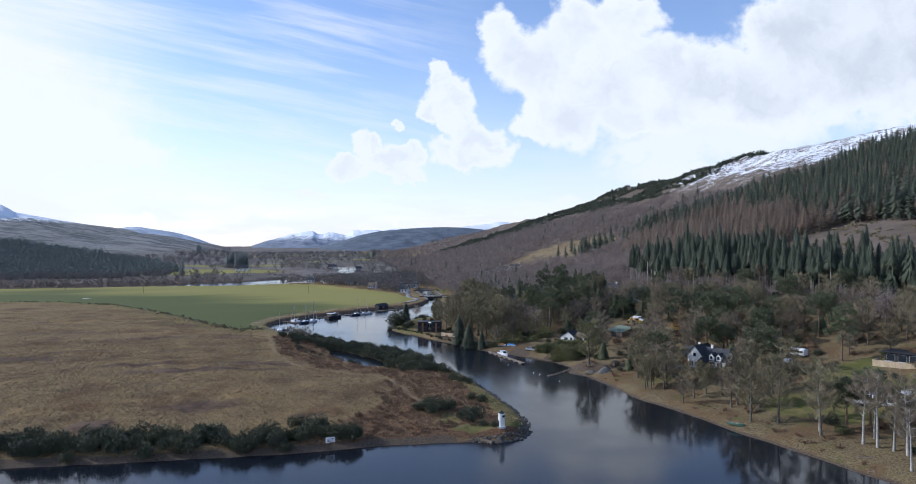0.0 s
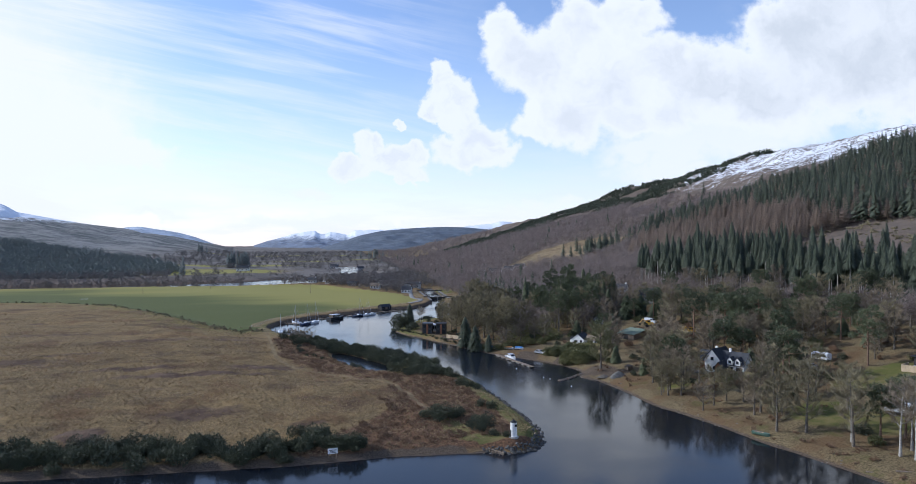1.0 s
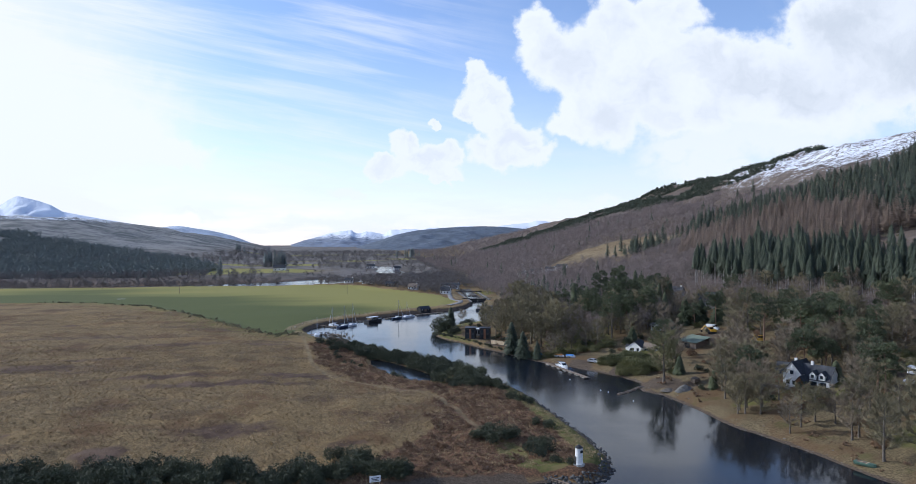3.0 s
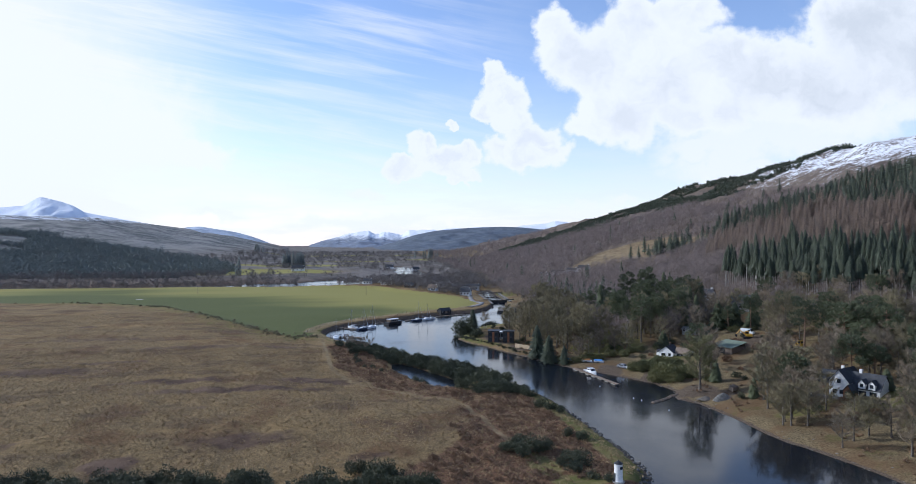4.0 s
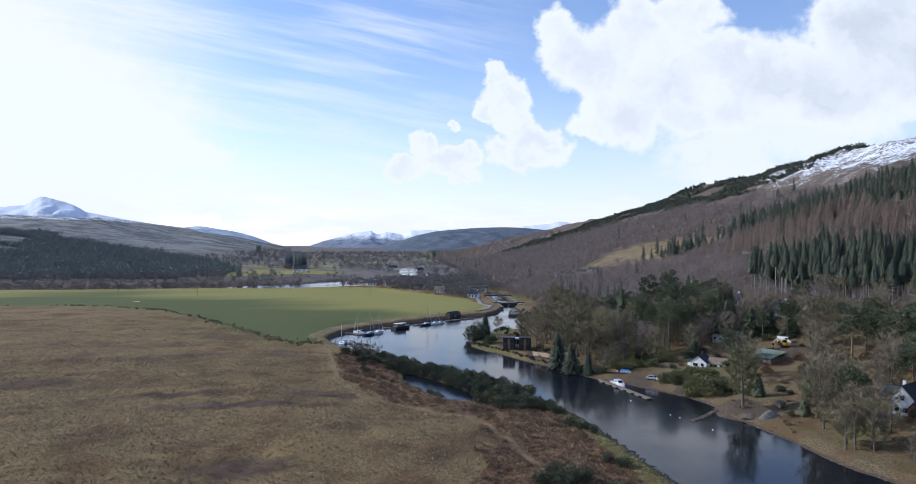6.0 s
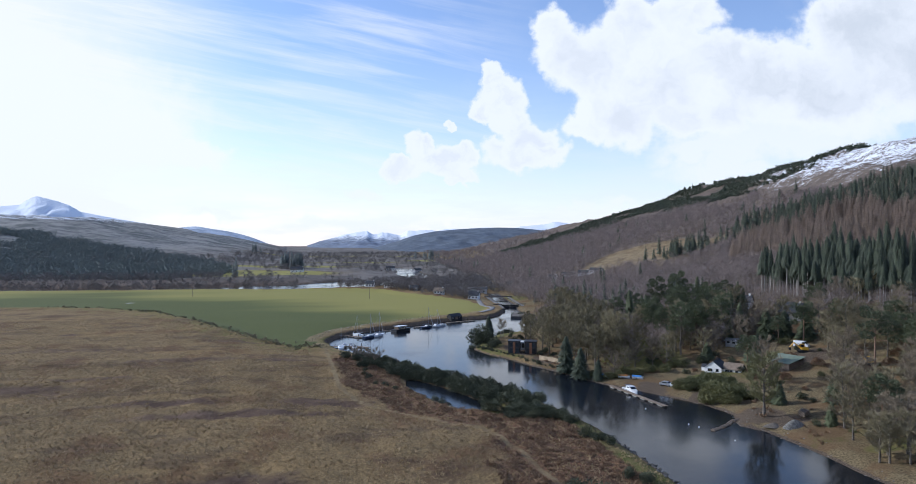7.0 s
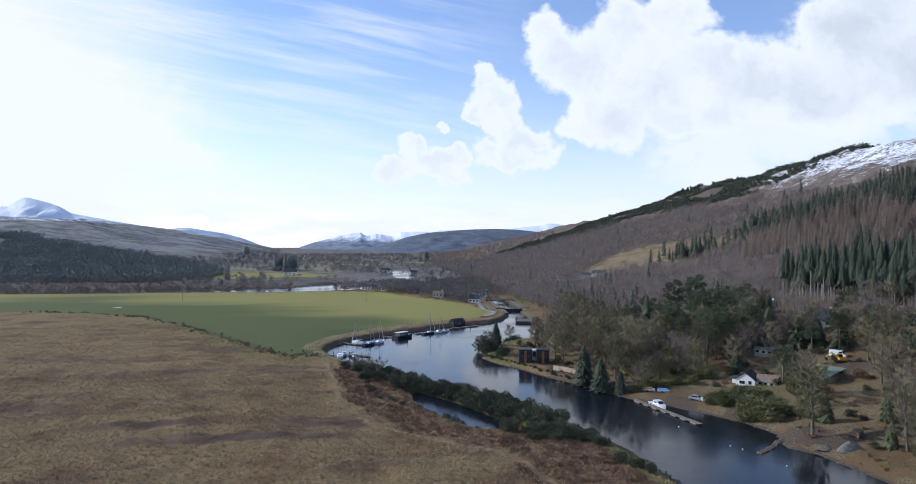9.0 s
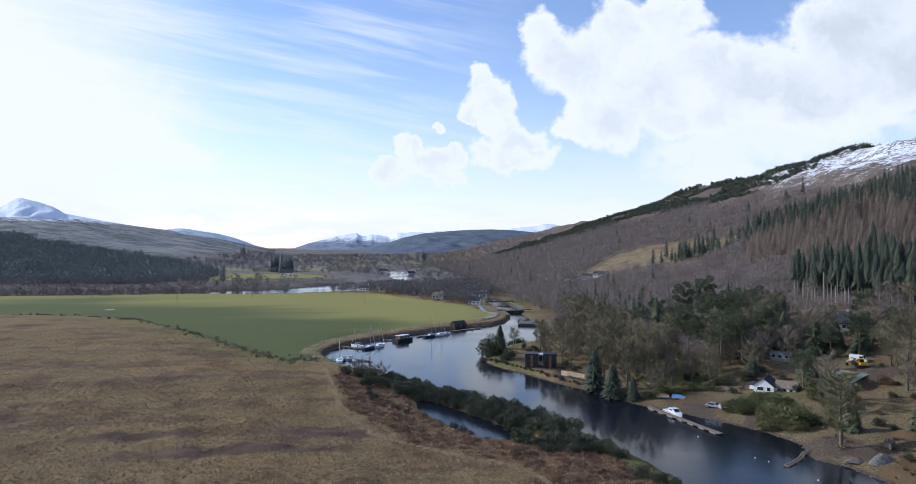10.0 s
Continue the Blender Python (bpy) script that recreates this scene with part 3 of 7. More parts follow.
def heathy(x, y):
    """How thickly heather grows among the moor grass."""
    out = np.zeros(x.shape)
    for cx, cy, rx, ry, v in HEATHER:
        out = np.maximum(out, v * np.clip(1.5 - np.hypot((x - cx) / rx, (y - cy) / ry), 0, 1))
    return out


def spread(parts):
    """Grid lines: (from, to, step) stretches, put end to end."""
    out = []
    for a, b, s in parts:
        out.extend(np.arange(a, b, s))
    out.append(parts[-1][1])
    return np.array(out)


def build_ground():
    xs = spread([(-4900, -1000, 300), (-1000, -400, 40), (-400, -100, 12), (-100, -40, 3), (-40, 190, 1.5), (190, 300, 4), (300, 900, 12), (900, 1500, 60), (1500, 4900, 340)])
    ys = spread([(-4900, -600, 430), (-600, 0, 60), (0, 100, 10), (100, 150, 3), (150, 330, 1.5), (330, 560, 2.5), (560, 1100, 8), (1100, 2600, 30), (2600, 4900, 115)])
    X, Y = np.meshgrid(xs, ys)
    x, y = X.ravel(), Y.ravel()
    d = shore(x, y)
    z = lie(x, y, d)
    w, h = len(xs), len(ys)
    i = (np.arange(h - 1)[:, None] * w + np.arange(w - 1)).ravel()
    me = raw_mesh("ground", np.stack([x, y, z], 1), np.stack([i, i + 1, i + w + 1, i + w], 1), [GROUND], smooth=True)
    east = x > np.interp(y, MIDDLE_Y, MIDDLE_X)
    fieldness = np.clip(0.5 + np.where(inside(x, y, FIELD), 1, -1) * distance(x, y, FIELD) / 3, 0, 1)
    # meadows of the far valley: centre and half sizes
    for cx, cy, rx, ry in [(-70, 985, 150, 80), (-10, 1200, 150, 30), (300, 1500, 70, 60), (120, 1400, 120, 30), (170, 1900, 260, 50), (-200, 1010, 90, 30)]:
        fieldness = np.maximum(fieldness, np.clip(1.6 - np.hypot((x - cx) / rx, (y - cy) / ry) * 1.2, 0, 1) * ~east)
    beach = np.clip(1.15 - d / np.where(east, 2.0, np.where(distance(x, y, POND) < 6, 0.4, np.where((y < 185) & (x < 62), 4.2, np.where((y > 372) & (y < 560), 2.6, 1.3)))), 0, 1)
    shorepath = np.clip(1.5 - distance(x, y, SHOREPATH, False) / 2.9, 0, 1)
    for cx, cy, rx, ry in [(130, 229, 6, 6), (130, 252, 4, 4), (121.5, 268, 3, 6), (106, 322, 3, 8), (103, 345, 4, 12), (176, 264, 7, 6), (181, 188, 5, 4), (133, 221, 5, 3), (172, 181, 5, 2)]:
        beach = np.maximum(beach, np.clip(1.6 - np.hypot((x - cx) / rx, (y - cy) / ry), 0, 1))
    path = np.clip(1.15 - distance(x, y, TRACK, False) / 1.2, 0, 1)
    path = np.maximum(path, np.clip(1.5 - distance(x, y, BANKPATH, False) / 2.0, 0, 1))
    path = np.maximum(path, shorepath)
    for poly, most in ((FELLED, 1.0), (CLEARING, 0.36)):
        path = np.maximum(path, most * np.clip(0.6 + np.where(inside(x, y, poly), 1, -1) * distance(x, y, poly) / 12, 0, 1))
    lawn = np.zeros(x.shape)
    for cx, cy, rx, ry in [(80, 168, 4, 9), (83, 190, 2.6, 16), (84, 222, 2.4, 20), (66, 164, 5, 3), (63, 174, 3, 7), (142, 268, 9, 4), (137, 264, 5, 3), (160, 190, 12, 5), (178, 163, 14, 6), (150, 150, 9, 10), (154, 138, 8, 8),
                           (176, 140, 22, 10), (97, 366, 6, 12), (135, 300, 14, 16), (150, 325, 16, 14), (140, 196, 8, 3), (178, 600, 12, 30)]:
        lawn = np.maximum(lawn, np.clip(1.5 - np.hypot((x - cx) / rx, (y - cy) / ry), 0, 1))
    lawn = np.maximum(lawn, np.clip(1.4 - np.abs(d - 4) / 3, 0, 1) * (~east) * (y < 400) * (x > 20) * (y > 330))
    lawn = np.maximum(lawn, np.clip(1.3 - np.abs(d - 4.2) / 3, 0, 1) * (~east) * (x > 64) * (y > 160) * (y < 285))
    snow = (0.28 * step(z, 84, 105) + 0.29 * step(z, 100, 145)) * step(y, 1400, 800) * east + 0.5 * step(z, 84, 104) * step(x, -250, -520) * ~east
    wood = np.where(east, 1.0, step(y, 800, 900) * 0.8) * step(z, 160, 110)
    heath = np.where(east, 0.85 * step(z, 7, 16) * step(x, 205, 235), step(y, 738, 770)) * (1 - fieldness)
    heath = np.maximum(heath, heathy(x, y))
    # shade painted into the grass towards the moor; mossy ground along the pasture's rim and the channel
    rim = distance(x, y, FIELD[1:10], False)
    for name, val in (("field_shade", np.clip(1.15 - rim / 150, 0, 1) * step(x, 110, 60) + 0.25 * step(x, -60, -160)),
                      ("green", np.clip(0.75 - rim / 60, 0, 1) + 0.35 * np.clip(1.2 - d / 9, 0, 1) * (y > 150) * (x > 30))):
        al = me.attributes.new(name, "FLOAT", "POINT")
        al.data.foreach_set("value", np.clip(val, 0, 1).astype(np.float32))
    rl = me.attributes.new("rust", "FLOAT", "POINT")
    rl.data.foreach_set("value", (rusty(x, y) * ~east * step(d, 0, 3)).astype(np.float32))
    # west: distance haze painted in as grey; east: greyish woodland floor
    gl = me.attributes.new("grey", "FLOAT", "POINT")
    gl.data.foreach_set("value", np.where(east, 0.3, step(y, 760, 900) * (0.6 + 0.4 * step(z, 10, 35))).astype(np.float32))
    hl = me.attributes.new("heath", "FLOAT", "POINT")
    hl.data.foreach_set("value", heath.astype(np.float32))
    one = np.ones(len(x))
    for name, cols in (("cover", (fieldness, beach, path, one)), ("cover2", (snow, lawn, wood, one))):
        a = me.color_attributes.new(name, "FLOAT_COLOR", "POINT")
        a.data.foreach_set("color", np.stack(cols, 1).astype(np.float32).ravel())
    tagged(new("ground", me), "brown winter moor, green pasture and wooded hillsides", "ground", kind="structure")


build_ground()
bm = bmesh.new()
bmesh.ops.create_grid(bm, x_segments=1, y_segments=1, size=4900)
tagged(new("water", bm_mesh("water", bm, WATER)), "calm dark loch water mirroring the sky", "water", kind="structure")


def mountains(name, crest, label, mat, depth=700, jag=0.12, seed=1):
    """A far range: a crest line with rough flanks, facing the valley."""
    p = np.array(crest, float)
    s = np.linspace(0, len(p) - 1, 160)
    line = np.stack([np.interp(s, np.arange(len(p)), p[:, k]) for k in range(3)], 1)
    line[4:-4, 2] = np.convolve(line[:, 2], np.ones(9) / 9, "valid")
    rnd = np.random.RandomState(seed)
    rough = sum(np.sin(s * f + rnd.uniform(0, 6)) / f for f in (2.3, 5.1, 9.7, 17, 31)) * jag
    verts = []
    rows = 26
    for j in range(rows):
        t = j / (rows - 1)
        way = line[:, :2] / np.linalg.norm(line[:, :2], axis=1, keepdims=True)
        back = line[:, :2] - way * depth * t
        z = line[:, 2] * (1 + rough * (1 - t)) * (1 - t) ** 1.15
        z = z + line[:, 2] * 0.1 * waves(back[:, 0], back[:, 1], 190, seed) * np.sin(t * 3.1)
        verts.append(np.stack([back[:, 0], back[:, 1], z - 3 * t], 1))
    verts = np.concatenate(verts)
    i = (np.arange(rows - 1)[:, None] * 160 + np.arange(159)).ravel()
    me = raw_mesh(name, verts, np.stack([i, i + 160, i + 161, i + 1], 1), [mat], smooth=True)
    tagged(new(name, me), label, "mountain", kind="structure")


def far_material(name, low, high, snowline, soft):
    m, n = material(name)
    pos = n.add("ShaderNodeNewGeometry").outputs["Position"]
    z = n.add("ShaderNodeSeparateXYZ", {0: pos}).outputs[2]
    rough = n.math("ADD", n.math("MULTIPLY", n.noise(pos, 0.008, 7.0, 0.7), 0.55), n.math("MULTIPLY", n.noise(pos, 0.03, 6.0, 0.7), 0.45))
    f = n.smooth(n.math("ADD", z, n.math("MULTIPLY", n.math("SUBTRACT", rough, 0.5), soft * 7)), snowline - soft, snowline + soft)
    base = n.mix(n.smooth(n.noise(pos, 0.02, 5.0, 0.6), 0.4, 0.6), low, [c * 0.7 for c in low])
    finish(n, n.mix(f, base, high), 0.95, rough, 12.0)
    return m


# both ranges: rock blued and paled, distance haze put into its colour
SNOWY = far_material("snow_and_hazed_rock", (0.2, 0.235, 0.3), (0.80, 0.83, 0.88), 58, 24)
SNOWY_WEST = far_material("hazed_snowy_western_range", (0.40, 0.46, 0.55), (0.78, 0.82, 0.88), 130, 45)
# the hill's blue is painted haze, not the colour of its ground
HAZED_HILL = far_material("haze_painted_moor", (0.11, 0.135, 0.17), (0.11, 0.135, 0.17), 900, 10)
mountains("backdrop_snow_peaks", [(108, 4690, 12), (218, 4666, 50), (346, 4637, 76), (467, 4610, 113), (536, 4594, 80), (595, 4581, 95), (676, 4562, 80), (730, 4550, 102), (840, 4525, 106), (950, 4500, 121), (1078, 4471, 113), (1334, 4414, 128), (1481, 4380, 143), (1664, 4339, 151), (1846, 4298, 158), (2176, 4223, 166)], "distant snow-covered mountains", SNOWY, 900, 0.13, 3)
mountains("backdrop_blue_hill", [(364, 3659, -8), (509, 3626, 34), (610, 3603, 70), (711, 3580, 90), (856, 3548, 105), (1001, 3515, 111), (1146, 3482, 108), (1262, 3456, 96), (1435, 3416, 87), (1725, 3351, 76)], "distant wooded hill painted in hazy blue", HAZED_HILL, 900, 0.015, 5)
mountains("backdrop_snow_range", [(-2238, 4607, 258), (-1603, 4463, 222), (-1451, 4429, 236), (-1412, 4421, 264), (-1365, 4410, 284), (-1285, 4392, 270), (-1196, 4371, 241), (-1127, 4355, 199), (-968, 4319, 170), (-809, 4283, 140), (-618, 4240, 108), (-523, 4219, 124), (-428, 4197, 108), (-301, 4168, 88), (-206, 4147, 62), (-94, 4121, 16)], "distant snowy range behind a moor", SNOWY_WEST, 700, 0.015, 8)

# ---- trees and bushes ----
def frame_of(d):
    d = d / (np.linalg.norm(d) + 1e-9)
    a = np.cross(d, (0.0, 0.0, 1.0) if abs(d[2]) < 0.9 else (1.0, 0.0, 0.0))
    a = a / np.linalg.norm(a)
    return a, np.cross(d, a)


class Soup:
    """Loose triangles, gathered by kind: 0 wood, 1 twigs or leaves."""

    def __init__(self):
        self.v, self.f, self.m, self.k = [], [], [], 0

    def add(self, v, f, m):
        self.v.append(np.asarray(v, float)), self.f.append(np.asarray(f, int) + self.k), self.m.append(np.full(len(f), m))
        self.k += len(v)

    def limb(self, pts, radii, sides, m=0):
        rings = []
        for i, p in enumerate(pts):
            d = pts[min(i + 1, len(pts) - 1)] - pts[max(i - 1, 0)]
            a, b = frame_of(d)
            t = np.arange(sides) / sides * 2 * np.pi
            rings.append(p + radii[i] * (np.cos(t)[:, None] * a + np.sin(t)[:, None] * b))
        f = []
        for i in range(len(pts) - 1):
            for s in range(sides):
                q, r = i * sides + s, i * sides + (s + 1) % sides
                f += [(q, r, r + sides), (q, r + sides, q + sides)]
        self.add(np.concatenate(rings), f, m)

    def slivers(self, p, d, width, m=1, rnd=None):
        """Thin triangles from points p along d."""
        p, d = np.asarray(p), np.asarray(d)
        side = np.cross(d, rnd.normal(size=d.shape))
        side = side / (np.linalg.norm(side, axis=1, keepdims=True) + 1e-9) * np.reshape(width, (-1, 1))
        v = np.stack([p - side / 2, p + side / 2, p + d], 1).reshape(-1, 3)
        self.add(v, np.arange(len(v)).reshape(-1, 3), m)

    def arrays(self):
        return np.concatenate(self.v), np.concatenate(self.f), np.concatenate(self.m)


def bare_tree(seed, tall, wide, bole, limbs, twigs, twig_len, twig_w, girth=0.3, fine=True):
    """A leafless tree: trunk, limbs, branches and a haze of twigs."""
    r = np.random.RandomState(seed)
    s = Soup()
    hs = np.linspace(0, 1, 6)
    crop = 0.86 if fine else 0.68
    trunk = np.stack([np.cumsum(r.normal(0, 0.03, 6)) * tall * 0.3 * hs, np.cumsum(r.normal(0, 0.03, 6)) * tall * 0.3 * hs, hs * tall * crop], 1)
    s.limb(trunk, girth * np.array([1.35, 0.9, 0.7, 0.5, 0.3, 0.1]), 7 if fine else 4)
    tips = []
    for i in range(limbs):
        h = bole + (0.97 - bole) * ((i + r.uniform(0, 0.8)) / limbs)
        base = np.array([np.interp(h * 0.86 / 0.86, hs, trunk[:, k]) for k in range(3)])
        az = i * 2.4 + r.uniform(-0.5, 0.5)
        crown = math.sin(math.pi * min(1, 0.22 + 0.8 * (h - bole) / (1 - bole))) ** 0.7
        reach = wide * (0.45 + 0.55 * crown) * r.uniform(0.75, 1.1)
        out = np.array([math.cos(az), math.sin(az), 0.0])
        rise = r.uniform(0.35, 0.75) * reach
        mid = base + out * reach * 0.5 + np.array([0, 0, rise * 0.35]) + r.normal(0, 0.15, 3)
        end = base + out * reach + np.array([0, 0, rise]) + r.normal(0, 0.3, 3)
        g = girth * 0.36 * (1.1 - 0.6 * h)
        s.limb(np.array([base, mid, end]), np.array([g, g * 0.6, g * 0.15]), 4 if fine else 3)
        tips.append((base, mid, end))
        if fine:
            for j in range(6):
                u = r.uniform(0.25, 0.95)
                b0 = (base + (mid - base) * u * 2) if u < 0.5 else mid + (end - mid) * (u * 2 - 1)
                e0 = b0 + r.normal(0, 1, 3) * (0.5, 0.5, 0.25) * reach * 0.34 + out * reach * 0.15 + np.array([0, 0, reach * r.uniform(0.1, 0.35)])
                s.limb(np.array([b0, (b0 + e0) / 2 + r.normal(0, 0.08, 3), e0]), np.array([g * 0.4, g * 0.28, g * 0.1]), 3)
                tips.append((b0, (b0 + e0) / 2, e0))
    k = r.randint(0, len(tips), twigs)
    u = r.uniform(0.15, 1.0, twigs)
    t = np.array(tips)[k]
    p = np.where(u[:, None] < 0.5, t[:, 0] + (t[:, 1] - t[:, 0]) * (u * 2)[:, None], t[:, 1] + (t[:, 2] - t[:, 1]) * (u * 2 - 1)[:, None])
    p = p + r.normal(0, 0.14 if fine else 0.85, p.shape)
    along = t[:, 2] - t[:, 0]
    along = along / (np.linalg.norm(along, axis=1, keepdims=True) + 1e-9)
    way = along * (0.9 if fine else 0.2) + r.normal(0, 0.65, p.shape) * (1, 1, 0.7) + (0, 0, 0.4 if fine else 0.12)
    way = way / np.linalg.norm(way, axis=1, keepdims=True) * r.uniform(0.5, 1.3, (twigs, 1)) * twig_len
    s.slivers(p, way, r.uniform(0.6, 1.4, twigs) * twig_w, 1, r)
    return s.arrays()


def conifer(seed, tall, wide, clear, whorls, per, width, girth=0.2, droop=0.35):
    """A spruce: a straight trunk and whorls of drooping, ragged boughs."""
    r = np.random.RandomState(seed)
    s = Soup()
    s.limb(np.array([[0, 0, 0], [0, 0, tall * 0.5], [0, 0, tall]]), np.array([girth, girth * 0.6, 0.02]), 5)
    count = whorls * per
    for i in range(count):
        u = (i + r.uniform(0, 1)) / count
        h = tall * (clear + (0.985 - clear) * u)
        reach = wide * ((1 - u) ** 0.62 * min(1.0, 0.55 + u * 5) + 0.04)
        az = i * 2.39996 + r.uniform(-0.5, 0.5)
        o = np.array([math.cos(az), math.sin(az), 0])
        q = np.array([-o[1], o[0], 0])
        l = reach * r.uniform(0.5, 1.15)
        a = np.array([0, 0, h])
        tip = a + o * l + np.array([0, 0, (0.12 - droop * r.uniform(0.5, 1.5)) * l])
        mid = a + o * l * 0.55 + np.array([0, 0, r.uniform(-0.06, 0.06) * l])
        w = width * (0.35 + l / wide) * 0.5 * r.uniform(0.7, 1.2)
        s.add([a, mid + q * w + (0, 0, -w * 0.7), tip, mid - q * w + (0, 0, -w * 0.7), mid + (0, 0, w * 0.2)], [(0, 1, 4), (1, 2, 4), (2, 3, 4), (3, 0, 4)], 1)
    return s.arrays()


def scots_pine(seed, tall, wide, clumps, leaves, leaf, girth=0.28):
    """A tall bare bole with a flat, clumped crown of needles."""
    r = np.random.RandomState(seed)
    s = Soup()
    bend = r.normal(0, 0.25, 2)
    trunk = np.array([[0, 0, 0], [bend[0] * 0.3, bend[1] * 0.3, tall * 0.35], [bend[0], bend[1], tall * 0.7], [bend[0] * 1.4, bend[1] * 1.4, tall * 0.96]])
    s.limb(trunk, girth * np.array([1.2, 0.85, 0.55, 0.15]), 7)
    for i in range(clumps):
        u = 0.5 + 0.48 * (i + 0.5) / clumps
        base = np.array([np.interp(u, [0, 0.35, 0.7, 0.96], trunk[:, k]) for k in range(3)])
        az = i * 2.4 + r.uniform(-0.4, 0.4)
        l = wide * r.uniform(0.5, 1.0) * (1.15 - 0.55 * (u - 0.5) * 2)
        c = base + np.array([math.cos(az) * l, math.sin(az) * l, r.uniform(0.3, 1.4)])
        s.limb(np.array([base, (base + c) / 2 + (0, 0, -0.15), c]), np.array([0.11, 0.07, 0.03]) * girth / 0.28, 4)
        size = r.uniform(0.8, 1.4) * wide * 0.36
        d = r.normal(size=(leaves, 3))
        d = d / np.linalg.norm(d, axis=1, keepdims=True)
        p = c + d * size * (1, 1, 0.55) * r.uniform(0.35, 1.0, (leaves, 1)) ** 0.5
        way = (d + r.normal(0, 0.6, d.shape) + (0, 0, 0.4)) * leaf
        s.slivers(p, way, np.full(leaves, leaf * 0.55), 1, r)
    return s.arrays()


def bushy(seed, wide, tall, lumps, leaves, leaf):
    """An evergreen bush: stems and lumpy clouds of small leaves."""
    r = np.random.RandomState(seed)
    s = Soup()
    for i in range(lumps):
        az, q = r.uniform(0, 6.283), wide * math.sqrt(r.uniform(0, 1)) * 0.75
        size = tall * r.uniform(0.28, 0.46)
        c = np.array([math.cos(az) * q, math.sin(az) * q, size * 0.8 + r.uniform(0, 1) * tall * (0.62 - 0.45 * q / wide)])
        s.limb(np.array([[c[0] * 0.25, c[1] * 0.25, -0.3], [c[0] * 0.7, c[1] * 0.7, c[2] * 0.5], c]), np.array([0.07, 0.05, 0.02]), 3)
        d = r.normal(size=(leaves, 3))
        d = d / np.linalg.norm(d, axis=1, keepdims=True)
        p = c + d * size * r.uniform(0.6, 1.05, (leaves, 1))
        p[:, 2] = np.maximum(p[:, 2], 0.02)
        way = (d * 0.7 + r.normal(0, 0.7, d.shape)) * leaf
        s.slivers(p, way, r.uniform(0.5, 1.0, leaves) * leaf, 1, r)
    return s.arrays()


def plant(name, arrays, wood, leaf, label, category, crown="crown", group=""):
    """A plant as a thing: trunk and crown under an Empty, hidden far below until it is copied."""
    v, f, m = arrays
    ob = new(name)
    tagged(ob, label, category, group)
    for k, (pn, mat) in enumerate((("trunk" if category == "tree" else "stem", wood), (crown, leaf))):
        ff = f[m == k]
        used = np.unique(ff)
        look_up = np.zeros(len(v), int)
        look_up[used] = np.arange(len(used))
        o = new(pn, raw_mesh(pn, v[used], look_up[ff], [mat], smooth=(k == 0)))
        o.parent = ob
    return ob


def level(x, y):
    return float(max(lie(np.array([x]), np.array([y]))[0], -0.3))


def set_plants(sort, places, low=0.85, high=1.15, seed=1, sink=0.15):
    """Plant copies of the sorts in turn at (x, y) or (x, y, scale); the first place takes the original."""
    r = random.Random(seed)
    fresh = {id(s): True for s in sort}
    for p in places:
        s = sort[r.randrange(len(sort))]
        k = p[2] if len(p) > 2 else r.uniform(low, high)
        m = Matrix.Translation((p[0], p[1], level(p[0], p[1]) - sink)) @ Matrix.Rotation(r.uniform(0, 6.28), 4, "Z")
        if fresh[id(s)]:
            s.matrix_basis = m @ Matrix.Diagonal((k, k, k * r.uniform(0.95, 1.08), 1))
            fresh[id(s)] = False
        else:
            c = copy_thing(s, m)
            c.scale = (k, k, k * r.uniform(0.95, 1.08))
    for s in sort:
        if fresh[id(s)]:
            for o in (*s.children, s):
                bpy.data.objects.remove(o)


def wood_of(name, sorts, x, y, mats, label, seed, low=0.75, high=1.25, sink=0.3):
    """A whole wood as one object: the sorts' triangles repeated at x, y."""
    r = np.random.RandomState(seed)
    z = np.maximum(lie(x, y), 0) - sink
    pick = r.randint(0, len(sorts), len(x))
    V, F, M, k = [], [], [], 0
    for i, (v, f, m) in enumerate(sorts):
        w = np.where(pick == i)[0]
        if not len(w):
            continue
        a, s = r.uniform(0, 6.283, len(w)), r.uniform(low, high, len(w))
        c, n = np.cos(a) * s, np.sin(a) * s
        q = np.empty((len(w), len(v), 3), np.float32)
        q[:, :, 0] = c[:, None] * v[:, 0] - n[:, None] * v[:, 1] + x[w, None]
        q[:, :, 1] = n[:, None] * v[:, 0] + c[:, None] * v[:, 1] + y[w, None]
        q[:, :, 2] = (s * r.uniform(0.85, 1.15, len(w)))[:, None] * v[:, 2] + z[w, None]
        V.append(q.reshape(-1, 3))
        F.append((f[None] + (np.arange(len(w)) * len(v))[:, None, None] + k).reshape(-1, 3))
        M.append(np.tile(m, len(w)))
        k += len(w) * len(v)
    me = raw_mesh(name, np.concatenate(V), np.concatenate(F), mats, np.concatenate(M))
    return tagged(new(name, me), label, "woodland", kind="stuff")


def scatter(x0, x1, y0, y1, gap, seed, jitter=0.62):
    r = np.random.RandomState(seed)
    x, y = np.meshgrid(np.arange(x0, x1, gap), np.arange(y0, y1, gap))
    x, y = x.ravel().astype(float), y.ravel().astype(float)
    return x + r.uniform(-1, 1, len(x)) * jitter * gap, y + r.uniform(-1, 1, len(y)) * jitter * gap


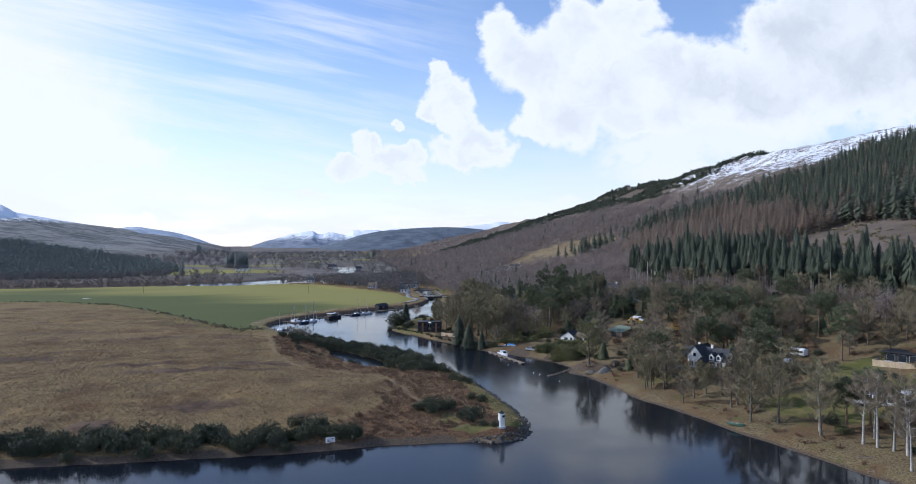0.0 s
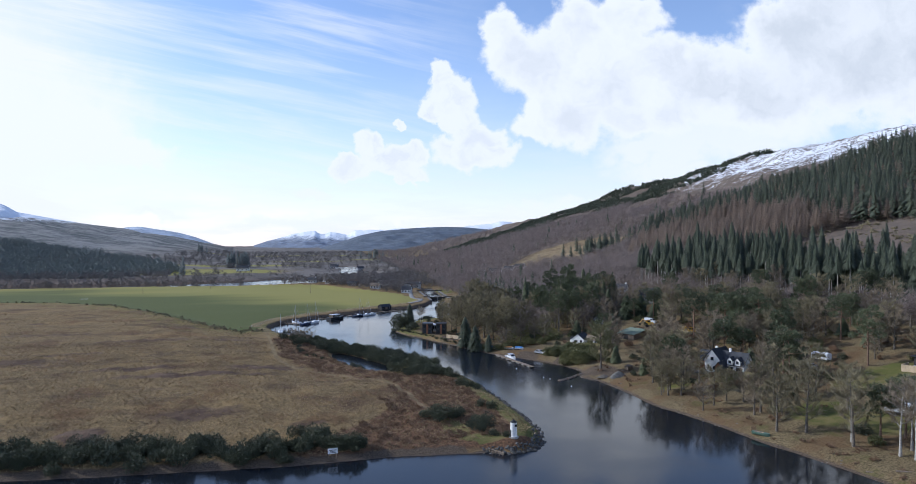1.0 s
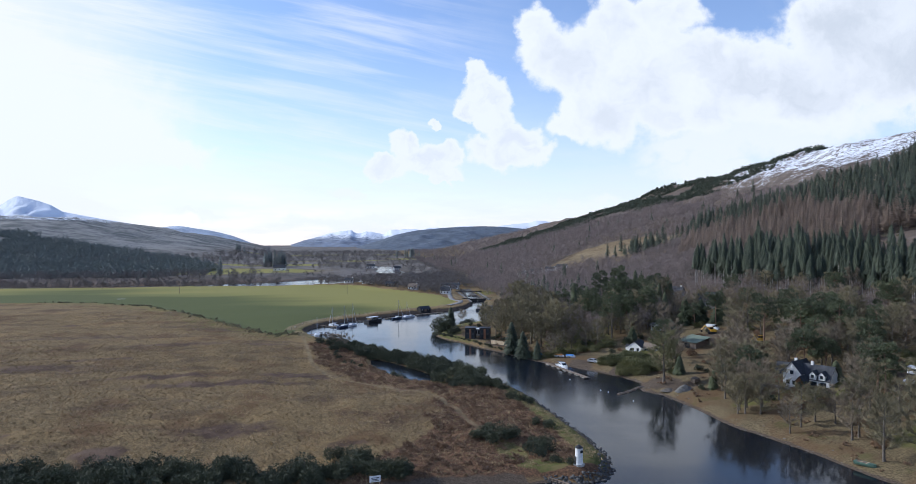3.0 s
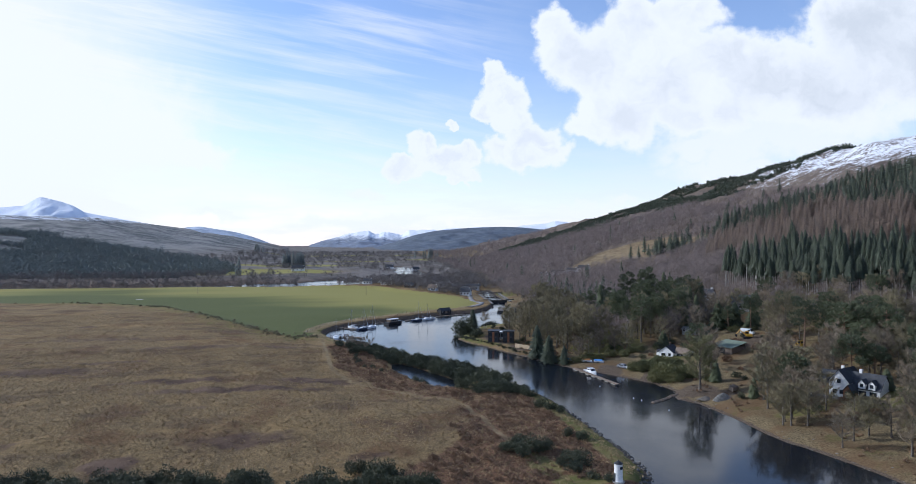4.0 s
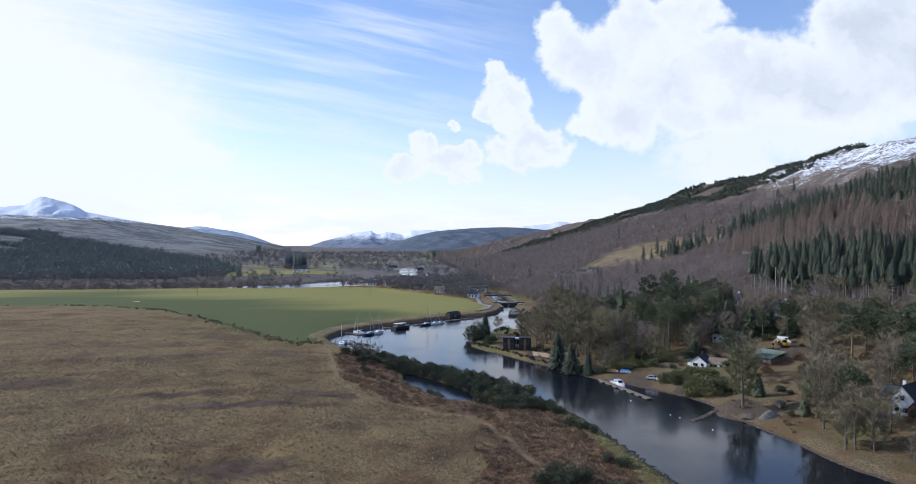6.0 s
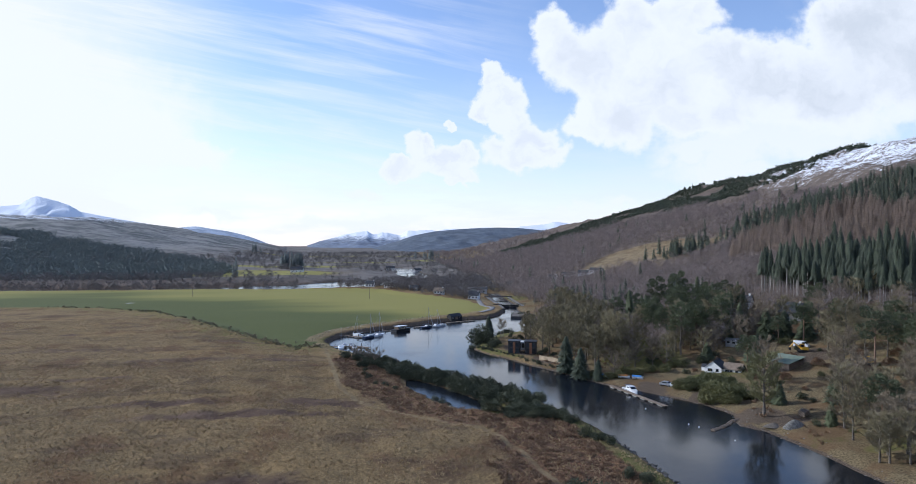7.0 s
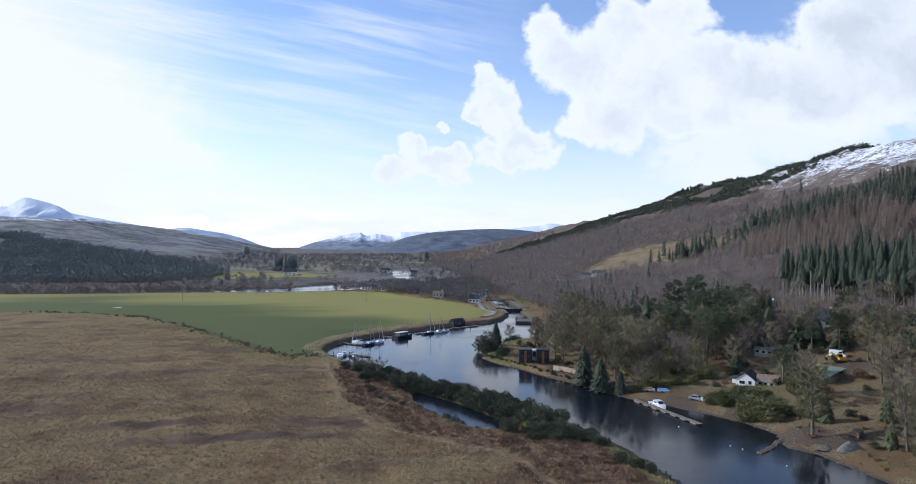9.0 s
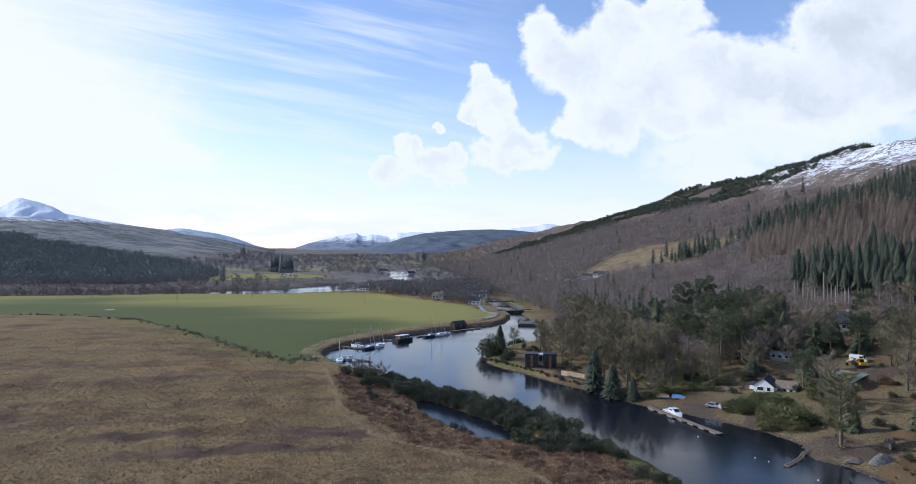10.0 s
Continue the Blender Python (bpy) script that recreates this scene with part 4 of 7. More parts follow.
SPRUCE_NEAR = [(224, 362), (222, 310), (224, 281), (232, 270), (234, 242), (233, 215), (236, 180), (258, 182), (262, 270), (262, 316), (258, 341), (239, 368)]
SPRUCE_HIGH = [(385, 605), (440, 605), (480, 580), (520, 575), (565, 565), (610, 560), (645, 530), (690, 470), (720, 330), (640, 150), (370, 190), (352, 260), (350, 366), (372, 395), (397, 440), (414, 485), (407, 520), (367, 545), (340, 560)]
LARCHES = [(285, 470), (325, 520), (365, 545), (405, 520), (412, 485), (395, 440), (370, 395), (350, 368), (345, 330), (285, 345), (270, 400)]
WEST_FOREST = [(-420, 885), (-279, 905), (-211, 874), (-152, 864), (-97, 864), (-66, 990), (-80, 1162), (-171, 1349), (-283, 1444), (-415, 1579), (-532, 1641), (-720, 1690)]
CREST_PINES = [(440, 1500), (520, 1235), (545, 1176), (600, 1141), (585, 1009), (568, 912), (599, 882), (633, 869), (680, 862), (712, 838), (830, 800), (860, 1000), (850, 1300), (780, 1600), (640, 1800), (500, 1700)]
YARD = [(127, 100), (127, 300), (140, 300), (150, 290), (190, 290), (212, 270), (214, 120), (230, 100)]


def east_woods():
    fine = [bare_tree(40 + i, 12, 4.2, 0.22, 10, 520, 1.5, 0.075, 0.15, False) for i in range(4)]
    rough = [bare_tree(50 + i, 10.5, 4.8, 0.2, 4, 120, 2.0, 0.26, 0.12, False) for i in range(4)]
    spruce = [conifer(60 + i, 17.5 + i * 1.9, 3.2 + 0.3 * (i % 3), c, 38, 10, 0.6, 0.25, 0.75) for i, c in enumerate((0.12, 0.3, 0.42, 0.2, 0.34))]
    bald = [conifer(64 + i, 19 + i * 2, 3.0, 0.42 + 0.05 * i, 32, 10, 0.6, 0.24, 0.75) for i in range(3)]
    small = [conifer(66 + i, 14 + i, 3.2, 0.12, 10, 6, 1.6, 0.2, 0.5) for i in range(4)]
    larch = [conifer(70 + i, 13.5 + i, 3.2, 0.16, 15, 7, 0.85, 0.12, 0.1) for i in range(3)]

    def land(x, y, gap):
        t = x - np.interp(y, FOOT_Y, FOOT_X)
        z = lie(x, y)
        ok = (t > np.interp(y, [560, 561, 900, 1000], [10, 0, 0, -90])) & (x > np.interp(y, MIDDLE_Y, MIDDLE_X) - 4) & (shore(x, y) > 6) & (z < np.interp(y, [300, 1000, 1400, 2200], [98, 92, 66, 74]) + 8 * waves(x, y, 130, 21))
        for poly in (SPRUCE_NEAR, SPRUCE_HIGH, LARCHES, CLEARING, FELLED, YARD, CREST_PINES):
            ok &= ~inside(x, y, poly)
        return ok

    def seen(x, y):
        """Open ground round the hillside houses and before them."""
        ok = np.ones(x.shape, bool)
        for hx, hy, hr, ahead in ((197.5, 303, 7, 26), (203, 340, 6, 22), (254, 664, 9, 40), (262, 648, 8, 40), (270, 640, 9, 40), (246, 680, 7, 40)):
            w = math.hypot(hx - 20, hy - 55)
            ux, uy = (20 - hx) / w, (55 - hy) / w
            along, off = (x - hx) * ux + (y - hy) * uy, np.abs((x - hx) * uy - (y - hy) * ux)
            ok &= ~((along > -hr) & (along < ahead) & (off < hr))
        return ok

    x, y = scatter(120, 330, 130, 640, 6.0, 1)
    k = land(x, y, 6) & (distance(x, y, SPRUCE_NEAR) > 7) & seen(x, y)
    wood_of("birch_wood_near", fine, x[k], y[k], [BARK, TWIG_PURPLE], "leafless purple-brown birch wood on the slope", 1)
    x, y = scatter(330, 640, 100, 640, 7.6, 2)
    k = land(x, y, 9) & (y > 0.8 * x - 40)
    x2, y2 = scatter(170, 700, 640, 1500, 7.6, 3)
    x6, y6 = scatter(380, 800, 1500, 2700, 19.0, 18)
    x2, y2 = np.r_[x2, x6], np.r_[y2, y6]
    k2 = land(x2, y2, 9) & seen(x2, y2)
    wood_of("birch_wood_far", rough, np.r_[x[k], x2[k2]], np.r_[y[k], y2[k2]], [BARK, TWIG_PURPLE], "leafless brown birch wood on the far slope", 2)
    x, y = scatter(220, 300, 175, 395, 3.6, 4)
    k = inside(x, y, SPRUCE_NEAR)
    front = k & (distance(x, y, SPRUCE_NEAR[:6], False) < 9)
    wood_of("spruce_stand_edge", bald, x[front], y[front], [BIRCH, NEEDLE], "tall spruces with bare pale trunks at the wood's edge", 13, 0.7, 1.0)
    k = k & ~front
    wood_of("spruce_stand", spruce, x[k], y[k], [BARK, NEEDLE], "dark green spruce plantation with bare pale trunks", 3, 0.58, 1.04)
    x, y = scatter(330, 725, 140, 612, 4.8, 5)
    k = inside(x, y, SPRUCE_HIGH) & (y > 0.8 * x - 40)
    pick = np.random.RandomState(71).uniform(0, 1, len(x)) < 0.1 + 0.2 * (waves(x, y, 60, 72) > 0.4)
    wood_of("larches_high", larch, x[k & pick], y[k & pick], [BARK, LARCH], "leafless larches among the high spruces", 73, 0.8, 1.2)
    k &= ~pick
    wood_of("spruce_plantation", small, x[k], y[k], [BARK, NEEDLE], "dark spruce plantation high on the hillside", 4, 0.8, 1.3)
    x, y = scatter(265, 455, 325, 575, 5.2, 6)
    k = inside(x, y, LARCHES)
    wood_of("larch_belt", larch, x[k], y[k], [BARK, LARCH], "leafless russet larch belt", 5)
    # young conifers beside the felled ground, scattered dark trees among the birches and along the crest
    r = np.random.RandomState(9)
    cx, cy = 330 + r.normal(0, 12, 60), 592 + r.normal(0, 14, 60)
    c2, d2 = scatter(150, 205, 345, 560, 8.0, 7)
    k = (r.uniform(0, 1, len(c2)) < 0.5) & (shore(c2, d2) > 9) & (c2 > np.interp(d2, MIDDLE_Y, MIDDLE_X) + 14)
    c3, d3 = scatter(210, 640, 380, 1400, 17, 8)
    k3 = land(c3, d3, 9) & (r.uniform(0, 1, len(c3)) < 0.02 + 0.6 * (waves(c3, d3, 120, 27) > 0.7))
    c4, d4 = scatter(440, 800, 790, 1760, 5.4, 10)
    k4 = inside(c4 + 9 * waves(c4, d4, 90, 23), d4 + 14 * waves(c4, d4, 70, 24), CREST_PINES) & (waves(c4, d4, 75, 22) > -0.5) & (waves(c4, d4, 300, 29) > -0.75)
    low = [bushy(195 + i, 2.6, 3.6, 3, 20, 1.15) for i in range(3)]
    c4, d4 = c4[k4], d4[k4]
    wood_of("crest_scrub", low, c4, d4, [BARK, NEEDLE], "low dark conifer scrub along the hill's crest", 16, 0.7, 1.4)
    # brash and young growth on the felled slope
    c5, d5 = scatter(262, 370, 180, 360, 3.4, 24)
    k5 = inside(c5, d5, CLEARING) & (waves(c5, d5, 30, 25) > 0.1)
    brash = [bushy(198 + i, 1.1, 0.7, 3, 16, 0.5) for i in range(3)]
    wood_of("clearing_brash", brash, c5[k5], d5[k5], [BARK, OLIVE], "low olive brash and young growth on the felled slope", 26, 0.5, 1.5, 0.05)
    wood_of("mixed_conifers", small, np.r_[cx, c2[k], c3[k3]], np.r_[cy, d2[k], d3[k3]], [BARK, NEEDLE], "scattered dark conifers among bare birches", 6, 0.5, 1.1)


def west_woods():
    rough = [bare_tree(80 + i, 12, 5.0, 0.16, 4, 80, 2.7, 0.42, 0.16, False) for i in range(3)]
    small = [bushy(86 + i, 2.0, 7.5 + i, 5, 12, 1.5) for i in range(4)]
    x, y = scatter(-700, -40, 850, 1700, 6.8, 11)
    r = np.random.RandomState(12)
    k = inside(x + 14 * waves(x, y, 90, 31), y + 20 * waves(x, y, 110, 32), WEST_FOREST) & (waves(x, y, 230, 37) + step(y, 1300, 1000) * 1.2 > -0.25)
    wood_of("spruce_forest_west", small, x[k], y[k], [BARK, HAZED_NEEDLE], "dark conifer forest beyond the river", 11, 0.6, 1.15)
    # tall firs standing in the valley meadows
    fx = np.r_[4 + r.normal(0, 3.5, 16), 23 + r.normal(0, 4.5, 22), -48, -46, -70 + r.normal(0, 9, 8), 300 + r.normal(0, 8, 14)]
    fy = np.r_[1140 + r.normal(0, 7, 16), 1138 + r.normal(0, 9, 22), 871, 878, 1790 + r.normal(0, 12, 8), 1560 + r.normal(0, 10, 14)]
    wood_of("valley_firs", [conifer(92 + i, 21 + 2 * i, 4.2, 0.1, 10, 7, 2.2, 0.3, 0.5) for i in range(3)], fx, fy, [BARK, HAZED_NEEDLE], "tall dark firs beside the valley farm", 53, 0.75, 1.1)
    x, y = scatter(-900, 60, 836, 885, 6.8, 13)
    k = (shore(x, y) > 4) & (r.uniform(0, 1, len(x)) < np.where(x > -60, 0.12, 0.85))
    x2, y2 = scatter(-700, 500, 1150, 2300, 16, 14)
    d = np.min([np.hypot((x2 - a) / c, (y2 - b) / e) for a, b, c, e in ((-70, 985, 160, 90), (-10, 1200, 170, 35), (300, 1500, 80, 70), (120, 1400, 130, 35), (170, 1900, 270, 60))], 0)
    k2 = (d > 1.1) & (x2 < np.interp(y2, MIDDLE_Y, MIDDLE_X) - 5) & (waves(x2, y2, 200, 33) > -0.55) & (shore(x2, y2) > 5) & (lie(x2, y2) < 16)
    x3, y3 = scatter(-60, 300, 800, 1150, 11, 15)
    d3 = np.min([np.hypot((x3 - a) / c, (y3 - b) / e) for a, b, c, e in ((-70, 985, 160, 90), (-10, 1200, 170, 35))], 0)
    k3 = (shore(x3, y3) > 5) & (d3 > 1.05) & (waves(x3, y3, 80, 34) > 0.2) & (shore(x3, y3) > 9) & (x3 < np.interp(y3, MIDDLE_Y, MIDDLE_X) + 20)
    x4, y4 = scatter(90, 215, 650, 760, 8.0, 16)
    k4 = (shore(x4, y4) > 4) & ~inside(x4, y4, FIELD) & (distance(x4, y4, FIELD) > 4) & (waves(x4, y4, 50, 35) > -0.7)
    x5, y5 = scatter(90, 172, 560, 690, 8.0, 17)
    k5 = (shore(x5, y5) > 12) & ~inside(x5, y5, FIELD) & (distance(x5, y5, FIELD) > 6) & (distance(x5, y5, SHOREPATH, False) > 8) & (waves(x5, y5, 40, 36) > -0.2)
    near_x, near_y = scatter(60, 215, 596, 770, 6.5, 19)
    k6 = (shore(near_x, near_y) > 5) & ~inside(near_x, near_y, FIELD) & (distance(near_x, near_y, FIELD) > 3) & (distance(near_x, near_y, SHOREPATH, False) > 6) & (near_x < np.interp(near_y, MIDDLE_Y, MIDDLE_X) - 6)
    for hx, hy in ((82, 704), (98, 692), (112, 646), (127, 618), (148, 590), (168, 655)):
        k6 &= ~((np.abs(near_x - hx + 1 - 0.11 * (near_y - hy)) < 8) & (near_y - hy < 6) & (near_y - hy > -16))
    wood_of("hedgerow_trees", rough, near_x[k6], near_y[k6], [BARK, HAZED_TWIG], "leafless grey-brown trees round the houses by the pasture", 41, 0.55, 1.0)
    x7, y7 = scatter(-330, 22, 731, 757, 5.2, 54)
    k7 = (shore(x7, y7) > 1.5) & (r.uniform(0, 1, len(x7)) < 0.8)
    xs, ys = np.r_[x[k], x2[k2], x3[k3], x4[k4], x5[k5], x7[k7]], np.r_[y[k], y2[k2], y3[k3], y4[k4], y5[k5], y7[k7]]
    wood_of("riverside_wood", rough, xs, ys, [BARK, HAZED_TWIG], "leafless grey-brown valley woods and hedgerow trees", 12, 0.45, 0.95)


def bracken():
    sorts = [bushy(180 + i, 1.6, 0.8, 5, 26, 0.3) for i in range(4)]
    r = np.random.RandomState(30)
    x, y = r.uniform(26, 84, 2600), r.uniform(163, 338, 2600)
    k = (shore(x, y) > np.where(x > 62, 7.0, 2.5)) & (rusty(x, y) > 0.5) & (distance(x, y, TRACK, False) > 1.6)
    e, g = 127 + r.gamma(1.6, 5, 90), r.uniform(105, 262, 90)
    k2 = (shore(e, g) > 2.5)
    e2, g2 = 105 + r.gamma(1.5, 4, 160), r.uniform(286, 330, 160)
    k3 = (shore(e2, g2) > 2.0)
    wood_of("bracken", sorts, np.r_[x[k], e[k2], e2[k3]], np.r_[y[k], g[k2], g2[k3]], [BARK, BRACKEN], "low rust-brown dead bracken and heather", 31, 0.3, 0.85, 0.05)


def hedge():
    sorts = [bushy(190 + i, 1.2, 1.1, 4, 30, 0.3) for i in range(3)]
    r = np.random.RandomState(33)
    p = np.array([(-300, 572), (-143, 556), (-104, 542), (-75, 520), (-60, 504), (-37, 463), (-21, 428), (-7, 402), (5, 385), (16, 368), (24, 374)], float)
    t = r.uniform(0, len(p) - 1.001, 260)
    i = t.astype(int)
    c = p[i] + (p[i + 1] - p[i]) * (t - i)[:, None] + r.normal(0, 2.4, (260, 2))
    wood_of("field_edge_scrub", sorts, c[:, 0], c[:, 1], [BARK, OLIVE], "low olive-brown scrub along the pasture's edge", 34, 0.3, 1.0, 0.05)


def tussocks():
    """Bleached tufts of moor grass, standing proud of the bog."""
    sorts = []
    for i in range(6):
        r, s = np.random.RandomState(300 + i), Soup()
        p = r.normal(0, 0.2, (7, 3)) * (1, 1, 0)
        s.slivers(p, np.c_[r.normal(0, 0.16, (7, 2)), r.uniform(0.15, 0.42, 7)], r.uniform(0.08, 0.18, 7), 1, r)
        s.slivers(p[:1] - (0, 0, 0.2), np.array([[0, 0, 0.4]]), [0.05], 0, r)
        sorts.append(s.arrays())
    x, y = scatter(-105, 84, 162, 330, 0.95, 60)
    x2, y2 = scatter(-140, 20, 330, 470, 1.7, 61)
    x, y = np.r_[x, x2], np.r_[y, y2]
    k = ~inside(x, y, FIELD) & (np.abs(x - 10) < 30 + 0.42 * y)
    x, y = x[k], y[k]
    k = (shore(x, y) > 2.5) & (distance(x, y, TRACK, False) > 1.0) & (heathy(x, y) + 0.5 * waves(x, y, 5, 62) < 0.6)
    wood_of("moor_grass", sorts, x[k], y[k], [BARK, TUSSOCK], "bleached tussocks of moor grass", 64, 0.6, 1.35, 0.05)


def shore_stones():
    """Stones strewn along the east shore."""
    sorts = []
    for i in range(4):
        r = random.Random(80 + i)
        bm = bmesh.new()
        bmesh.ops.create_icosphere(bm, subdivisions=1, radius=0.4)
        bm.verts.index_update()
        v = np.array([[c * r.uniform(0.7, 1.2) for c in q.co] for q in bm.verts]) * (1.2, 1, 0.6)
        f = np.array([[q.index for q in p.verts] for p in bm.faces])
        bm.free()
        sorts.append((v, f, np.zeros(len(f), int)))
    r = np.random.RandomState(81)
    p = np.array(EAST_SHORE[:24], float)
    t = r.uniform(0, len(p) - 1.001, 420)
    i = t.astype(int)
    c = p[i] + (p[i + 1] - p[i]) * (t - i)[:, None] + np.c_[r.gamma(1.5, 1.0, 420) - 0.4, r.normal(0, 0.5, 420)]
    wood_of("shore_stones", sorts, c[:, 0], c[:, 1], [SHORESTONE], "pale grey stones strewn along the shore", 82, 0.2, 0.9, 0.08)


east_woods()
west_woods()
shore_stones()
tussocks()
bracken()
hedge()

# ---- trees and bushes near the water, each a thing ----
def near_plants():
    bare = [plant("bare_tree", bare_tree(100 + i, 14 + i % 3 * 1.5, 4.3, 0.18, 18, 3000, 1.2, 0.075, 0.27), BARK, TWIG if i % 2 else OLIVE, "leafless grey-brown deciduous tree near the shore", "tree", group="bare trees on the bank") for i in range(5)]
    tall = [plant("tall_bare_tree", bare_tree(110 + i, 19, 4.9, 0.24, 23, 5200, 1.3, 0.09, 0.34), BARK, OLIVE, "tall leafless tree with an olive lichened crown", "tree", group="tall bare trees behind the chalet") for i in range(4)]
    birch = [plant("birch_tree", bare_tree(120 + i, 15, 3.4, 0.42, 12, 2200, 1.1, 0.05, 0.24), BIRCH, TWIG, "leafless tree with a pale silvery trunk", "tree", group="pale-trunked trees on the shore") for i in range(3)]
    olive = [plant("lone_tree", bare_tree(130, 19.5, 5.4, 0.2, 28, 10000, 1.0, 0.115, 0.42), BARK, IVY, "broad old tree with a dense olive crown on the beach", "tree")]
    pine = [plant("scots_pine", scots_pine(140 + i, 14 + i, 4.2, 13, 260, 0.42), PINEBARK, PINE, "tall pine with a bare bole and flat green crown", "tree", group="pines") for i in range(3)]
    fir = [plant("spruce_tree", conifer(150 + i, 12 + 2 * i, 5.4, 0.02, 44, 13, 1.35, 0.22), BARK, PINE, "dense dark green spruce beside the water", "tree", group="spruces") for i in range(3)]
    dark = [plant("dark_conifer", conifer(156 + i, 16 + 2 * i, 3.6, 0.08, 40, 10, 0.8, 0.26, 0.5) if i < 2 else scots_pine(156 + i, 17, 3.8, 16, 260, 0.4), BARK, PINE, "tall dark conifer behind the cottage", "tree", group="dark conifers behind the cottage") for i in range(3)]
    gorse = [plant("gorse_bush", bushy(160 + i, 2.2, 2.6, 9, 180, 0.23), BARK, GORSE, "dark green gorse bush on the moor's edge", "bush", "leaves", "gorse bushes") for i in range(4)]
    shrub = [plant("garden_shrub", bushy(170 + i, 2.2, 2.9, 9, 200, 0.28), BARK, SHRUB, "rounded olive-green evergreen shrub by the garden", "bush", "leaves", "garden shrubs") for i in range(3)]
    r = random.Random(5)
    set_plants(olive, [(130.7, 227.6, 0.86)])
    set_plants(birch, [(139.6, 134), (140.4, 123), (144.6, 124), (141, 120), (142, 117), (141.6, 113.5), (150, 117), (106.5, 380, 0.68), (108, 381.5, 0.6), (136, 108, 0.9)], seed=2)
    houses = [(157, 200, 12), (145, 276, 11), (166, 260, 10), (181, 184, 6), (187, 158, 9), (101, 337, 10), (175.2, 268.4, 5), (178.6, 245.6, 5), (138, 222, 8), (130.7, 227.6, 9)]

    def open_view(p, q, wide=1.0):
        for hx, hy, hr in houses:
            w = math.hypot(hx - 40, hy - 55)
            ux, uy = (40 - hx) / w, (55 - hy) / w
            along, off = (p - hx) * ux + (q - hy) * uy, abs((p - hx) * uy - (q - hy) * ux)
            if -7 < along < 46 and off < hr * wide:
                return False
        return True

    by_shore = [(139.5, 148), (139.8, 152), (136.8, 160.6), (154, 176), (134, 192.5), (137.5, 191), (130.7, 170.5, 0.75), (133.8, 166, 0.75), (132.5, 148.6), (137, 144.4), (145, 212), (147, 221), (143.7, 215), (155.6, 222), (143.8, 230), (157.4, 238), (146, 204), (151, 231), (148, 240), (152, 247), (141, 205), (140, 240, 0.8), (163, 228), (166, 240), (160, 250), (170, 248), (135, 203, 0.8)]
    round_houses = [(163, 168), (172, 205), (176, 212), (168, 218), (186, 212), (192, 204), (196, 178), (205, 190), (208, 170), (200, 215), (204, 232), (190, 240), (198, 250), (184, 252), (206, 262), (172, 190, 0.7), (150, 285, 0.7)]
    behind = [(128, 292, 0.7), (122, 288, 0.7), (117, 285, 0.65), (133, 289, 0.7), (214, 205), (218, 178), (216, 225), (212, 246), (178, 305), (202, 160), (198, 145), (129.5, 190, 0.7), (130, 200, 0.8), (136, 208, 0.9), (165, 232), (173, 232), (186, 262), (194, 270), (181, 262, 0.8), (149, 252), (146, 246, 0.8), (157, 228), (161, 214)]
    set_plants(bare, [s for s in by_shore + round_houses + behind if open_view(s[0], s[1], 0.75)], 0.75, 1.1, 3)
    set_plants(bare, [(131, 189, 0.75), (139, 210, 0.95), (145, 194, 0.7), (147, 203, 0.65), (135, 174, 0.75), (139, 174, 0.7), (129.5, 171, 0.6), (142, 171, 0.7), (151, 170, 0.85), (132.5, 148, 1.0), (137, 144, 1.0), (152, 163, 0.85), (139, 161, 0.9), (157, 162, 0.9), (138, 132, 1.05), (154, 149, 0.95), (134, 187, 0.8), (131.5, 192, 0.7)], 0.75, 1.1, 33)
    set_plants(tall, [(116, 298), (120, 304), (113, 308), (124, 299), (119, 313), (127, 308), (115, 320), (123, 320), (130, 316), (119, 328), (126, 329), (133, 325), (122, 337), (130, 338), (137, 333), (127, 346), (135, 348), (119, 347), (141, 343),
                      (131, 302), (124, 356), (133, 358), (142, 354), (129, 366), (138, 368), (146, 364), (137, 380), (147, 378), (148, 300), (155, 308), (163, 302), (171, 308), (158, 322), (180, 312), (150, 330), (121, 364, 0.8), (128, 378, 0.8), (142, 392), (150, 402), (146, 415), (156, 420), (112, 340, 0.75), (111, 352, 0.7), (114, 362, 0.7), (112, 332, 0.7), (117, 376, 0.7)], 0.75, 1.05, 4)
    set_plants(dark, [(146 + r.uniform(-3, 3) + (i % 7) * 6.2, 293 + (i // 7) * 9 + r.uniform(-3, 3)) for i in (0, 3, 8, 11, 14, 16, 19, 20, 22, 24, 27)] + [(p + r.uniform(-3, 3), q + r.uniform(-3, 3)) for p, q in ((158, 322), (165, 328), (172, 322), (179, 330), (168, 338), (176, 342), (184, 336), (162, 346), (170, 352), (178, 354), (186, 348), (156, 336), (190, 322), (185, 312), (166, 298), (172, 300), (160, 356), (150, 345), (146, 352))], 0.7, 1.1, 6)
    set_plants(pine, [(181, 228.6), (183.5, 226), (179, 220), (187.5, 219), (162, 179), (183, 170, 0.9), (190, 226), (161.5, 176, 0.85), (156, 300), (162, 310), (170, 316), (150, 318), (177, 322), (187, 330), (166, 330), (154, 334), (196, 236), (176, 240)], 0.85, 1.1, 7)
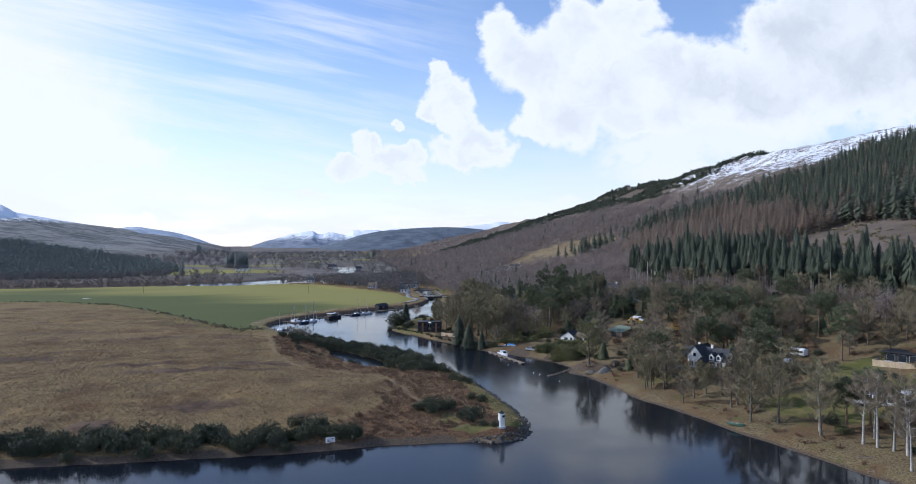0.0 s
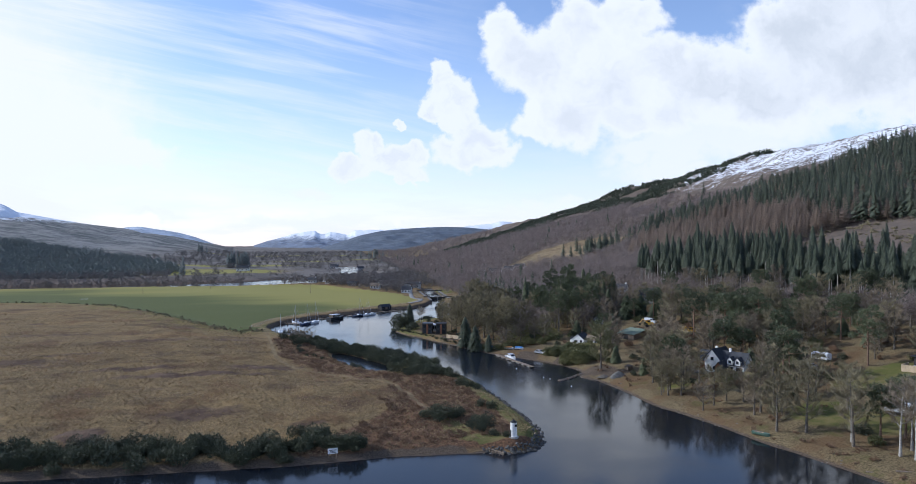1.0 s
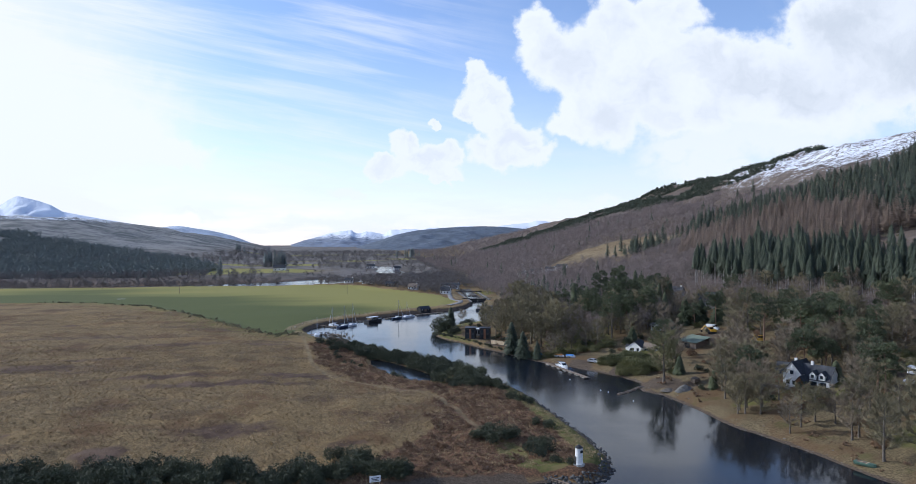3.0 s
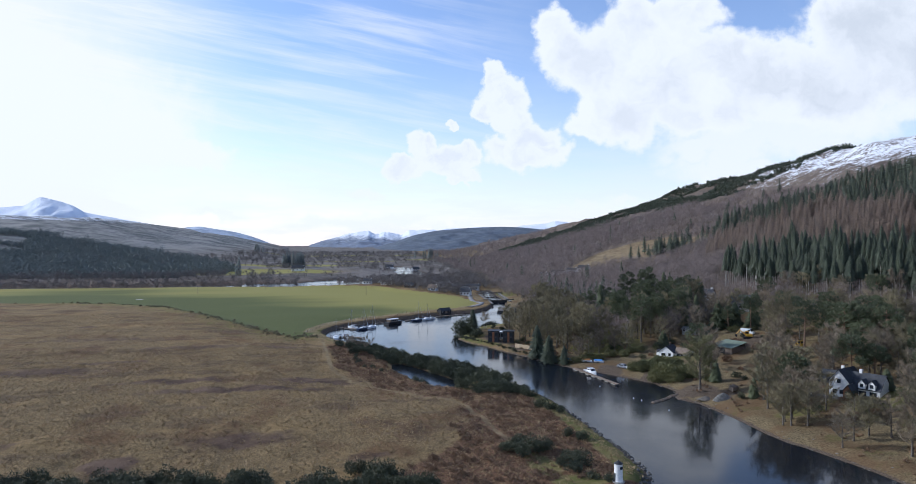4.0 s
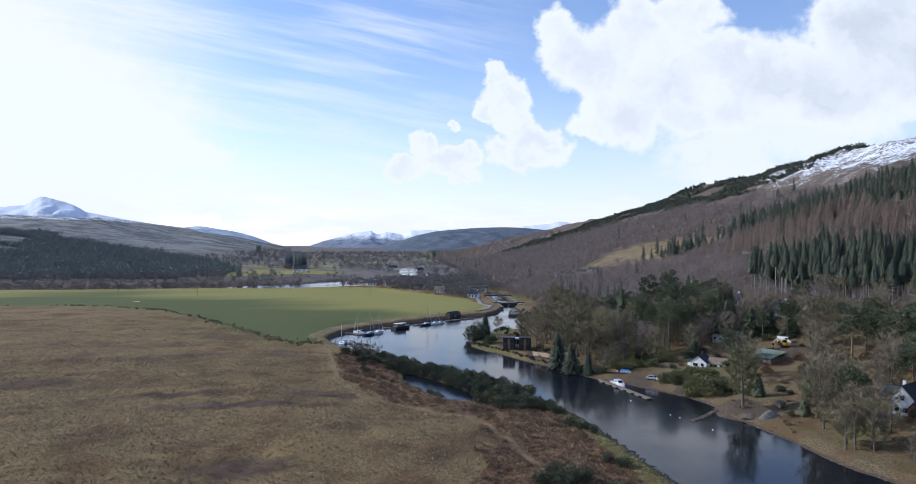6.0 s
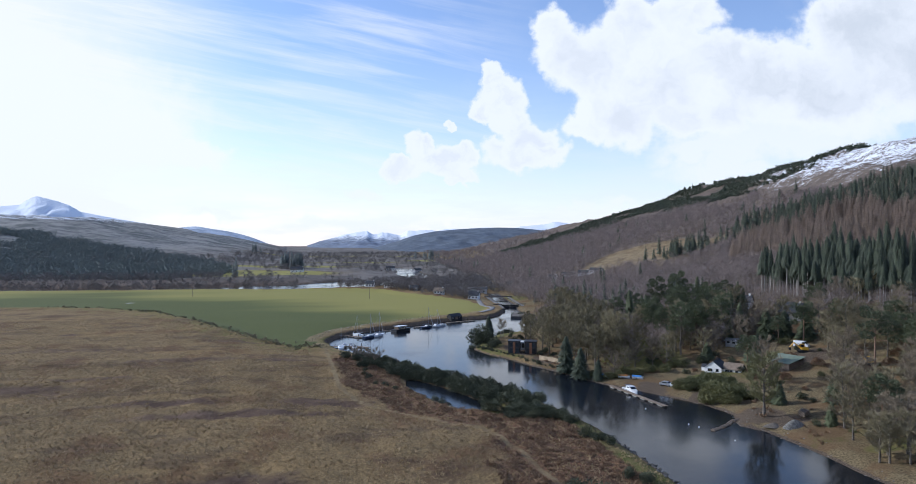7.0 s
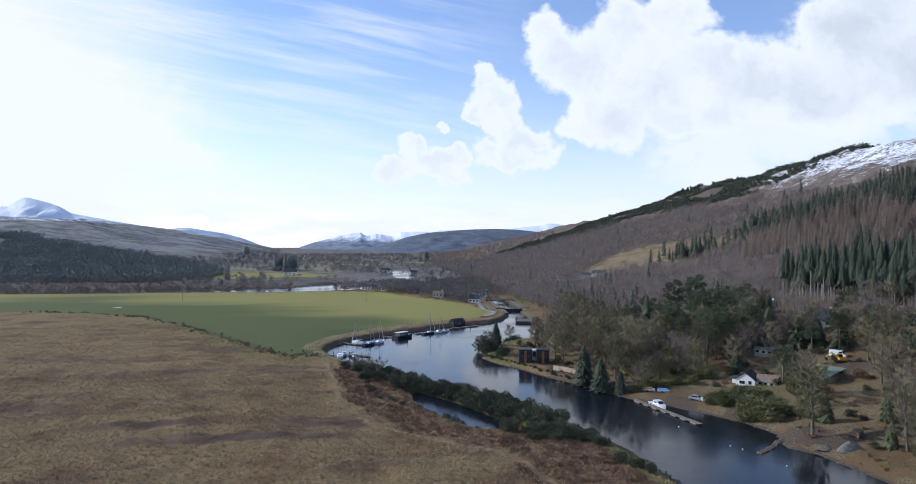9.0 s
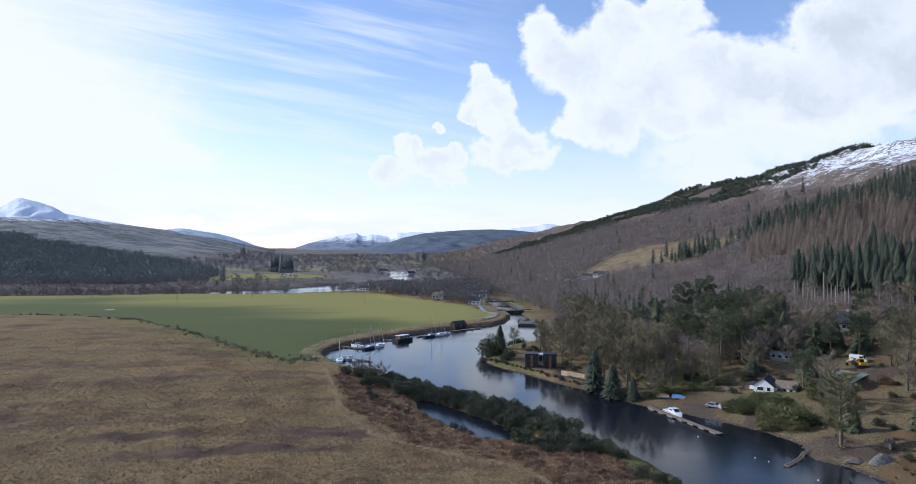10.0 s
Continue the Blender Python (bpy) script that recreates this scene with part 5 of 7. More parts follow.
    set_plants([plant("evergreen_tree", conifer(230 + i, 12.5, 4.4, 0.03, 46, 12, 0.75, 0.25, 0.35), BARK, NEEDLE, "bushy dark evergreen tree at the water's edge", "tree", group="evergreens at the water") for i in range(2)], [(106, 300, 1.0), (107, 289.5, 0.9), (111, 284.5, 0.55), (101, 381, 0.8)], seed=31)
    set_plants([plant("pond_willow", bare_tree(240, 6, 2.6, 0.1, 12, 1800, 0.8, 0.05, 0.12), BARK, TWIG, "small leafless bush-like tree by the pond", "tree")], [(43, 324, 1.0), (40, 329, 0.8), (37.5, 338, 0.9)], seed=32)
    set_plants(fir, [(150, 283.5, 0.5), (160, 272, 0.75), (157, 268, 0.6), (140, 234, 0.45), (176, 288, 0.8), (182, 286, 0.7), (186, 280, 0.75), (150, 226, 0.5), (165, 196, 0.5), (197, 182, 0.6), (203, 198, 0.5), (138, 213, 0.35)], seed=8)
    # the garden wood between the houses, with open ground kept before each of them
    wild = [(p, q) for p in range(133, 232, 8) for q in range(112, 300, 8)]
    lots = {"bare": [], "pine": [], "low": []}
    for p, q in wild:
        p, q = p + r.uniform(-3.5, 3.5), q + r.uniform(-3.5, 3.5)
        if p < np.interp(q, [100, 200, 260, 300], [141, 137, 140, 128]) or abs(p - 150) + abs(q - 146) < 15 or abs(p - 178) / 2 + abs(q - 160) < 12:
            continue
        free = open_view(p, q)
        k = r.uniform(0, 1)
        if free and k < 0.55:
            lots["bare"].append((p, q, r.uniform(0.6, 1.0)))
        elif free and k < 0.72:
            lots["pine"].append((p, q, r.uniform(0.6, 0.95)))
        if r.uniform(0, 1) < 0.85:
            lots["low"].append((p + r.uniform(-3, 3), q + r.uniform(-3, 3), r.uniform(0.4, 1.05)))
    set_plants([plant("bare_tree", bare_tree(200 + i, 13 + i, 4.2, 0.16, 18, 2800, 1.2, 0.08, 0.27), BARK, (OLIVE, TWIG, OLIVE)[i], "leafless brown tree in the garden wood", "tree", group="bare trees in the garden wood") for i in range(3)], lots["bare"], seed=21)
    set_plants([plant("scots_pine", scots_pine(210 + i, 14 + i, 4.4, 15, 280, 0.42), PINEBARK, PINE, "olive-green pine among bare garden trees", "tree", group="pines in the garden wood") for i in range(2)], lots["pine"], seed=22)
    set_plants([plant("undergrowth_bush", bushy(220 + i, 2.3, 2.4, 7, 120, 0.3), BARK, (SHRUB, GORSE, BRACKEN)[i], "low wild bush under the garden trees", "bush", "leaves", "wild bushes") for i in range(3)], lots["low"], seed=23, sink=0.1)
    # gorse: the near shore, the strip by the pond and along the channel
    spots = []
    for i in range(170):
        x = -85 + i * 0.735 + r.uniform(-0.8, 0.8)
        edge = np.interp(x, [p[0] for p in WEST_SHORE[2:13]], [p[1] for p in WEST_SHORE[2:13]])
        deep = np.interp(x, [-30, 5, 30, 40], [13, 11, 9, 4])
        back = 1.2 + deep * r.uniform(0, 1) ** 0.8
        if abs(x - 32.8) > 3.2 or back > 4.5:
            spots.append((x, edge + back, r.uniform(0.5, 1.35)))
    belt = []
    for (ax, ay), (bx, by), k in (((36, 343), (54, 305), 34), ((54, 305), (66, 280), 60), ((66, 280), (76, 252), 64), ((69, 248), (78, 236), 30), ((46, 325), (40, 318), 5), ((44, 322), (49, 303), 12), ((50, 307), (57, 294), 16), ((57, 294), (62.5, 283), 14), ((62.5, 283), (67, 270), 16), ((67, 270), (70, 258), 14)):
        for i in range(k):
            t = (i + r.uniform(0, 0.9)) / k
            x, y = ax + (bx - ax) * t + r.uniform(-5, 4.5), ay + (by - ay) * t + r.uniform(-3, 3)
            if shore(np.array([x]), np.array([y]))[0] > 0.4:
                belt.append((x, y))
    spots += [(60, 180, 1.1), (63, 181, 1.2), (66, 182, 0.9), (61, 184, 1.0), (58, 182, 0.8), (69.6, 170.5, 1.0), (67, 168, 0.8), (70, 175, 1.0), (66.5, 172, 0.7), (82, 214, 0.7), (81, 217, 0.8), (79.5, 221, 0.9), (78, 190, 0.8), (76, 193, 0.7),
              (71, 160.5, 0.5), (69, 163, 0.6), (30, 173, 1.2), (33, 173, 1.1), (27, 176, 1.0), (94.5, 372, 2.7), (96.5, 374, 1.8), (92.5, 369, 1.4), (97, 357, 1.2), (95, 355, 1.0), (100, 361, 0.6), (88.5, 363.5, 0.75), (111, 396, 1.1), (114, 399, 1.3), (118, 402, 1.2), (149, 482, 0.9), (151, 487, 0.8), (152, 476, 0.9), (150, 470, 0.8), (147, 489, 0.7), (153, 468, 1.0), (144, 470, 0.6)]
    spots += [(110 + r.uniform(-3, 5), q + r.uniform(-2, 2), r.uniform(0.4, 0.8)) for q in range(328, 384, 3)]
    spots += [(40 - r.uniform(0.5, 3), q, r.uniform(0.3, 0.6)) for q in (316, 311, 306, 302, 298)] + [(46 + (283 - q) * 0.55 - r.uniform(0.5, 3), q, r.uniform(0.3, 0.65)) for q in (290, 286, 282, 277, 272, 268, 264, 260)]
    # scrub along the rough edge of the cabins' bank
    line = [(89.5, 360), (91, 350), (96.5, 334), (100.5, 317), (105.5, 304), (109, 291)]
    for (ax, ay), (bx, by) in zip(line, line[1:]):
        spots += [(ax + (bx - ax) * t + r.uniform(0.6, 1.8), ay + (by - ay) * t, r.uniform(0.22, 0.48)) for t in (0.05, 0.2, 0.35, 0.5, 0.65, 0.8, 0.95)]
    set_plants(gorse, spots, seed=9, sink=0.1)
    belt = np.array(belt)
    wood_of("gorse_thicket", [bushy(165 + i, 2.2, 2.6, 9, 180, 0.23) for i in range(4)], belt[:, 0], belt[:, 1], [BARK, GORSE], "dense dark gorse thicket between pond and channel", 42, 0.7, 1.15, 0.1)
    spots = [(131 + r.uniform(-4.5, 7), 256 + r.uniform(-8, 8), r.uniform(0.6, 1.15)) for i in range(34)] + [(132.5 + r.uniform(-3, 7), 245 + r.uniform(-6, 6), r.uniform(0.6, 1.4)) for i in range(16)] + [(137 + r.uniform(-3, 8), 257 + r.uniform(-4, 3), r.uniform(0.45, 0.8)) for i in range(8)]
    spots += [(128.5, 245, 1.2), (130.5, 243, 1.0), (128, 249, 1.1), (133, 247, 0.9), (114, 283, 0.7), (117, 282.5, 0.8), (111, 288, 0.7), (124, 283, 0.8), (121, 285, 0.9), (129, 284, 0.9), (133, 281, 0.9), (137, 284, 0.8), (150, 258, 1.0), (153, 262, 1.0), (146, 280, 0.8), (168, 184, 0.8), (171, 186, 0.9), (166, 188, 0.8), (185, 190, 0.8), (190, 196, 0.9), (158, 185, 0.6)]
    set_plants(shrub, spots, seed=10, sink=0.1)


near_plants()

# ---- buildings ----
def at(x, y, turn, dz=0.0):
    return Matrix.Translation((x, y, level(x, y) + dz)) @ Matrix.Rotation(radians(turn), 4, "Z")


def gabled(parent, x0, x1, y0, y1, eaves, ridge, along, walls, roof, over=0.35, deep=1.2):
    """A wing: a solid gabled body and two roof slabs; along: the ridge's axis, x or y."""
    bm = bmesh.new()
    if along == "y":
        m = (x0 + x1) / 2
        prism(bm, [(x0, -deep), (x1, -deep), (x1, eaves), (m, ridge), (x0, eaves)], y0, y1)
    else:
        m = (y0 + y1) / 2
        prism(bm, [(y0, -deep), (y1, -deep), (y1, eaves), (m, ridge), (y0, eaves)], x0, x1)
        bmesh.ops.transform(bm, matrix=Matrix(((0, 1, 0, 0), (1, 0, 0, 0), (0, 0, 1, 0), (0, 0, 0, 1))), verts=bm.verts)
    part("wall", bm, walls, parent)
    for side in (-1, 1):
        bm = bmesh.new()
        lo, hi = ((x0, x1) if along == "y" else (y0, y1))
        half = (hi - lo) / 2
        rise = (ridge - eaves) / half
        e = half + over
        th = 0.16
        prism(bm, [(m, ridge + 0.03), (m + side * e, ridge + 0.03 - rise * e), (m + side * e, ridge + 0.03 + th - rise * e), (m, ridge + 0.03 + th)], (y0 if along == "y" else x0) - over, (y1 if along == "y" else x1) + over)
        if along == "x":
            bmesh.ops.transform(bm, matrix=Matrix(((0, 1, 0, 0), (1, 0, 0, 0), (0, 0, 1, 0), (0, 0, 0, 1))), verts=bm.verts)
        part("roof", bm, roof, parent)


def window(parent, x, z, w, h, y=0.0, frame_mat=None, side="y"):
    """A framed pane set in a wall that faces -y (or -x)."""
    if side == "y":
        f = part("window", boxed((x - w / 2 - 0.08, y - 0.06, z - 0.08), (x + w / 2 + 0.08, y + 0.05, z + h + 0.08)), frame_mat or WHITE, parent)
        part("pane", boxed((x - w / 2, y - 0.075, z), (x + w / 2, y - 0.062, z + h)), GLASS, f, "dark glass")
    else:
        f = part("window", boxed((y - 0.06, x - w / 2 - 0.08, z - 0.08), (y + 0.05, x + w / 2 + 0.08, z + h + 0.08)), frame_mat or WHITE, parent)
        part("pane", boxed((y - 0.075, x - w / 2, z), (y - 0.062, x + w / 2, z + h)), GLASS, f, "dark glass")


def chimney(parent, x, y, z0, z1, mat):
    c = part("chimney", boxed((x - 0.4, y - 0.3, z0), (x + 0.4, y + 0.3, z1), 0.03), mat, parent)
    for dx in (-0.18, 0.18):
        part("chimney_pot", tubed((x + dx, y, z1), (x + dx, y, z1 + 0.35), 0.11, 0.09), REDWOOD, c)


def white_house():
    h = empty("house", at(153.8, 205.7, -66, -0.1) @ Matrix.Scale(0.9, 4), "white two-storey house with slate roofs and cedar gables", "house")
    gabled(h, 5, 16, 0, 7.2, 3.0, 6.8, "x", WHITE, SLATE)
    gabled(h, 2.8, 8.4, -1.8, 7.4, 4.5, 7.7, "y", WHITE, SLATE)
    gabled(h, -1.6, 3.2, 1.2, 6.6, 3.2, 6.3, "x", REDWOOD, SLATE)
    gabled(h, 7.6, 10.2, -3.6, 0.4, 2.2, 3.9, "y", REDWOOD, SLATE, 0.3)
    for x in (11.3, 14.0):
        gabled(h, x - 0.9, x + 0.9, -0.5, 3.0, 4.5, 5.5, "y", WHITE, SLATE, 0.2, -3.0)
        window(h, x, 3.45, 0.9, 1.0, -0.5)
    for x, z, w, hh in ((4.4, 0.8, 1.1, 1.2), (6.4, 0.8, 1.2, 1.2), (5.6, 3.9, 1.1, 1.2)):
        window(h, x, z, w, hh, -1.8)
    for x in (11.4, 14.2):
        window(h, x, 0.6, 1.9, 1.7, 0.0)
    for y, z in ((2.6, 0.9), (4.6, 0.9), (3.9, 3.4)):
        window(h, y, z, 1.0, 1.2, -1.6, None, "x")
    part("front_door", boxed((8.4, -3.68, 0.0), (9.4, -3.55, 2.05), 0.01), DARKWOOD, h, "dark stained door")
    chimney(h, 3.6, 5.0, 5.8, 8.0, WHITE)
    chimney(h, 9.4, 3.6, 6.2, 7.9, WHITE)
    part("terrace", boxed((-2.5, -5.0, -1.6), (15, -1.9, -0.12), 0.05), MASONRY, h, "dark gravel terrace")


def cottage():
    h = empty("house", at(141.8, 272.0, -50, 0.2) @ Matrix.Scale(0.74, 4), "white single-storey cottage with dark and brown roofs", "house")
    gabled(h, 0, 7.2, 0, 9, 2.6, 5.3, "y", WHITE, SLATE)
    gabled(h, 7.2, 14.6, 2.2, 8.2, 2.3, 4.5, "x", WHITE, TIMBER)
    gabled(h, -2.2, 0, 3, 7, 2.0, 2.9, "x", WHITE, SLATE, 0.2)
    window(h, 2.4, 0.9, 2.0, 1.2, 0.0)
    window(h, 5.4, 0.9, 1.2, 1.3, 0.0)
    for x in (8.6, 10.6, 12.8):
        window(h, x, 0.8, 1.1, 1.1, 2.2)
    part("front_door", boxed((9.35, 2.1, -0.1), (9.85, 2.16, 1.95)), DARKWOOD, h)
    chimney(h, 3.6, 5.5, 4.6, 6.4, DARKWOOD)


def green_shed():
    h = empty("shed", at(158.2, 264.2, -73, 0.1) @ Matrix.Scale(0.85, 4), "large brown timber shed with a moss-green metal roof", "shed")
    part("wall", boxed((0, 0, -1.2), (9.6, 8.5, 3.0)), TIMBER, h)
    bm = bmesh.new()
    prism(bm, [(-0.5, 2.75), (9.0, 4.6), (9.0, 4.75), (-0.5, 2.9)], -0.5, 10.1)
    bmesh.ops.transform(bm, matrix=Matrix(((0, 1, 0, 0), (1, 0, 0, 0), (0, 0, 1, 0), (0, 0, 0, 1))), verts=bm.verts)
    part("roof", bm, GREENTIN, h)
    part("gable", boxed((0.05, 8.0, 2.9), (9.55, 8.45, 4.4)), TIMBER, h)
    for i in range(5):
        part("roof_seam", boxed((1.2 + i * 1.9, -0.4, 2.86), (1.26 + i * 1.9, 0.0, 2.98)), GREENTIN, h)
    part("double_door", boxed((3.0, -0.08, -0.1), (6.2, -0.02, 2.4)), DARKWOOD, h, "dark doors standing open")


def static_caravan(x, y, turn, long=8.6, label="long white static caravan on bare ground", scale=1.0):
    h = empty("static_caravan", at(x, y, turn, 0.45) @ Matrix.Scale(scale, 4), label, "caravan", "static caravans")
    bm = bmesh.new()
    prism(bm, [(-1.5, 0), (1.5, 0), (1.55, 2.2), (0, 2.62), (-1.55, 2.2)], -long / 2, long / 2)
    bmesh.ops.transform(bm, matrix=Matrix(((0, 1, 0, 0), (1, 0, 0, 0), (0, 0, 1, 0), (0, 0, 0, 1))), verts=bm.verts)
    bmesh.ops.bevel(bm, geom=bm.edges[:], offset=0.06, segments=2, affect="EDGES")
    part("body", bm, GELCOAT, h)
    for i in range(4):
        window(h, -long / 2 + 1.0 + i * (long - 2) / 3, 0.95, 1.2, 0.75, -1.53, METAL)
    part("door", boxed((0.1, -1.6, 0.1), (0.8, -1.53, 1.95), 0.01), SILVER, h, "pale door")
    part("skirt", boxed((-long / 2 + 0.2, -1.4, -0.6), (long / 2 - 0.2, 1.4, 0.02)), DARKWOOD, h)
    return h


def small_house(x, y, turn, wide=9, deep=6.5, eaves=2.8, ridge=5.4, wall=None, roof=None, label="small white house with a slate roof", floors=1, group=""):
    h = empty("house", at(x, y, turn), label, "house", group)
    gabled(h, -wide / 2, wide / 2, -deep / 2, deep / 2, eaves, ridge, "x", wall or WHITE, roof or SLATE, 0.4, 2.0)
    for f in range(floors):
        for i in range(3):
            window(h, -wide / 2 + wide * (i + 0.5) / 3, 0.9 + 2.4 * f, 1.1, 1.2, -deep / 2)
    chimney(h, wide / 2 - 0.8, 0, ridge - 0.6, ridge + 0.9, wall or WHITE)
    return h


def chalet():
    base = level(101, 335)
    for x, y, turn, label in ((99.2, 337.5, -21, "black timber cabin with large windows on the gravel bank"), (105.2, 335.0, -21, "black timber cabin with cedar panels on the gravel bank")):
        h = empty("cabin", Matrix.Translation((x, y, base)) @ Matrix.Rotation(radians(turn), 4, "Z"), label, "cabin", "black cabins")
        part("wall", boxed((-2.3, -0.2, -1), (2.3, 5, 4.7), 0.04), DARKWOOD, h)
        part("roof", boxed((-2.5, -0.5, 4.7), (2.5, 5.2, 4.92), 0.03), DARKMETAL, h)
        for px in (-1.2, 1.2):
            window(h, px, 2.7, 1.2, 1.4, -0.2, DARKMETAL)
            window(h, px, 0.3, 1.2, 1.7, -0.2, DARKMETAL)
        part("panel", boxed((-0.45, -0.27, 0.1), (0.45, -0.21, 4.4)), REDWOOD, h, "cedar panel")
        for i in range(7):
            part("board", boxed((-2.34, -0.1 + i * 0.72, 0.1), (-2.31, -0.06 + i * 0.72, 4.6)), DARKMETAL, h)
    g = empty("garden_room", Matrix.Translation((104, 345, base + 0.6)) @ Matrix.Rotation(radians(-21), 4, "Z"), "low pale garden room with glazed front", "cabin")
    part("wall", boxed((-3.5, 0, -1), (3.5, 3.5, 2.6)), SILVER, g)
    part("roof", boxed((-3.9, -0.5, 2.6), (3.9, 3.8, 2.85), 0.03), GELCOAT, g)
    for i in range(5):
        window(g, -2.7 + i * 1.35, 0.4, 1.0, 1.8, 0.0, METAL)
    f = empty("stockade", Matrix.Translation((106.6, 317.6, level(106.6, 317.6))) @ Matrix.Rotation(radians(-61), 4, "Z"), "pale new timber stockade holding back the bank", "retaining wall")
    for i in range(26):
        part("stake", boxed((-5 + i * 0.4, -0.12, -0.6), (-5 + i * 0.4 + 0.36, 0.12, 1.5 + 0.08 * math.sin(i * 1.7)), 0.03), PALEWOOD, f)


def terrace_house():
    h = empty("house", at(188, 157.5, -70), "low dark flat-roofed house on a pale timber-walled terrace", "house")
    part("wall", boxed((-3, 2.5, -1), (6, 9, 2.7)), DARKWOOD, h)
    part("roof", boxed((-3.6, 1.8, 2.7), (6.6, 9.6, 3.0), 0.04), DARKMETAL, h)
    for i in range(3):
        window(h, -1.4 + i * 2.9, 0.5, 2.0, 1.8, 2.5, METAL)
    t = part("terrace", boxed((-4, -2.5, -2.4), (6.5, 2.4, 0.0)), TIMBER, h)
    for i in range(27):
        part("board", boxed((-4.1 + i * 0.4, -2.62, -2.4), (-4.1 + i * 0.4 + 0.36, -2.5, 1.0)), PALEWOOD, t, "" if i else "pale upright boards")
    for i in range(12):
        part("board", boxed((-4.22, -2.5 + i * 0.42, -2.4), (-4.1, -2.5 + i * 0.42 + 0.38, 1.0)), PALEWOOD, t)
    for x, y, n in ((-1, -0.6, "garden_table"), (2.6, -0.4, "garden_table")):
        g = empty(n, h.matrix_world @ Matrix.Translation((x, y, 0)), "white garden table on the terrace", "table", "terrace tables")
        part("tabletop", boxed((-1, -0.45, 0.7), (1, 0.45, 0.76), 0.01), GELCOAT, g)
        for a in (-0.85, 0.85):
            for b in (-0.35, 0.35):
                part("leg", boxed((a - 0.03, b - 0.03, 0), (a + 0.03, b + 0.03, 0.7)), METAL, g)


white_house()
cottage()
green_shed()
chalet()
terrace_house()
static_caravan(180.2, 183.8, -77, 6.2, scale=0.8)
static_caravan(161, 139, -50, 9.0, "white static caravan behind pale-trunked trees")
static_caravan(167.5, 131.5, -50, 9.0, "white static caravan behind pale-trunked trees")
static_caravan(170, 122, -50, 9.0, "white static caravan behind pale-trunked trees")
small_house(165.5, 290, -60, 6, 3.0, 1.8, 2.5, SILVER, METAL, "low grey hut under dark conifers")
small_house(197.5, 303, -50, 9, 7, 2.9, 6.2, CONCRETE, SLATE, "grey stone house among bare birches")
small_house(203, 340, -50, 8, 6, 2.8, 5.4, WHITE, SLATE, "white house half hidden among bare trees")
for i, (x, y, w) in enumerate([(254, 664, 12), (262, 648, 9), (270, 640, 10), (246, 680, 8)]):
    small_house(x, y, -35 - 8 * i, w, 6, 2.6, 4.6, WHITE if i != 1 else SILVER, SLATE, "small white hillside building with a grey roof", group="hillside houses")
small_house(82, 704, -20, 7.5, 5.8, 2.8, 5.0, WHITE, SLATE, "white house beside the pasture", group="houses by the pasture")
small_house(98, 692, -35, 9.5, 6, 2.8, 5.3, WHITE, SLATE, "white house with dark roof beside the pasture", group="houses by the pasture")
small_house(112, 646, -30, 8, 6, 2.5, 4.4, TIMBER, SLATE, "brown timber house beside the pasture", group="houses by the pasture")
small_house(127, 618, -30, 7.5, 5.8, 2.5, 4.8, WHITE, TIMBER, "pale house with a brown roof beside the pasture", group="houses by the pasture")
small_house(148, 590, -30, 8, 6, 3.0, 5.6, WHITE, SLATE, "white lock-keeper's house by the canal")
small_house(20, 1000, -10, 16, 8, 3.5, 7.0, WHITE, SLATE, "white farmhouse in the far valley")
small_house(155, 1110, -10, 12, 8, 3.2, 6.5, WHITE, SLATE, "white farmhouse in the far valley")
small_house(190, 1080, 10, 10, 8, 3.2, 6.0, SILVER, SLATE, "pale farm building in the far valley")
small_house(168, 655, -15, 16, 7, 3.4, 4.6, SILVER, SLATE, "long grey lockside building")


# ---- lighthouse point ----
def lighthouse():
    h = empty("lighthouse", at(72.1, 159.6, 0, -0.1) @ Matrix.Scale(0.84, 4), "small white round light tower with a dark conical cap", "lighthouse")
    part("plinth", tubed((0, 0, -1.2), (0, 0, 0.25), 1.35, 1.3, 24), CONCRETE, h)
    bm = bmesh.new()
    rings = []
    for z, r in ((0.2, 0.98), (0.5, 0.94), (3.7, 0.84), (3.8, 0.92), (3.95, 0.92), (3.98, 0.8)):
        rings.append([(r * math.cos(a * math.pi / 14), r * math.sin(a * math.pi / 14), z) for a in range(28)])
    part("tower", loft(bm, rings), WHITE, h, smooth=False)
    bm = bmesh.new()
    rings = []
    for z, r in ((3.96, 0.95), (4.02, 0.95), (4.45, 0.35), (4.6, 0.12), (4.8, 0.06)):
        rings.append([(r * math.cos(a * math.pi / 14), r * math.sin(a * math.pi / 14), z) for a in range(28)])
    part("cap", loft(bm, rings), DARKMETAL, h, "dark grey metal cap")
    m = Matrix.Rotation(radians(20), 4, "Z")
    for name, lo, hi, mat in (("light_window", (-0.32, -0.95, 2.95), (0.32, -0.8, 3.4), GLASS), ("window_frame", (-0.4, -0.92, 2.87), (0.4, -0.82, 3.48), DARKMETAL)):
        bm = boxed(lo, hi, 0.02)
        bmesh.ops.transform(bm, matrix=m, verts=bm.verts)
        part(name, bm, mat, h)
    part("door", boxed((-0.99, -0.34, 0.25), (-0.8, 0.34, 2.0), 0.01), DARKWOOD, h, "dark plank door")


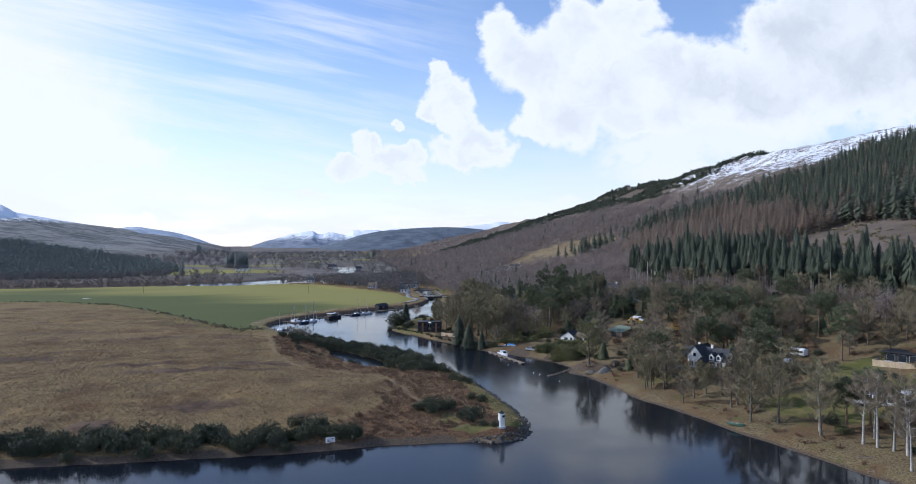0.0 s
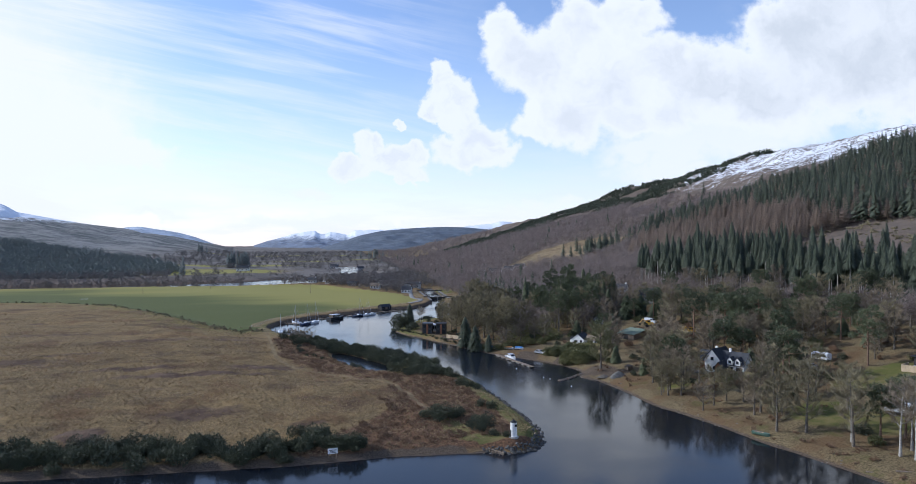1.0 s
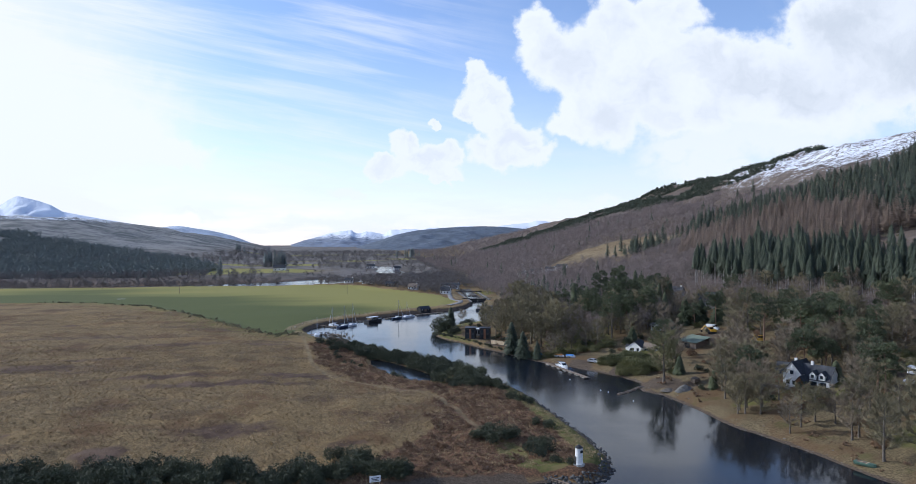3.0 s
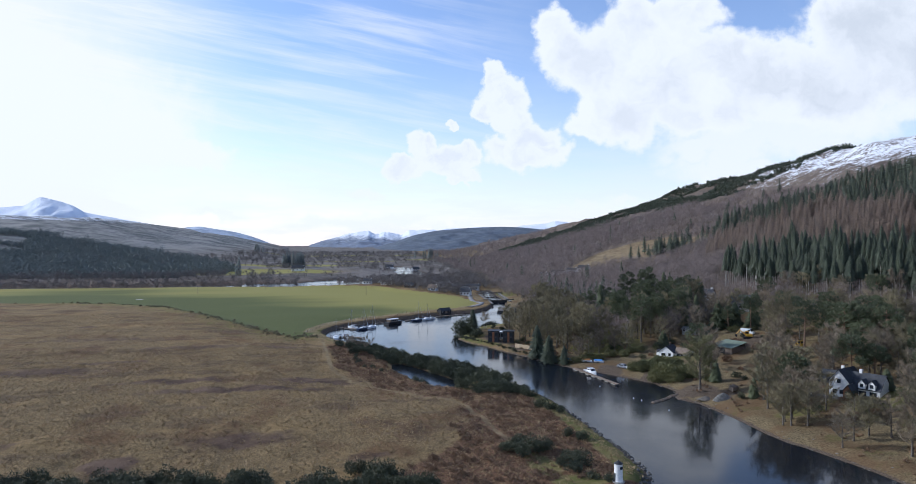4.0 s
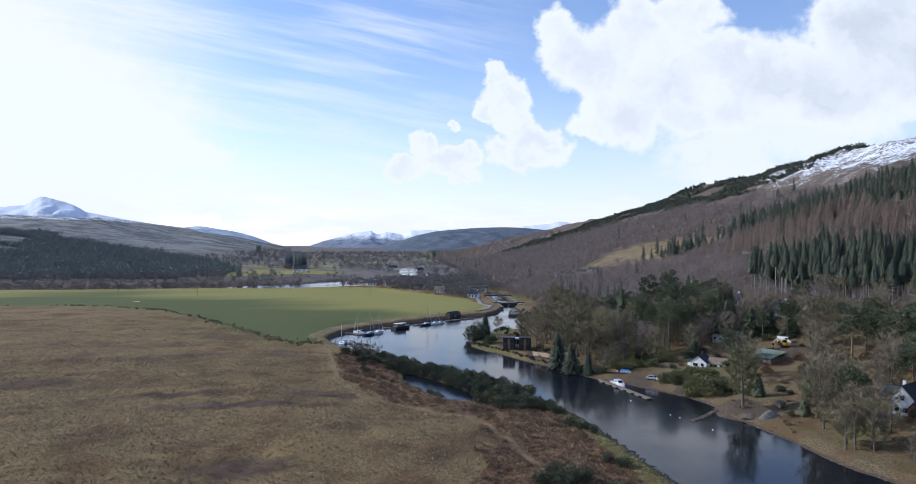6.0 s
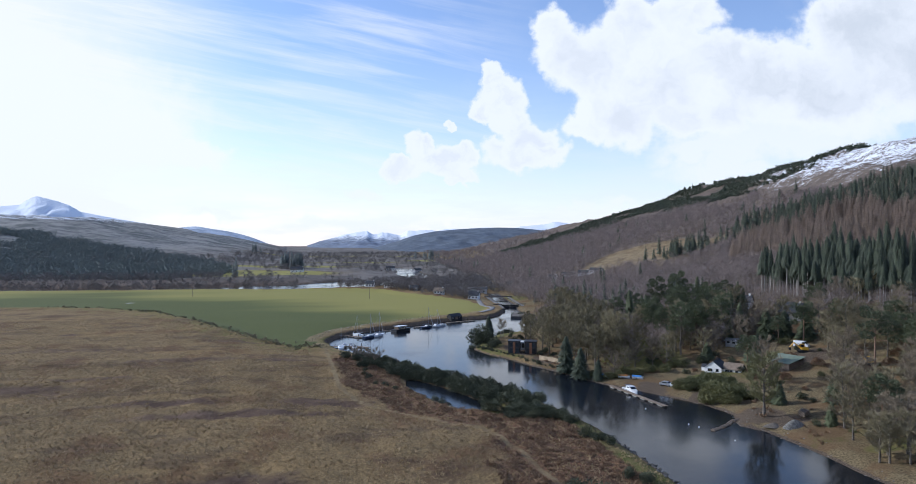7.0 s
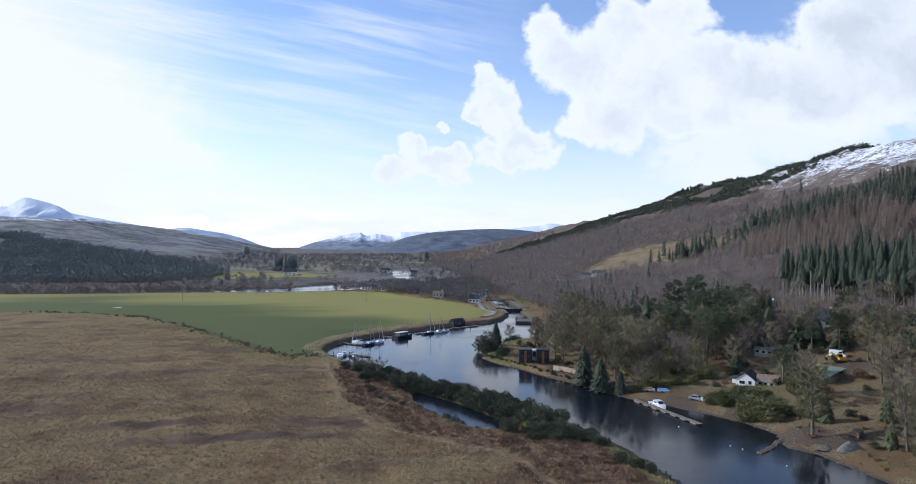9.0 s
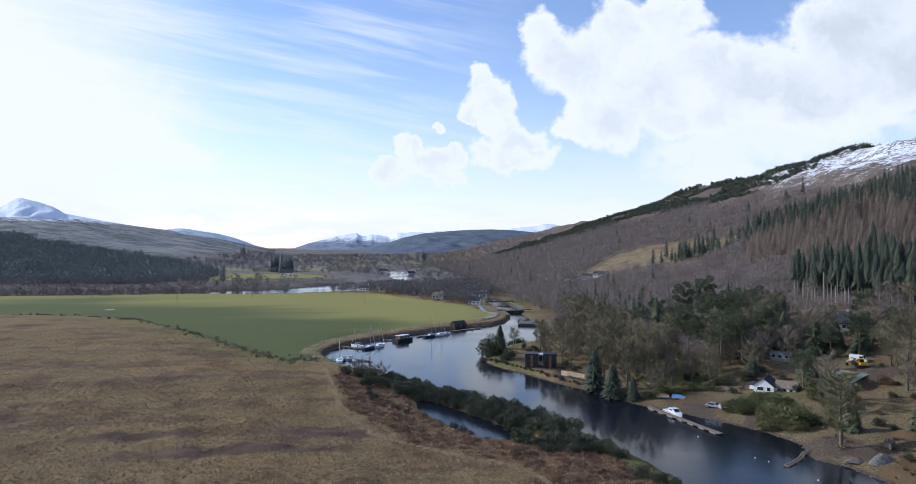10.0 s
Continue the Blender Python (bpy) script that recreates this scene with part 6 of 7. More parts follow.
def boulder(seed):
    r = random.Random(seed)
    bm = bmesh.new()
    bmesh.ops.create_icosphere(bm, subdivisions=1, radius=0.5)
    for v in bm.verts:
        v.co *= r.uniform(0.72, 1.15)
        v.co.z *= 0.72
    return bm_mesh("stone", bm, ROCK)


def revetment():
    h = empty("rock_revetment", Matrix.Translation((76, 160, 0)), "rough grey boulder facing round the grassy point", "rock bank")
    forms = [boulder(i) for i in range(8)]
    r = random.Random(3)
    line = [(64, 157.6), (70, 154.8), (76, 156.2), (80, 161.2), (83, 170), (85, 187), (86.2, 211), (86.5, 226)]
    total = 0
    while total < 300:
        t = r.uniform(0, 1) ** 1.2 * (len(line) - 1.001)
        i = int(t)
        a, b = Vector(line[i]), Vector(line[i + 1])
        p = a + (b - a) * (t - i)
        n = Vector((-(b - a).y, (b - a).x)).normalized()
        p = p + n * r.uniform(-0.6, 2.0 if i < 4 else 1.0)
        s = r.uniform(0.4, 1.0)
        o = new("stone", forms[r.randrange(8)])
        o.parent = h
        o.matrix_world = Matrix.Translation((p.x, p.y, level(p.x, p.y) + 0.1 * s)) @ Euler((r.uniform(-0.4, 0.4), r.uniform(-0.4, 0.4), r.uniform(0, 6.28))).to_matrix().to_4x4() @ Matrix.Diagonal((s * 1.2, s, s, 1))
        total += 1


def slip():
    h = empty("timber_groyne", Matrix.Translation((66.2, 156.2, 0)) @ Matrix.Rotation(radians(-62), 4, "Z"), "weathered grey timber groyne at the water's edge", "groyne")
    for i in range(6):
        part("post", tubed((i * 0.9 - 2, 0, -1), (i * 0.9 - 2, 0, 0.9 - i * 0.08), 0.11, 0.1, 7), TIMBER, h)
    for z in (0.25, 0.6):
        part("plank", boxed((-2.3, 0.1, z), (2.8, 0.18, z + 0.24), 0.01), TIMBER, h)


def signboard():
    h = empty("signboard", at(32.8, 161.9, 6), "white notice board on two posts by the shore", "sign")
    for x in (-0.85, 0.85):
        part("post", boxed((x - 0.06, 0.0, -0.6), (x + 0.06, 0.12, 2.1)), TIMBER, h)
    b = part("board", boxed((-1.05, -0.05, 0.95), (1.05, 0.0, 2.1), 0.01), GELCOAT, h)
    for z, w in ((1.72, 0.75), (1.45, 0.62), (1.2, 0.7)):
        part("text_bar", boxed((-w, -0.066, z - 0.05), (w, -0.052, z + 0.05)), DARKMETAL, b)


lighthouse()
revetment()
slip()
signboard()


# ---- boats and jetties ----
def hull(bm, long, beam, free, draft=0.35, stern=0.8):
    """A boat's shell, bow towards +x, waterline at z = 0."""
    rings = []
    for t, w, up in ((-0.5, stern, 0.0), (-0.3, 0.95, 0.0), (0.0, 1.0, 0.02), (0.25, 0.82, 0.1), (0.42, 0.42, 0.2), (0.5, 0.04, 0.3)):
        b = beam / 2 * w
        x = t * long
        rings.append([(x, -b, free * (1 + up)), (x, -b * 0.92, 0.1), (x, -b * 0.5, -draft), (x, b * 0.5, -draft), (x, b * 0.92, 0.1), (x, b, free * (1 + up))])
    return loft(bm, rings)


def motor_boat(x, y, turn, long=6.5, label="white motor cruiser moored at a jetty", group="moored motor boats"):
    h = empty("motor_boat", Matrix.Translation((x, y, 0.02)) @ Matrix.Rotation(radians(turn), 4, "Z") @ Matrix.Scale(0.78 if "marina" in label else 1.0, 4), label, "boat", group)
    part("hull", hull(bmesh.new(), long, 2.4, 0.85), GELCOAT, h)
    part("stripe", boxed((-long * 0.45, -1.19, 0.55), (long * 0.1, 1.19, 0.66)), NAVY, h, "navy stripe")
    bm = bmesh.new()
    prism(bm, [(-1.2, 0.85), (1.9, 0.9), (0.7, 1.75), (-0.9, 1.85)], -0.95, 0.95)
    part("cabin", bm, GELCOAT, h)
    bm = bmesh.new()
    prism(bm, [(0.75, 1.62), (1.62, 1.08), (1.68, 1.12), (0.81, 1.68)], -0.8, 0.8)
    part("windscreen", bm, GLASS, h, "dark raked windscreen")
    for s in (-1, 1):
        part("side_window", boxed((-0.7, s * 0.955 - 0.008, 1.2), (0.6, s * 0.955 + 0.008, 1.55)), GLASS, h)
    part("canopy", boxed((-2.2, -0.9, 1.75), (-0.9, 0.9, 1.86), 0.04), NAVY, h, "dark blue canopy")
    part("outboard", boxed((-long / 2 - 0.4, -0.2, -0.1), (-long / 2 - 0.02, 0.2, 1.0), 0.06), DARKMETAL, h)
    part("pulpit", tubed((long * 0.25, -0.75, 1.0), (long * 0.47, 0, 1.35), 0.03), METAL, h)
    return h


def sail_boat(x, y, turn, long=8.0, mast=10.5, mat=None, label="white sailing yacht with bare mast at a pontoon"):
    h = empty("sailing_yacht", Matrix.Translation((x, y, 0.02)) @ Matrix.Rotation(radians(turn), 4, "Z"), label, "boat", "moored yachts")
    part("hull", hull(bmesh.new(), long, 2.6, 0.9, 0.4, 0.65), mat or GELCOAT, h)
    bm = bmesh.new()
    prism(bm, [(-1.2, 0.9), (2.0, 0.95), (1.5, 1.35), (-1.1, 1.45)], -0.75, 0.75)
    part("coachroof", bm, GELCOAT, h)
    for s in (-1, 1):
        part("side_window", boxed((-0.7, s * 0.757 - 0.006, 1.08), (1.0, s * 0.757 + 0.006, 1.25)), GLASS, h)
    part("mast", tubed((0.7, 0, 0.9), (0.7, 0, mast), 0.09, 0.06), METAL, h)
    b = part("boom", tubed((0.6, 0, 1.9), (-3.0, 0, 2.0), 0.06), METAL, h)
    part("furled_sail", tubed((0.4, 0, 2.06), (-2.9, 0, 2.14), 0.16, 0.1), NAVY, b, "blue sail cover")
    part("furled_jib", tubed((long * 0.46, 0, 1.3), (0.8, 0, mast * 0.93), 0.06, 0.04), SAIL, h)
    part("spreader", tubed((0.7, -0.8, mast * 0.6), (0.7, 0.8, mast * 0.6), 0.035), METAL, h)
    part("backstay", tubed((-long * 0.48, 0, 0.95), (0.65, 0, mast), 0.018, 0.018, 4), METAL, h)
    return h


def pontoon(x0, y0, x1, y1, wide=1.4, label="weathered floating timber pontoon", piles=2, group="pontoons"):
    dx, dy = x1 - x0, y1 - y0
    long = math.hypot(dx, dy)
    h = empty("pontoon", Matrix.Translation((x0, y0, 0)) @ Matrix.Rotation(math.atan2(dy, dx), 4, "Z"), label, "pontoon", group)
    n = max(3, int(long / 0.9))
    me = bm_mesh("plank", boxed((0.02, -wide / 2, 0.42), (long / n - 0.03, wide / 2, 0.5)), PALEWOOD if "pale" in label else TIMBER)
    for i in range(n):
        o = new("plank", me)
        o.parent = h
        o.location = (i * long / n, 0, 0)
    k = max(2, int(long / 4))
    for i in range(k):
        part("float", boxed((i * long / k + 0.5, -wide / 2 + 0.1, -0.2), ((i + 0.55) * long / k + 0.5, wide / 2 - 0.1, 0.34), 0.05), CONCRETE, h)
    for s in (-1, 1):
        part("beam", boxed((0, s * wide / 2 - 0.06, 0.3), (long, s * wide / 2 + 0.06, 0.44)), TIMBER, h)
    for i in range(piles):
        x = (i + 0.5) * long / piles
        part("pile", tubed((x, wide / 2 + 0.16, -1.8), (x, wide / 2 + 0.16, 1.7), 0.14, 0.14, 8), DARKWOOD, h)
    return h


pontoon(111.4, 276.2, 114.2, 247.0, 1.3, "long weathered timber jetty on floats", 0)
motor_boat(114.2, 268.0, -84, 7.0)
pontoon(28.5, 377.6, 41, 376.2)
pontoon(41, 376.2, 46, 371.2)
motor_boat(36, 379.2, 95, 6.0, "white motor cruiser at the marina pontoon")
motor_boat(38.8, 379.0, 95, 6.0, "white motor cruiser at the marina pontoon")
motor_boat(39.6, 372.8, 85, 6.5, "white motor cruiser at the marina pontoon")
sail_boat(34, 374, 85, 7.0, 9.0)
pontoon(37, 413, 46, 404)
pontoon(46, 404, 53, 411)
sail_boat(49.3, 404.6, 45, 8.5, 11.0, NAVY, "navy sailing yacht with bare mast at a pontoon")
sail_boat(54, 409.0, 45, 8.0, 12.0)
sail_boat(44.5, 410.5, 130, 7.0, 10.0)
pontoon(58, 427, 66, 428, 1.6)
pontoon(76, 436, 92, 447, 1.6)
sail_boat(83, 436.2, 35, 9.0, 11.0, NAVY, "navy sailing yacht with bare mast at a pontoon")
sail_boat(88.5, 439.5, 35, 8.0, 9.5)
motor_boat(92.5, 443.2, 35, 7.5, "white motor cruiser at the marina pontoon")
pontoon(97, 452.5, 116, 462.5, 1.8)


def barge():
    h = empty("barge", Matrix.Translation((68, 425.5, 0)) @ Matrix.Rotation(radians(38), 4, "Z"), "dark broad barge moored against the bank", "boat")
    part("hull", hull(bmesh.new(), 12, 4.4, 1.3, 0.5, 0.9), DARKMETAL, h)
    part("deckhouse", boxed((-4.2, -1.5, 1.2), (1.8, 1.5, 2.7), 0.08), TIMBER, h)
    part("roof", boxed((-4.5, -1.7, 2.7), (2.1, 1.7, 2.85), 0.03), SAIL, h)
    for i in range(4):
        window(h, -3.4 + i * 1.5, 1.7, 0.8, 0.6, -1.5, WHITE)
    part("mast", tubed((2.8, 0, 1.3), (2.8, 0, 5.0), 0.08), TIMBER, h)


def boat_shed():
    h = empty("boat_shed", at(104.5, 466.5, 33) @ Matrix.Scale(0.72, 4), "long black tarred boat shed on the canal bank", "shed")
    gabled(h, -6, 6, -2.5, 2.5, 2.4, 4.4, "x", DARKWOOD, DARKMETAL, 0.3)
    part("door", boxed((-1.4, -2.58, 0), (1.4, -2.51, 2.2)), TIMBER, h, "grey plank doors")
    for i in range(2):
        window(h, -4 + i * 8, 1.0, 1.0, 0.8, -2.5, WHITE)


barge()
boat_shed()


def log(x0, y0, x1, y1, r0, name="log", label="grey floating log of a timber boom", group="boom logs", z=0.1):
    h = tagged(new(name, bm_mesh(name, tubed((0, 0, 0), (math.hypot(x1 - x0, y1 - y0), 0, 0), r0, r0 * 0.8, 9), TIMBER)), label, "log", group)
    h.matrix_world = Matrix.Translation((x0, y0, z)) @ Matrix.Rotation(math.atan2(y1 - y0, x1 - x0), 4, "Z") @ Matrix.Rotation(0.0, 4, "X")
    return h


for a, b in (((112.9, 223.2), (116.4, 224.9)), ((116.7, 225.2), (119.8, 227.2)), ((120.0, 227.4), (122.6, 229.8)), ((122.8, 229.9), (125.8, 231.2))):
    log(*a, *b, 0.34)
    log(a[0] + 0.3, a[1] - 0.55, b[0], b[1] - 0.6, 0.26)
for i in range(12):
    log(136.5 + (i % 4) * 0.15, 220.5 + (i % 4) * 0.7, 139.5, 222.3 + (i % 4) * 0.7, 0.24, "cut_log", "orange-brown freshly cut log in a heap", "heap of cut logs", level(138, 222) + 0.25 + (i // 4) * 0.4)
for x0, y0, x1, y1 in ((130.5, 122, 133.2, 119), (133.5, 118, 136, 116.5), (131, 113, 133.5, 110.8)):
    log(x0, y0, x1, y1, 0.2, "driftwood", "bleached driftwood log on the shore", "driftwood logs", level(x0, y0) + 0.15)


def heap(name, x, y, rx, ry, tall, mat, label, seed):
    r = np.random.RandomState(seed)
    v, f = [], []
    n, k = 9, 18
    for j in range(n):
        q = j / (n - 1)
        for i in range(k):
            a = 6.283 * i / k
            w = 1 + 0.12 * math.sin(a * 3 + seed) + r.uniform(-0.05, 0.05)
            v.append((math.cos(a) * rx * (1 - q) * w, math.sin(a) * ry * (1 - q) * w, tall * math.sin(q * 1.57) * (1 + r.uniform(-0.06, 0.06)) - 0.25 * (1 - q)))
    for j in range(n - 1):
        for i in range(k):
            f.append((j * k + i, j * k + (i + 1) % k, (j + 1) * k + (i + 1) % k, (j + 1) * k + i))
    o = tagged(new(name, raw_mesh(name, v, f, [mat])), label, "heap")
    o.matrix_world = Matrix.Translation((x, y, level(x, y)))


heap("gravel_mound", 131.4, 217.2, 3.2, 2.3, 1.7, MASONRY, "grey heap of gravel on the beach", 4)
heap("spoil_mound", 128, 220.5, 2.4, 1.6, 0.7, BARK, "low brown heap of spoil on the beach", 6)
heap("spoil_mound", 190, 206, 6, 4, 2.0, BARK, "dark brown heap of dug earth", 7)


def row_boat(x, y, turn, mat, label):
    h = empty("rowing_boat", at(x, y, turn, 0.3), label, "boat")
    part("hull", hull(bmesh.new(), 4.2, 1.5, 0.45, 0.25, 0.7), mat, h)
    part("cockpit", boxed((-1.6, -0.5, 0.40), (1.1, 0.5, 0.47), 0.02), TIMBER, h)
    for i in (-0.8, 0.3):
        part("thwart", boxed((i, -0.62, 0.44), (i + 0.25, 0.62, 0.5)), PALEWOOD, h)


row_boat(128.6, 148.6, -70, GREENBOAT, "green rowing boat drawn up on the shore")


# ---- vehicles ----
def car(x, y, turn, paint, label, van=False, group="parked vehicles"):
    h = empty("van" if van else "car", at(x, y, turn, 0.02), label, "van" if van else "car", group)
    bm = bmesh.new()
    side = [(-2.4, 0.35), (2.4, 0.35), (2.45, 1.05), (1.7, 1.2), (1.2, 2.2), (-2.4, 2.25)] if van else [(-2.05, 0.35), (2.05, 0.35), (2.1, 0.75), (1.2, 0.92), (0.55, 1.42), (-1.1, 1.45), (-1.75, 0.98), (-2.1, 0.9)]
    prism(bm, side, -0.85, 0.85)
    bmesh.ops.bevel(bm, geom=bm.edges[:], offset=0.06, segments=2, affect="EDGES")
    part("body", bm, paint, h)
    for s in (-1, 1):
        lo, hi = ((0.4, s * 0.86 - 0.01, 1.35), (1.35, s * 0.86 + 0.01, 1.95)) if van else ((-1.1, s * 0.86 - 0.01, 0.98), (0.6, s * 0.86 + 0.01, 1.33))
        part("side_window", boxed(lo, hi), GLASS, h)
        for x0 in (-1.35, 1.35):
            w = part("wheel", tubed((x0, s * 0.7, 0.33), (x0, s * 0.9, 0.33), 0.33, 0.33, 14), RUBBER, h)
            part("rim", tubed((x0, s * 0.9, 0.33), (x0, s * 0.915, 0.33), 0.19, 0.19, 10), METAL, w)
    bm = bmesh.new()
    prism(bm, [(1.22, 2.1), (1.62, 1.28), (1.66, 1.3), (1.26, 2.12)] if van else [(0.6, 1.38), (1.12, 0.98), (1.15, 1.0), (0.63, 1.4)], -0.72, 0.72)
    part("windscreen", bm, GLASS, h)
    for s in (-1, 1):
        part("headlight", boxed((2.08 if not van else 2.42, s * 0.62 - 0.15, 0.62), (2.13 if not van else 2.47, s * 0.62 + 0.15, 0.76)), SILVER, h)
    return h


car(173.5, 180.6, 20, SILVER, "silver car parked below the static caravan")
car(125.5, 266.8, -60, SILVER, "silver car parked on the beach track")
car(178.5, 273, -60, GELCOAT, "white van parked on the yard", True)
car(146, 478, 70, GELCOAT, "white car on the stone pier")
car(149, 474, 60, SILVER, "silver car on the stone pier")
car(171, 640, 60, SILVER, "silver car by the lock")


def covered_boat(x, y, turn, mat, label):
    h = empty("covered_boat", at(x, y, turn, 0.4) @ Matrix.Scale(0.75, 4), label, "boat", "boats stored ashore")
    part("hull", hull(bmesh.new(), 4.8, 1.8, 0.55, 0.3), GELCOAT, h)
    bm = bmesh.new()
    prism(bm, [(-0.95, 0.5), (0.95, 0.5), (0.35, 1.1), (-0.35, 1.1)], -2.3, 1.5)
    bmesh.ops.transform(bm, matrix=Matrix.Rotation(radians(-90), 4, "Z"), verts=bm.verts)
    part("tarpaulin", bm, mat, h)
    t = part("trailer", boxed((-2.2, -0.6, -0.42), (2.9, 0.6, -0.32)), METAL, h)
    for s in (-1, 1):
        part("wheel", tubed((-0.4, s * 0.7, -0.28), (-0.4, s * 0.88, -0.28), 0.27, 0.27, 12), RUBBER, t)


covered_boat(121.8, 278.2, -40, BLUE, "boat under a bright blue tarpaulin on a trailer")
covered_boat(118.4, 281.0, -30, ORANGE, "boat under an orange-brown cover on a trailer")
covered_boat(113.2, 285.2, -60, BLUE, "small boat under a blue tarpaulin among shore scrub")
covered_boat(127.0, 263.5, -55, SAIL, "boat under a grey cover on a trailer")


def digger(x, y, turn):
    h = empty("digger", at(x, y, turn), "yellow tracked excavator parked on bare earth", "excavator")
    for s in (-1, 1):
        bm = bmesh.new()
        prism(bm, [(-1.5, 0.15), (-1.2, 0), (1.2, 0), (1.5, 0.15), (1.6, 0.45), (1.35, 0.75), (-1.35, 0.75), (-1.6, 0.45)], s * 0.9 - 0.25, s * 0.9 + 0.25)
        part("track", bm, RUBBER, h, "black rubber track")
    part("chassis", boxed((-1.0, -0.7, 0.5), (1.0, 0.7, 0.9)), DARKMETAL, h)
    b = part("body", boxed((-1.6, -1.1, 0.9), (0.6, 1.1, 1.8), 0.12), YELLOW, h)
    c = part("cab", boxed((-0.4, 0.05, 1.75), (1.0, 1.05, 2.85), 0.08), YELLOW, h)
    part("cab_window", boxed((0.98, 0.15, 1.95), (1.02, 0.95, 2.7)), GLASS, c)
    part("cab_window", boxed((-0.25, 1.04, 1.95), (0.85, 1.07, 2.7)), GLASS, c)
    bm = tube(bmesh.new(), (0.6, -0.35, 1.4), (2.6, -0.35, 3.1), 0.2, 0.16, 4)
    part("boom", bm, YELLOW, h)
    part("stick", tubed((2.6, -0.35, 3.1), (3.9, -0.35, 1.5), 0.15, 0.1, 4), YELLOW, h)
    bm = bmesh.new()
    prism(bm, [(3.6, 1.5), (4.1, 1.5), (4.2, 0.9), (3.8, 0.5), (3.4, 0.8)], -0.75, 0.05)
    part("bucket", bm, DARKMETAL, h)
    part("ram", tubed((1.0, -0.35, 1.3), (2.2, -0.35, 2.5), 0.06), METAL, h)


digger(175.2, 268.4, 150)
digger(178.6, 245.6, 200)

# ---- canal works ----
def lock():
    h = empty("lock_gate", Matrix.Translation((159.5, 536, 0)) @ Matrix.Rotation(radians(-5), 4, "Z"), "dark timber lock gates with balance beams and walkway", "lock gate")
    for s in (-1, 1):
        part("gate_leaf", boxed((s * 0.1, -0.25, -1.5), (s * 6.2, 0.25, 1.9), 0.03), DARKWOOD, h)
        part("balance_beam", boxed((s * 5.5, -0.3, 2.0), (s * 11.5, 0.3, 2.5), 0.05), DARKWOOD, h)
        for i in range(4):
            part("handrail_post", tubed((s * (0.4 + i * 1.7), -0.4, 1.9), (s * (0.4 + i * 1.7), -0.4, 3.0), 0.035), METAL, h)
        part("handrail", tubed((s * 0.2, -0.4, 3.0), (s * 6.0, -0.4, 3.0), 0.03), METAL, h)
    part("walkway", boxed((-6.2, -0.55, 1.9), (6.2, -0.2, 1.98)), TIMBER, h)
    for x0, y0, x1, y1, w in ((148.0, 512, 152.8, 540, 1.6), (166.5, 528, 178.5, 600, 1.6), (153.5, 548, 161.5, 600, 1.6)):
        q = empty("quay_wall", Matrix.Translation((x0, y0, 0)) @ Matrix.Rotation(math.atan2(y1 - y0, x1 - x0), 4, "Z"), "dark masonry quay wall of the canal", "quay", "canal quays")
        n = max(3, int(math.hypot(x1 - x0, y1 - y0) / 3))
        l = math.hypot(x1 - x0, y1 - y0)
        part("core", boxed((0, -w / 2, -2), (l, w / 2, 1.55)), ROCK, q)
        for i in range(n):
            part("coping_stone", boxed((i * l / n + 0.02, -w / 2 - 0.1, 1.55), ((i + 1) * l / n - 0.02, w / 2 + 0.1, 1.85), 0.03), MASONRY, q)
    p = empty("stone_pier", Matrix.Translation((148.5, 478, 0)) @ Matrix.Rotation(radians(68), 4, "Z") @ Matrix.Diagonal((0.85, 0.75, 1, 1)), "dark stone pier at the canal mouth", "pier")
    bm = bmesh.new()
    rings = []
    for z, k in ((-2, 1.06), (1.25, 1.0)):
        rings.append([(-14 * k, -7 * k, z), (13 * k, -7 * k, z), (17 * k, -2 * k, z), (17 * k, 3 * k, z), (13 * k, 7 * k, z), (-14 * k, 7 * k, z)])
    part("core", loft(bm, rings), ROCK, p)
    part("deck", boxed((-13.6, -6.6, 1.25), (13, 6.6, 1.36), 0.03), BARK, p)
    for i in range(5):
        part("bollard", tubed((-12 + i * 6, -6.2, 1.36), (-12 + i * 6, -6.2, 1.95), 0.16, 0.2), DARKMETAL, p)
    b = empty("swing_bridge", Matrix.Translation((171, 604, 0)) @ Matrix.Rotation(radians(-8), 4, "Z"), "dark steel swing bridge over the canal", "bridge")
    for y in (-2.2, 2.2):
        part("girder", boxed((-11, y - 0.15, 1.7), (11, y + 0.15, 2.3), 0.02), DARKMETAL, b)
        for i in range(13):
            part("railing_post", tubed((-11 + i * 1.83, y, 2.3), (-11 + i * 1.83, y, 3.2), 0.04), DARKMETAL, b)
        part("handrail", tubed((-11, y, 3.2), (11, y, 3.2), 0.035), DARKMETAL, b)
    part("deck", boxed((-11, -2.1, 1.9), (11, 2.1, 2.1)), TIMBER, b)


lock()


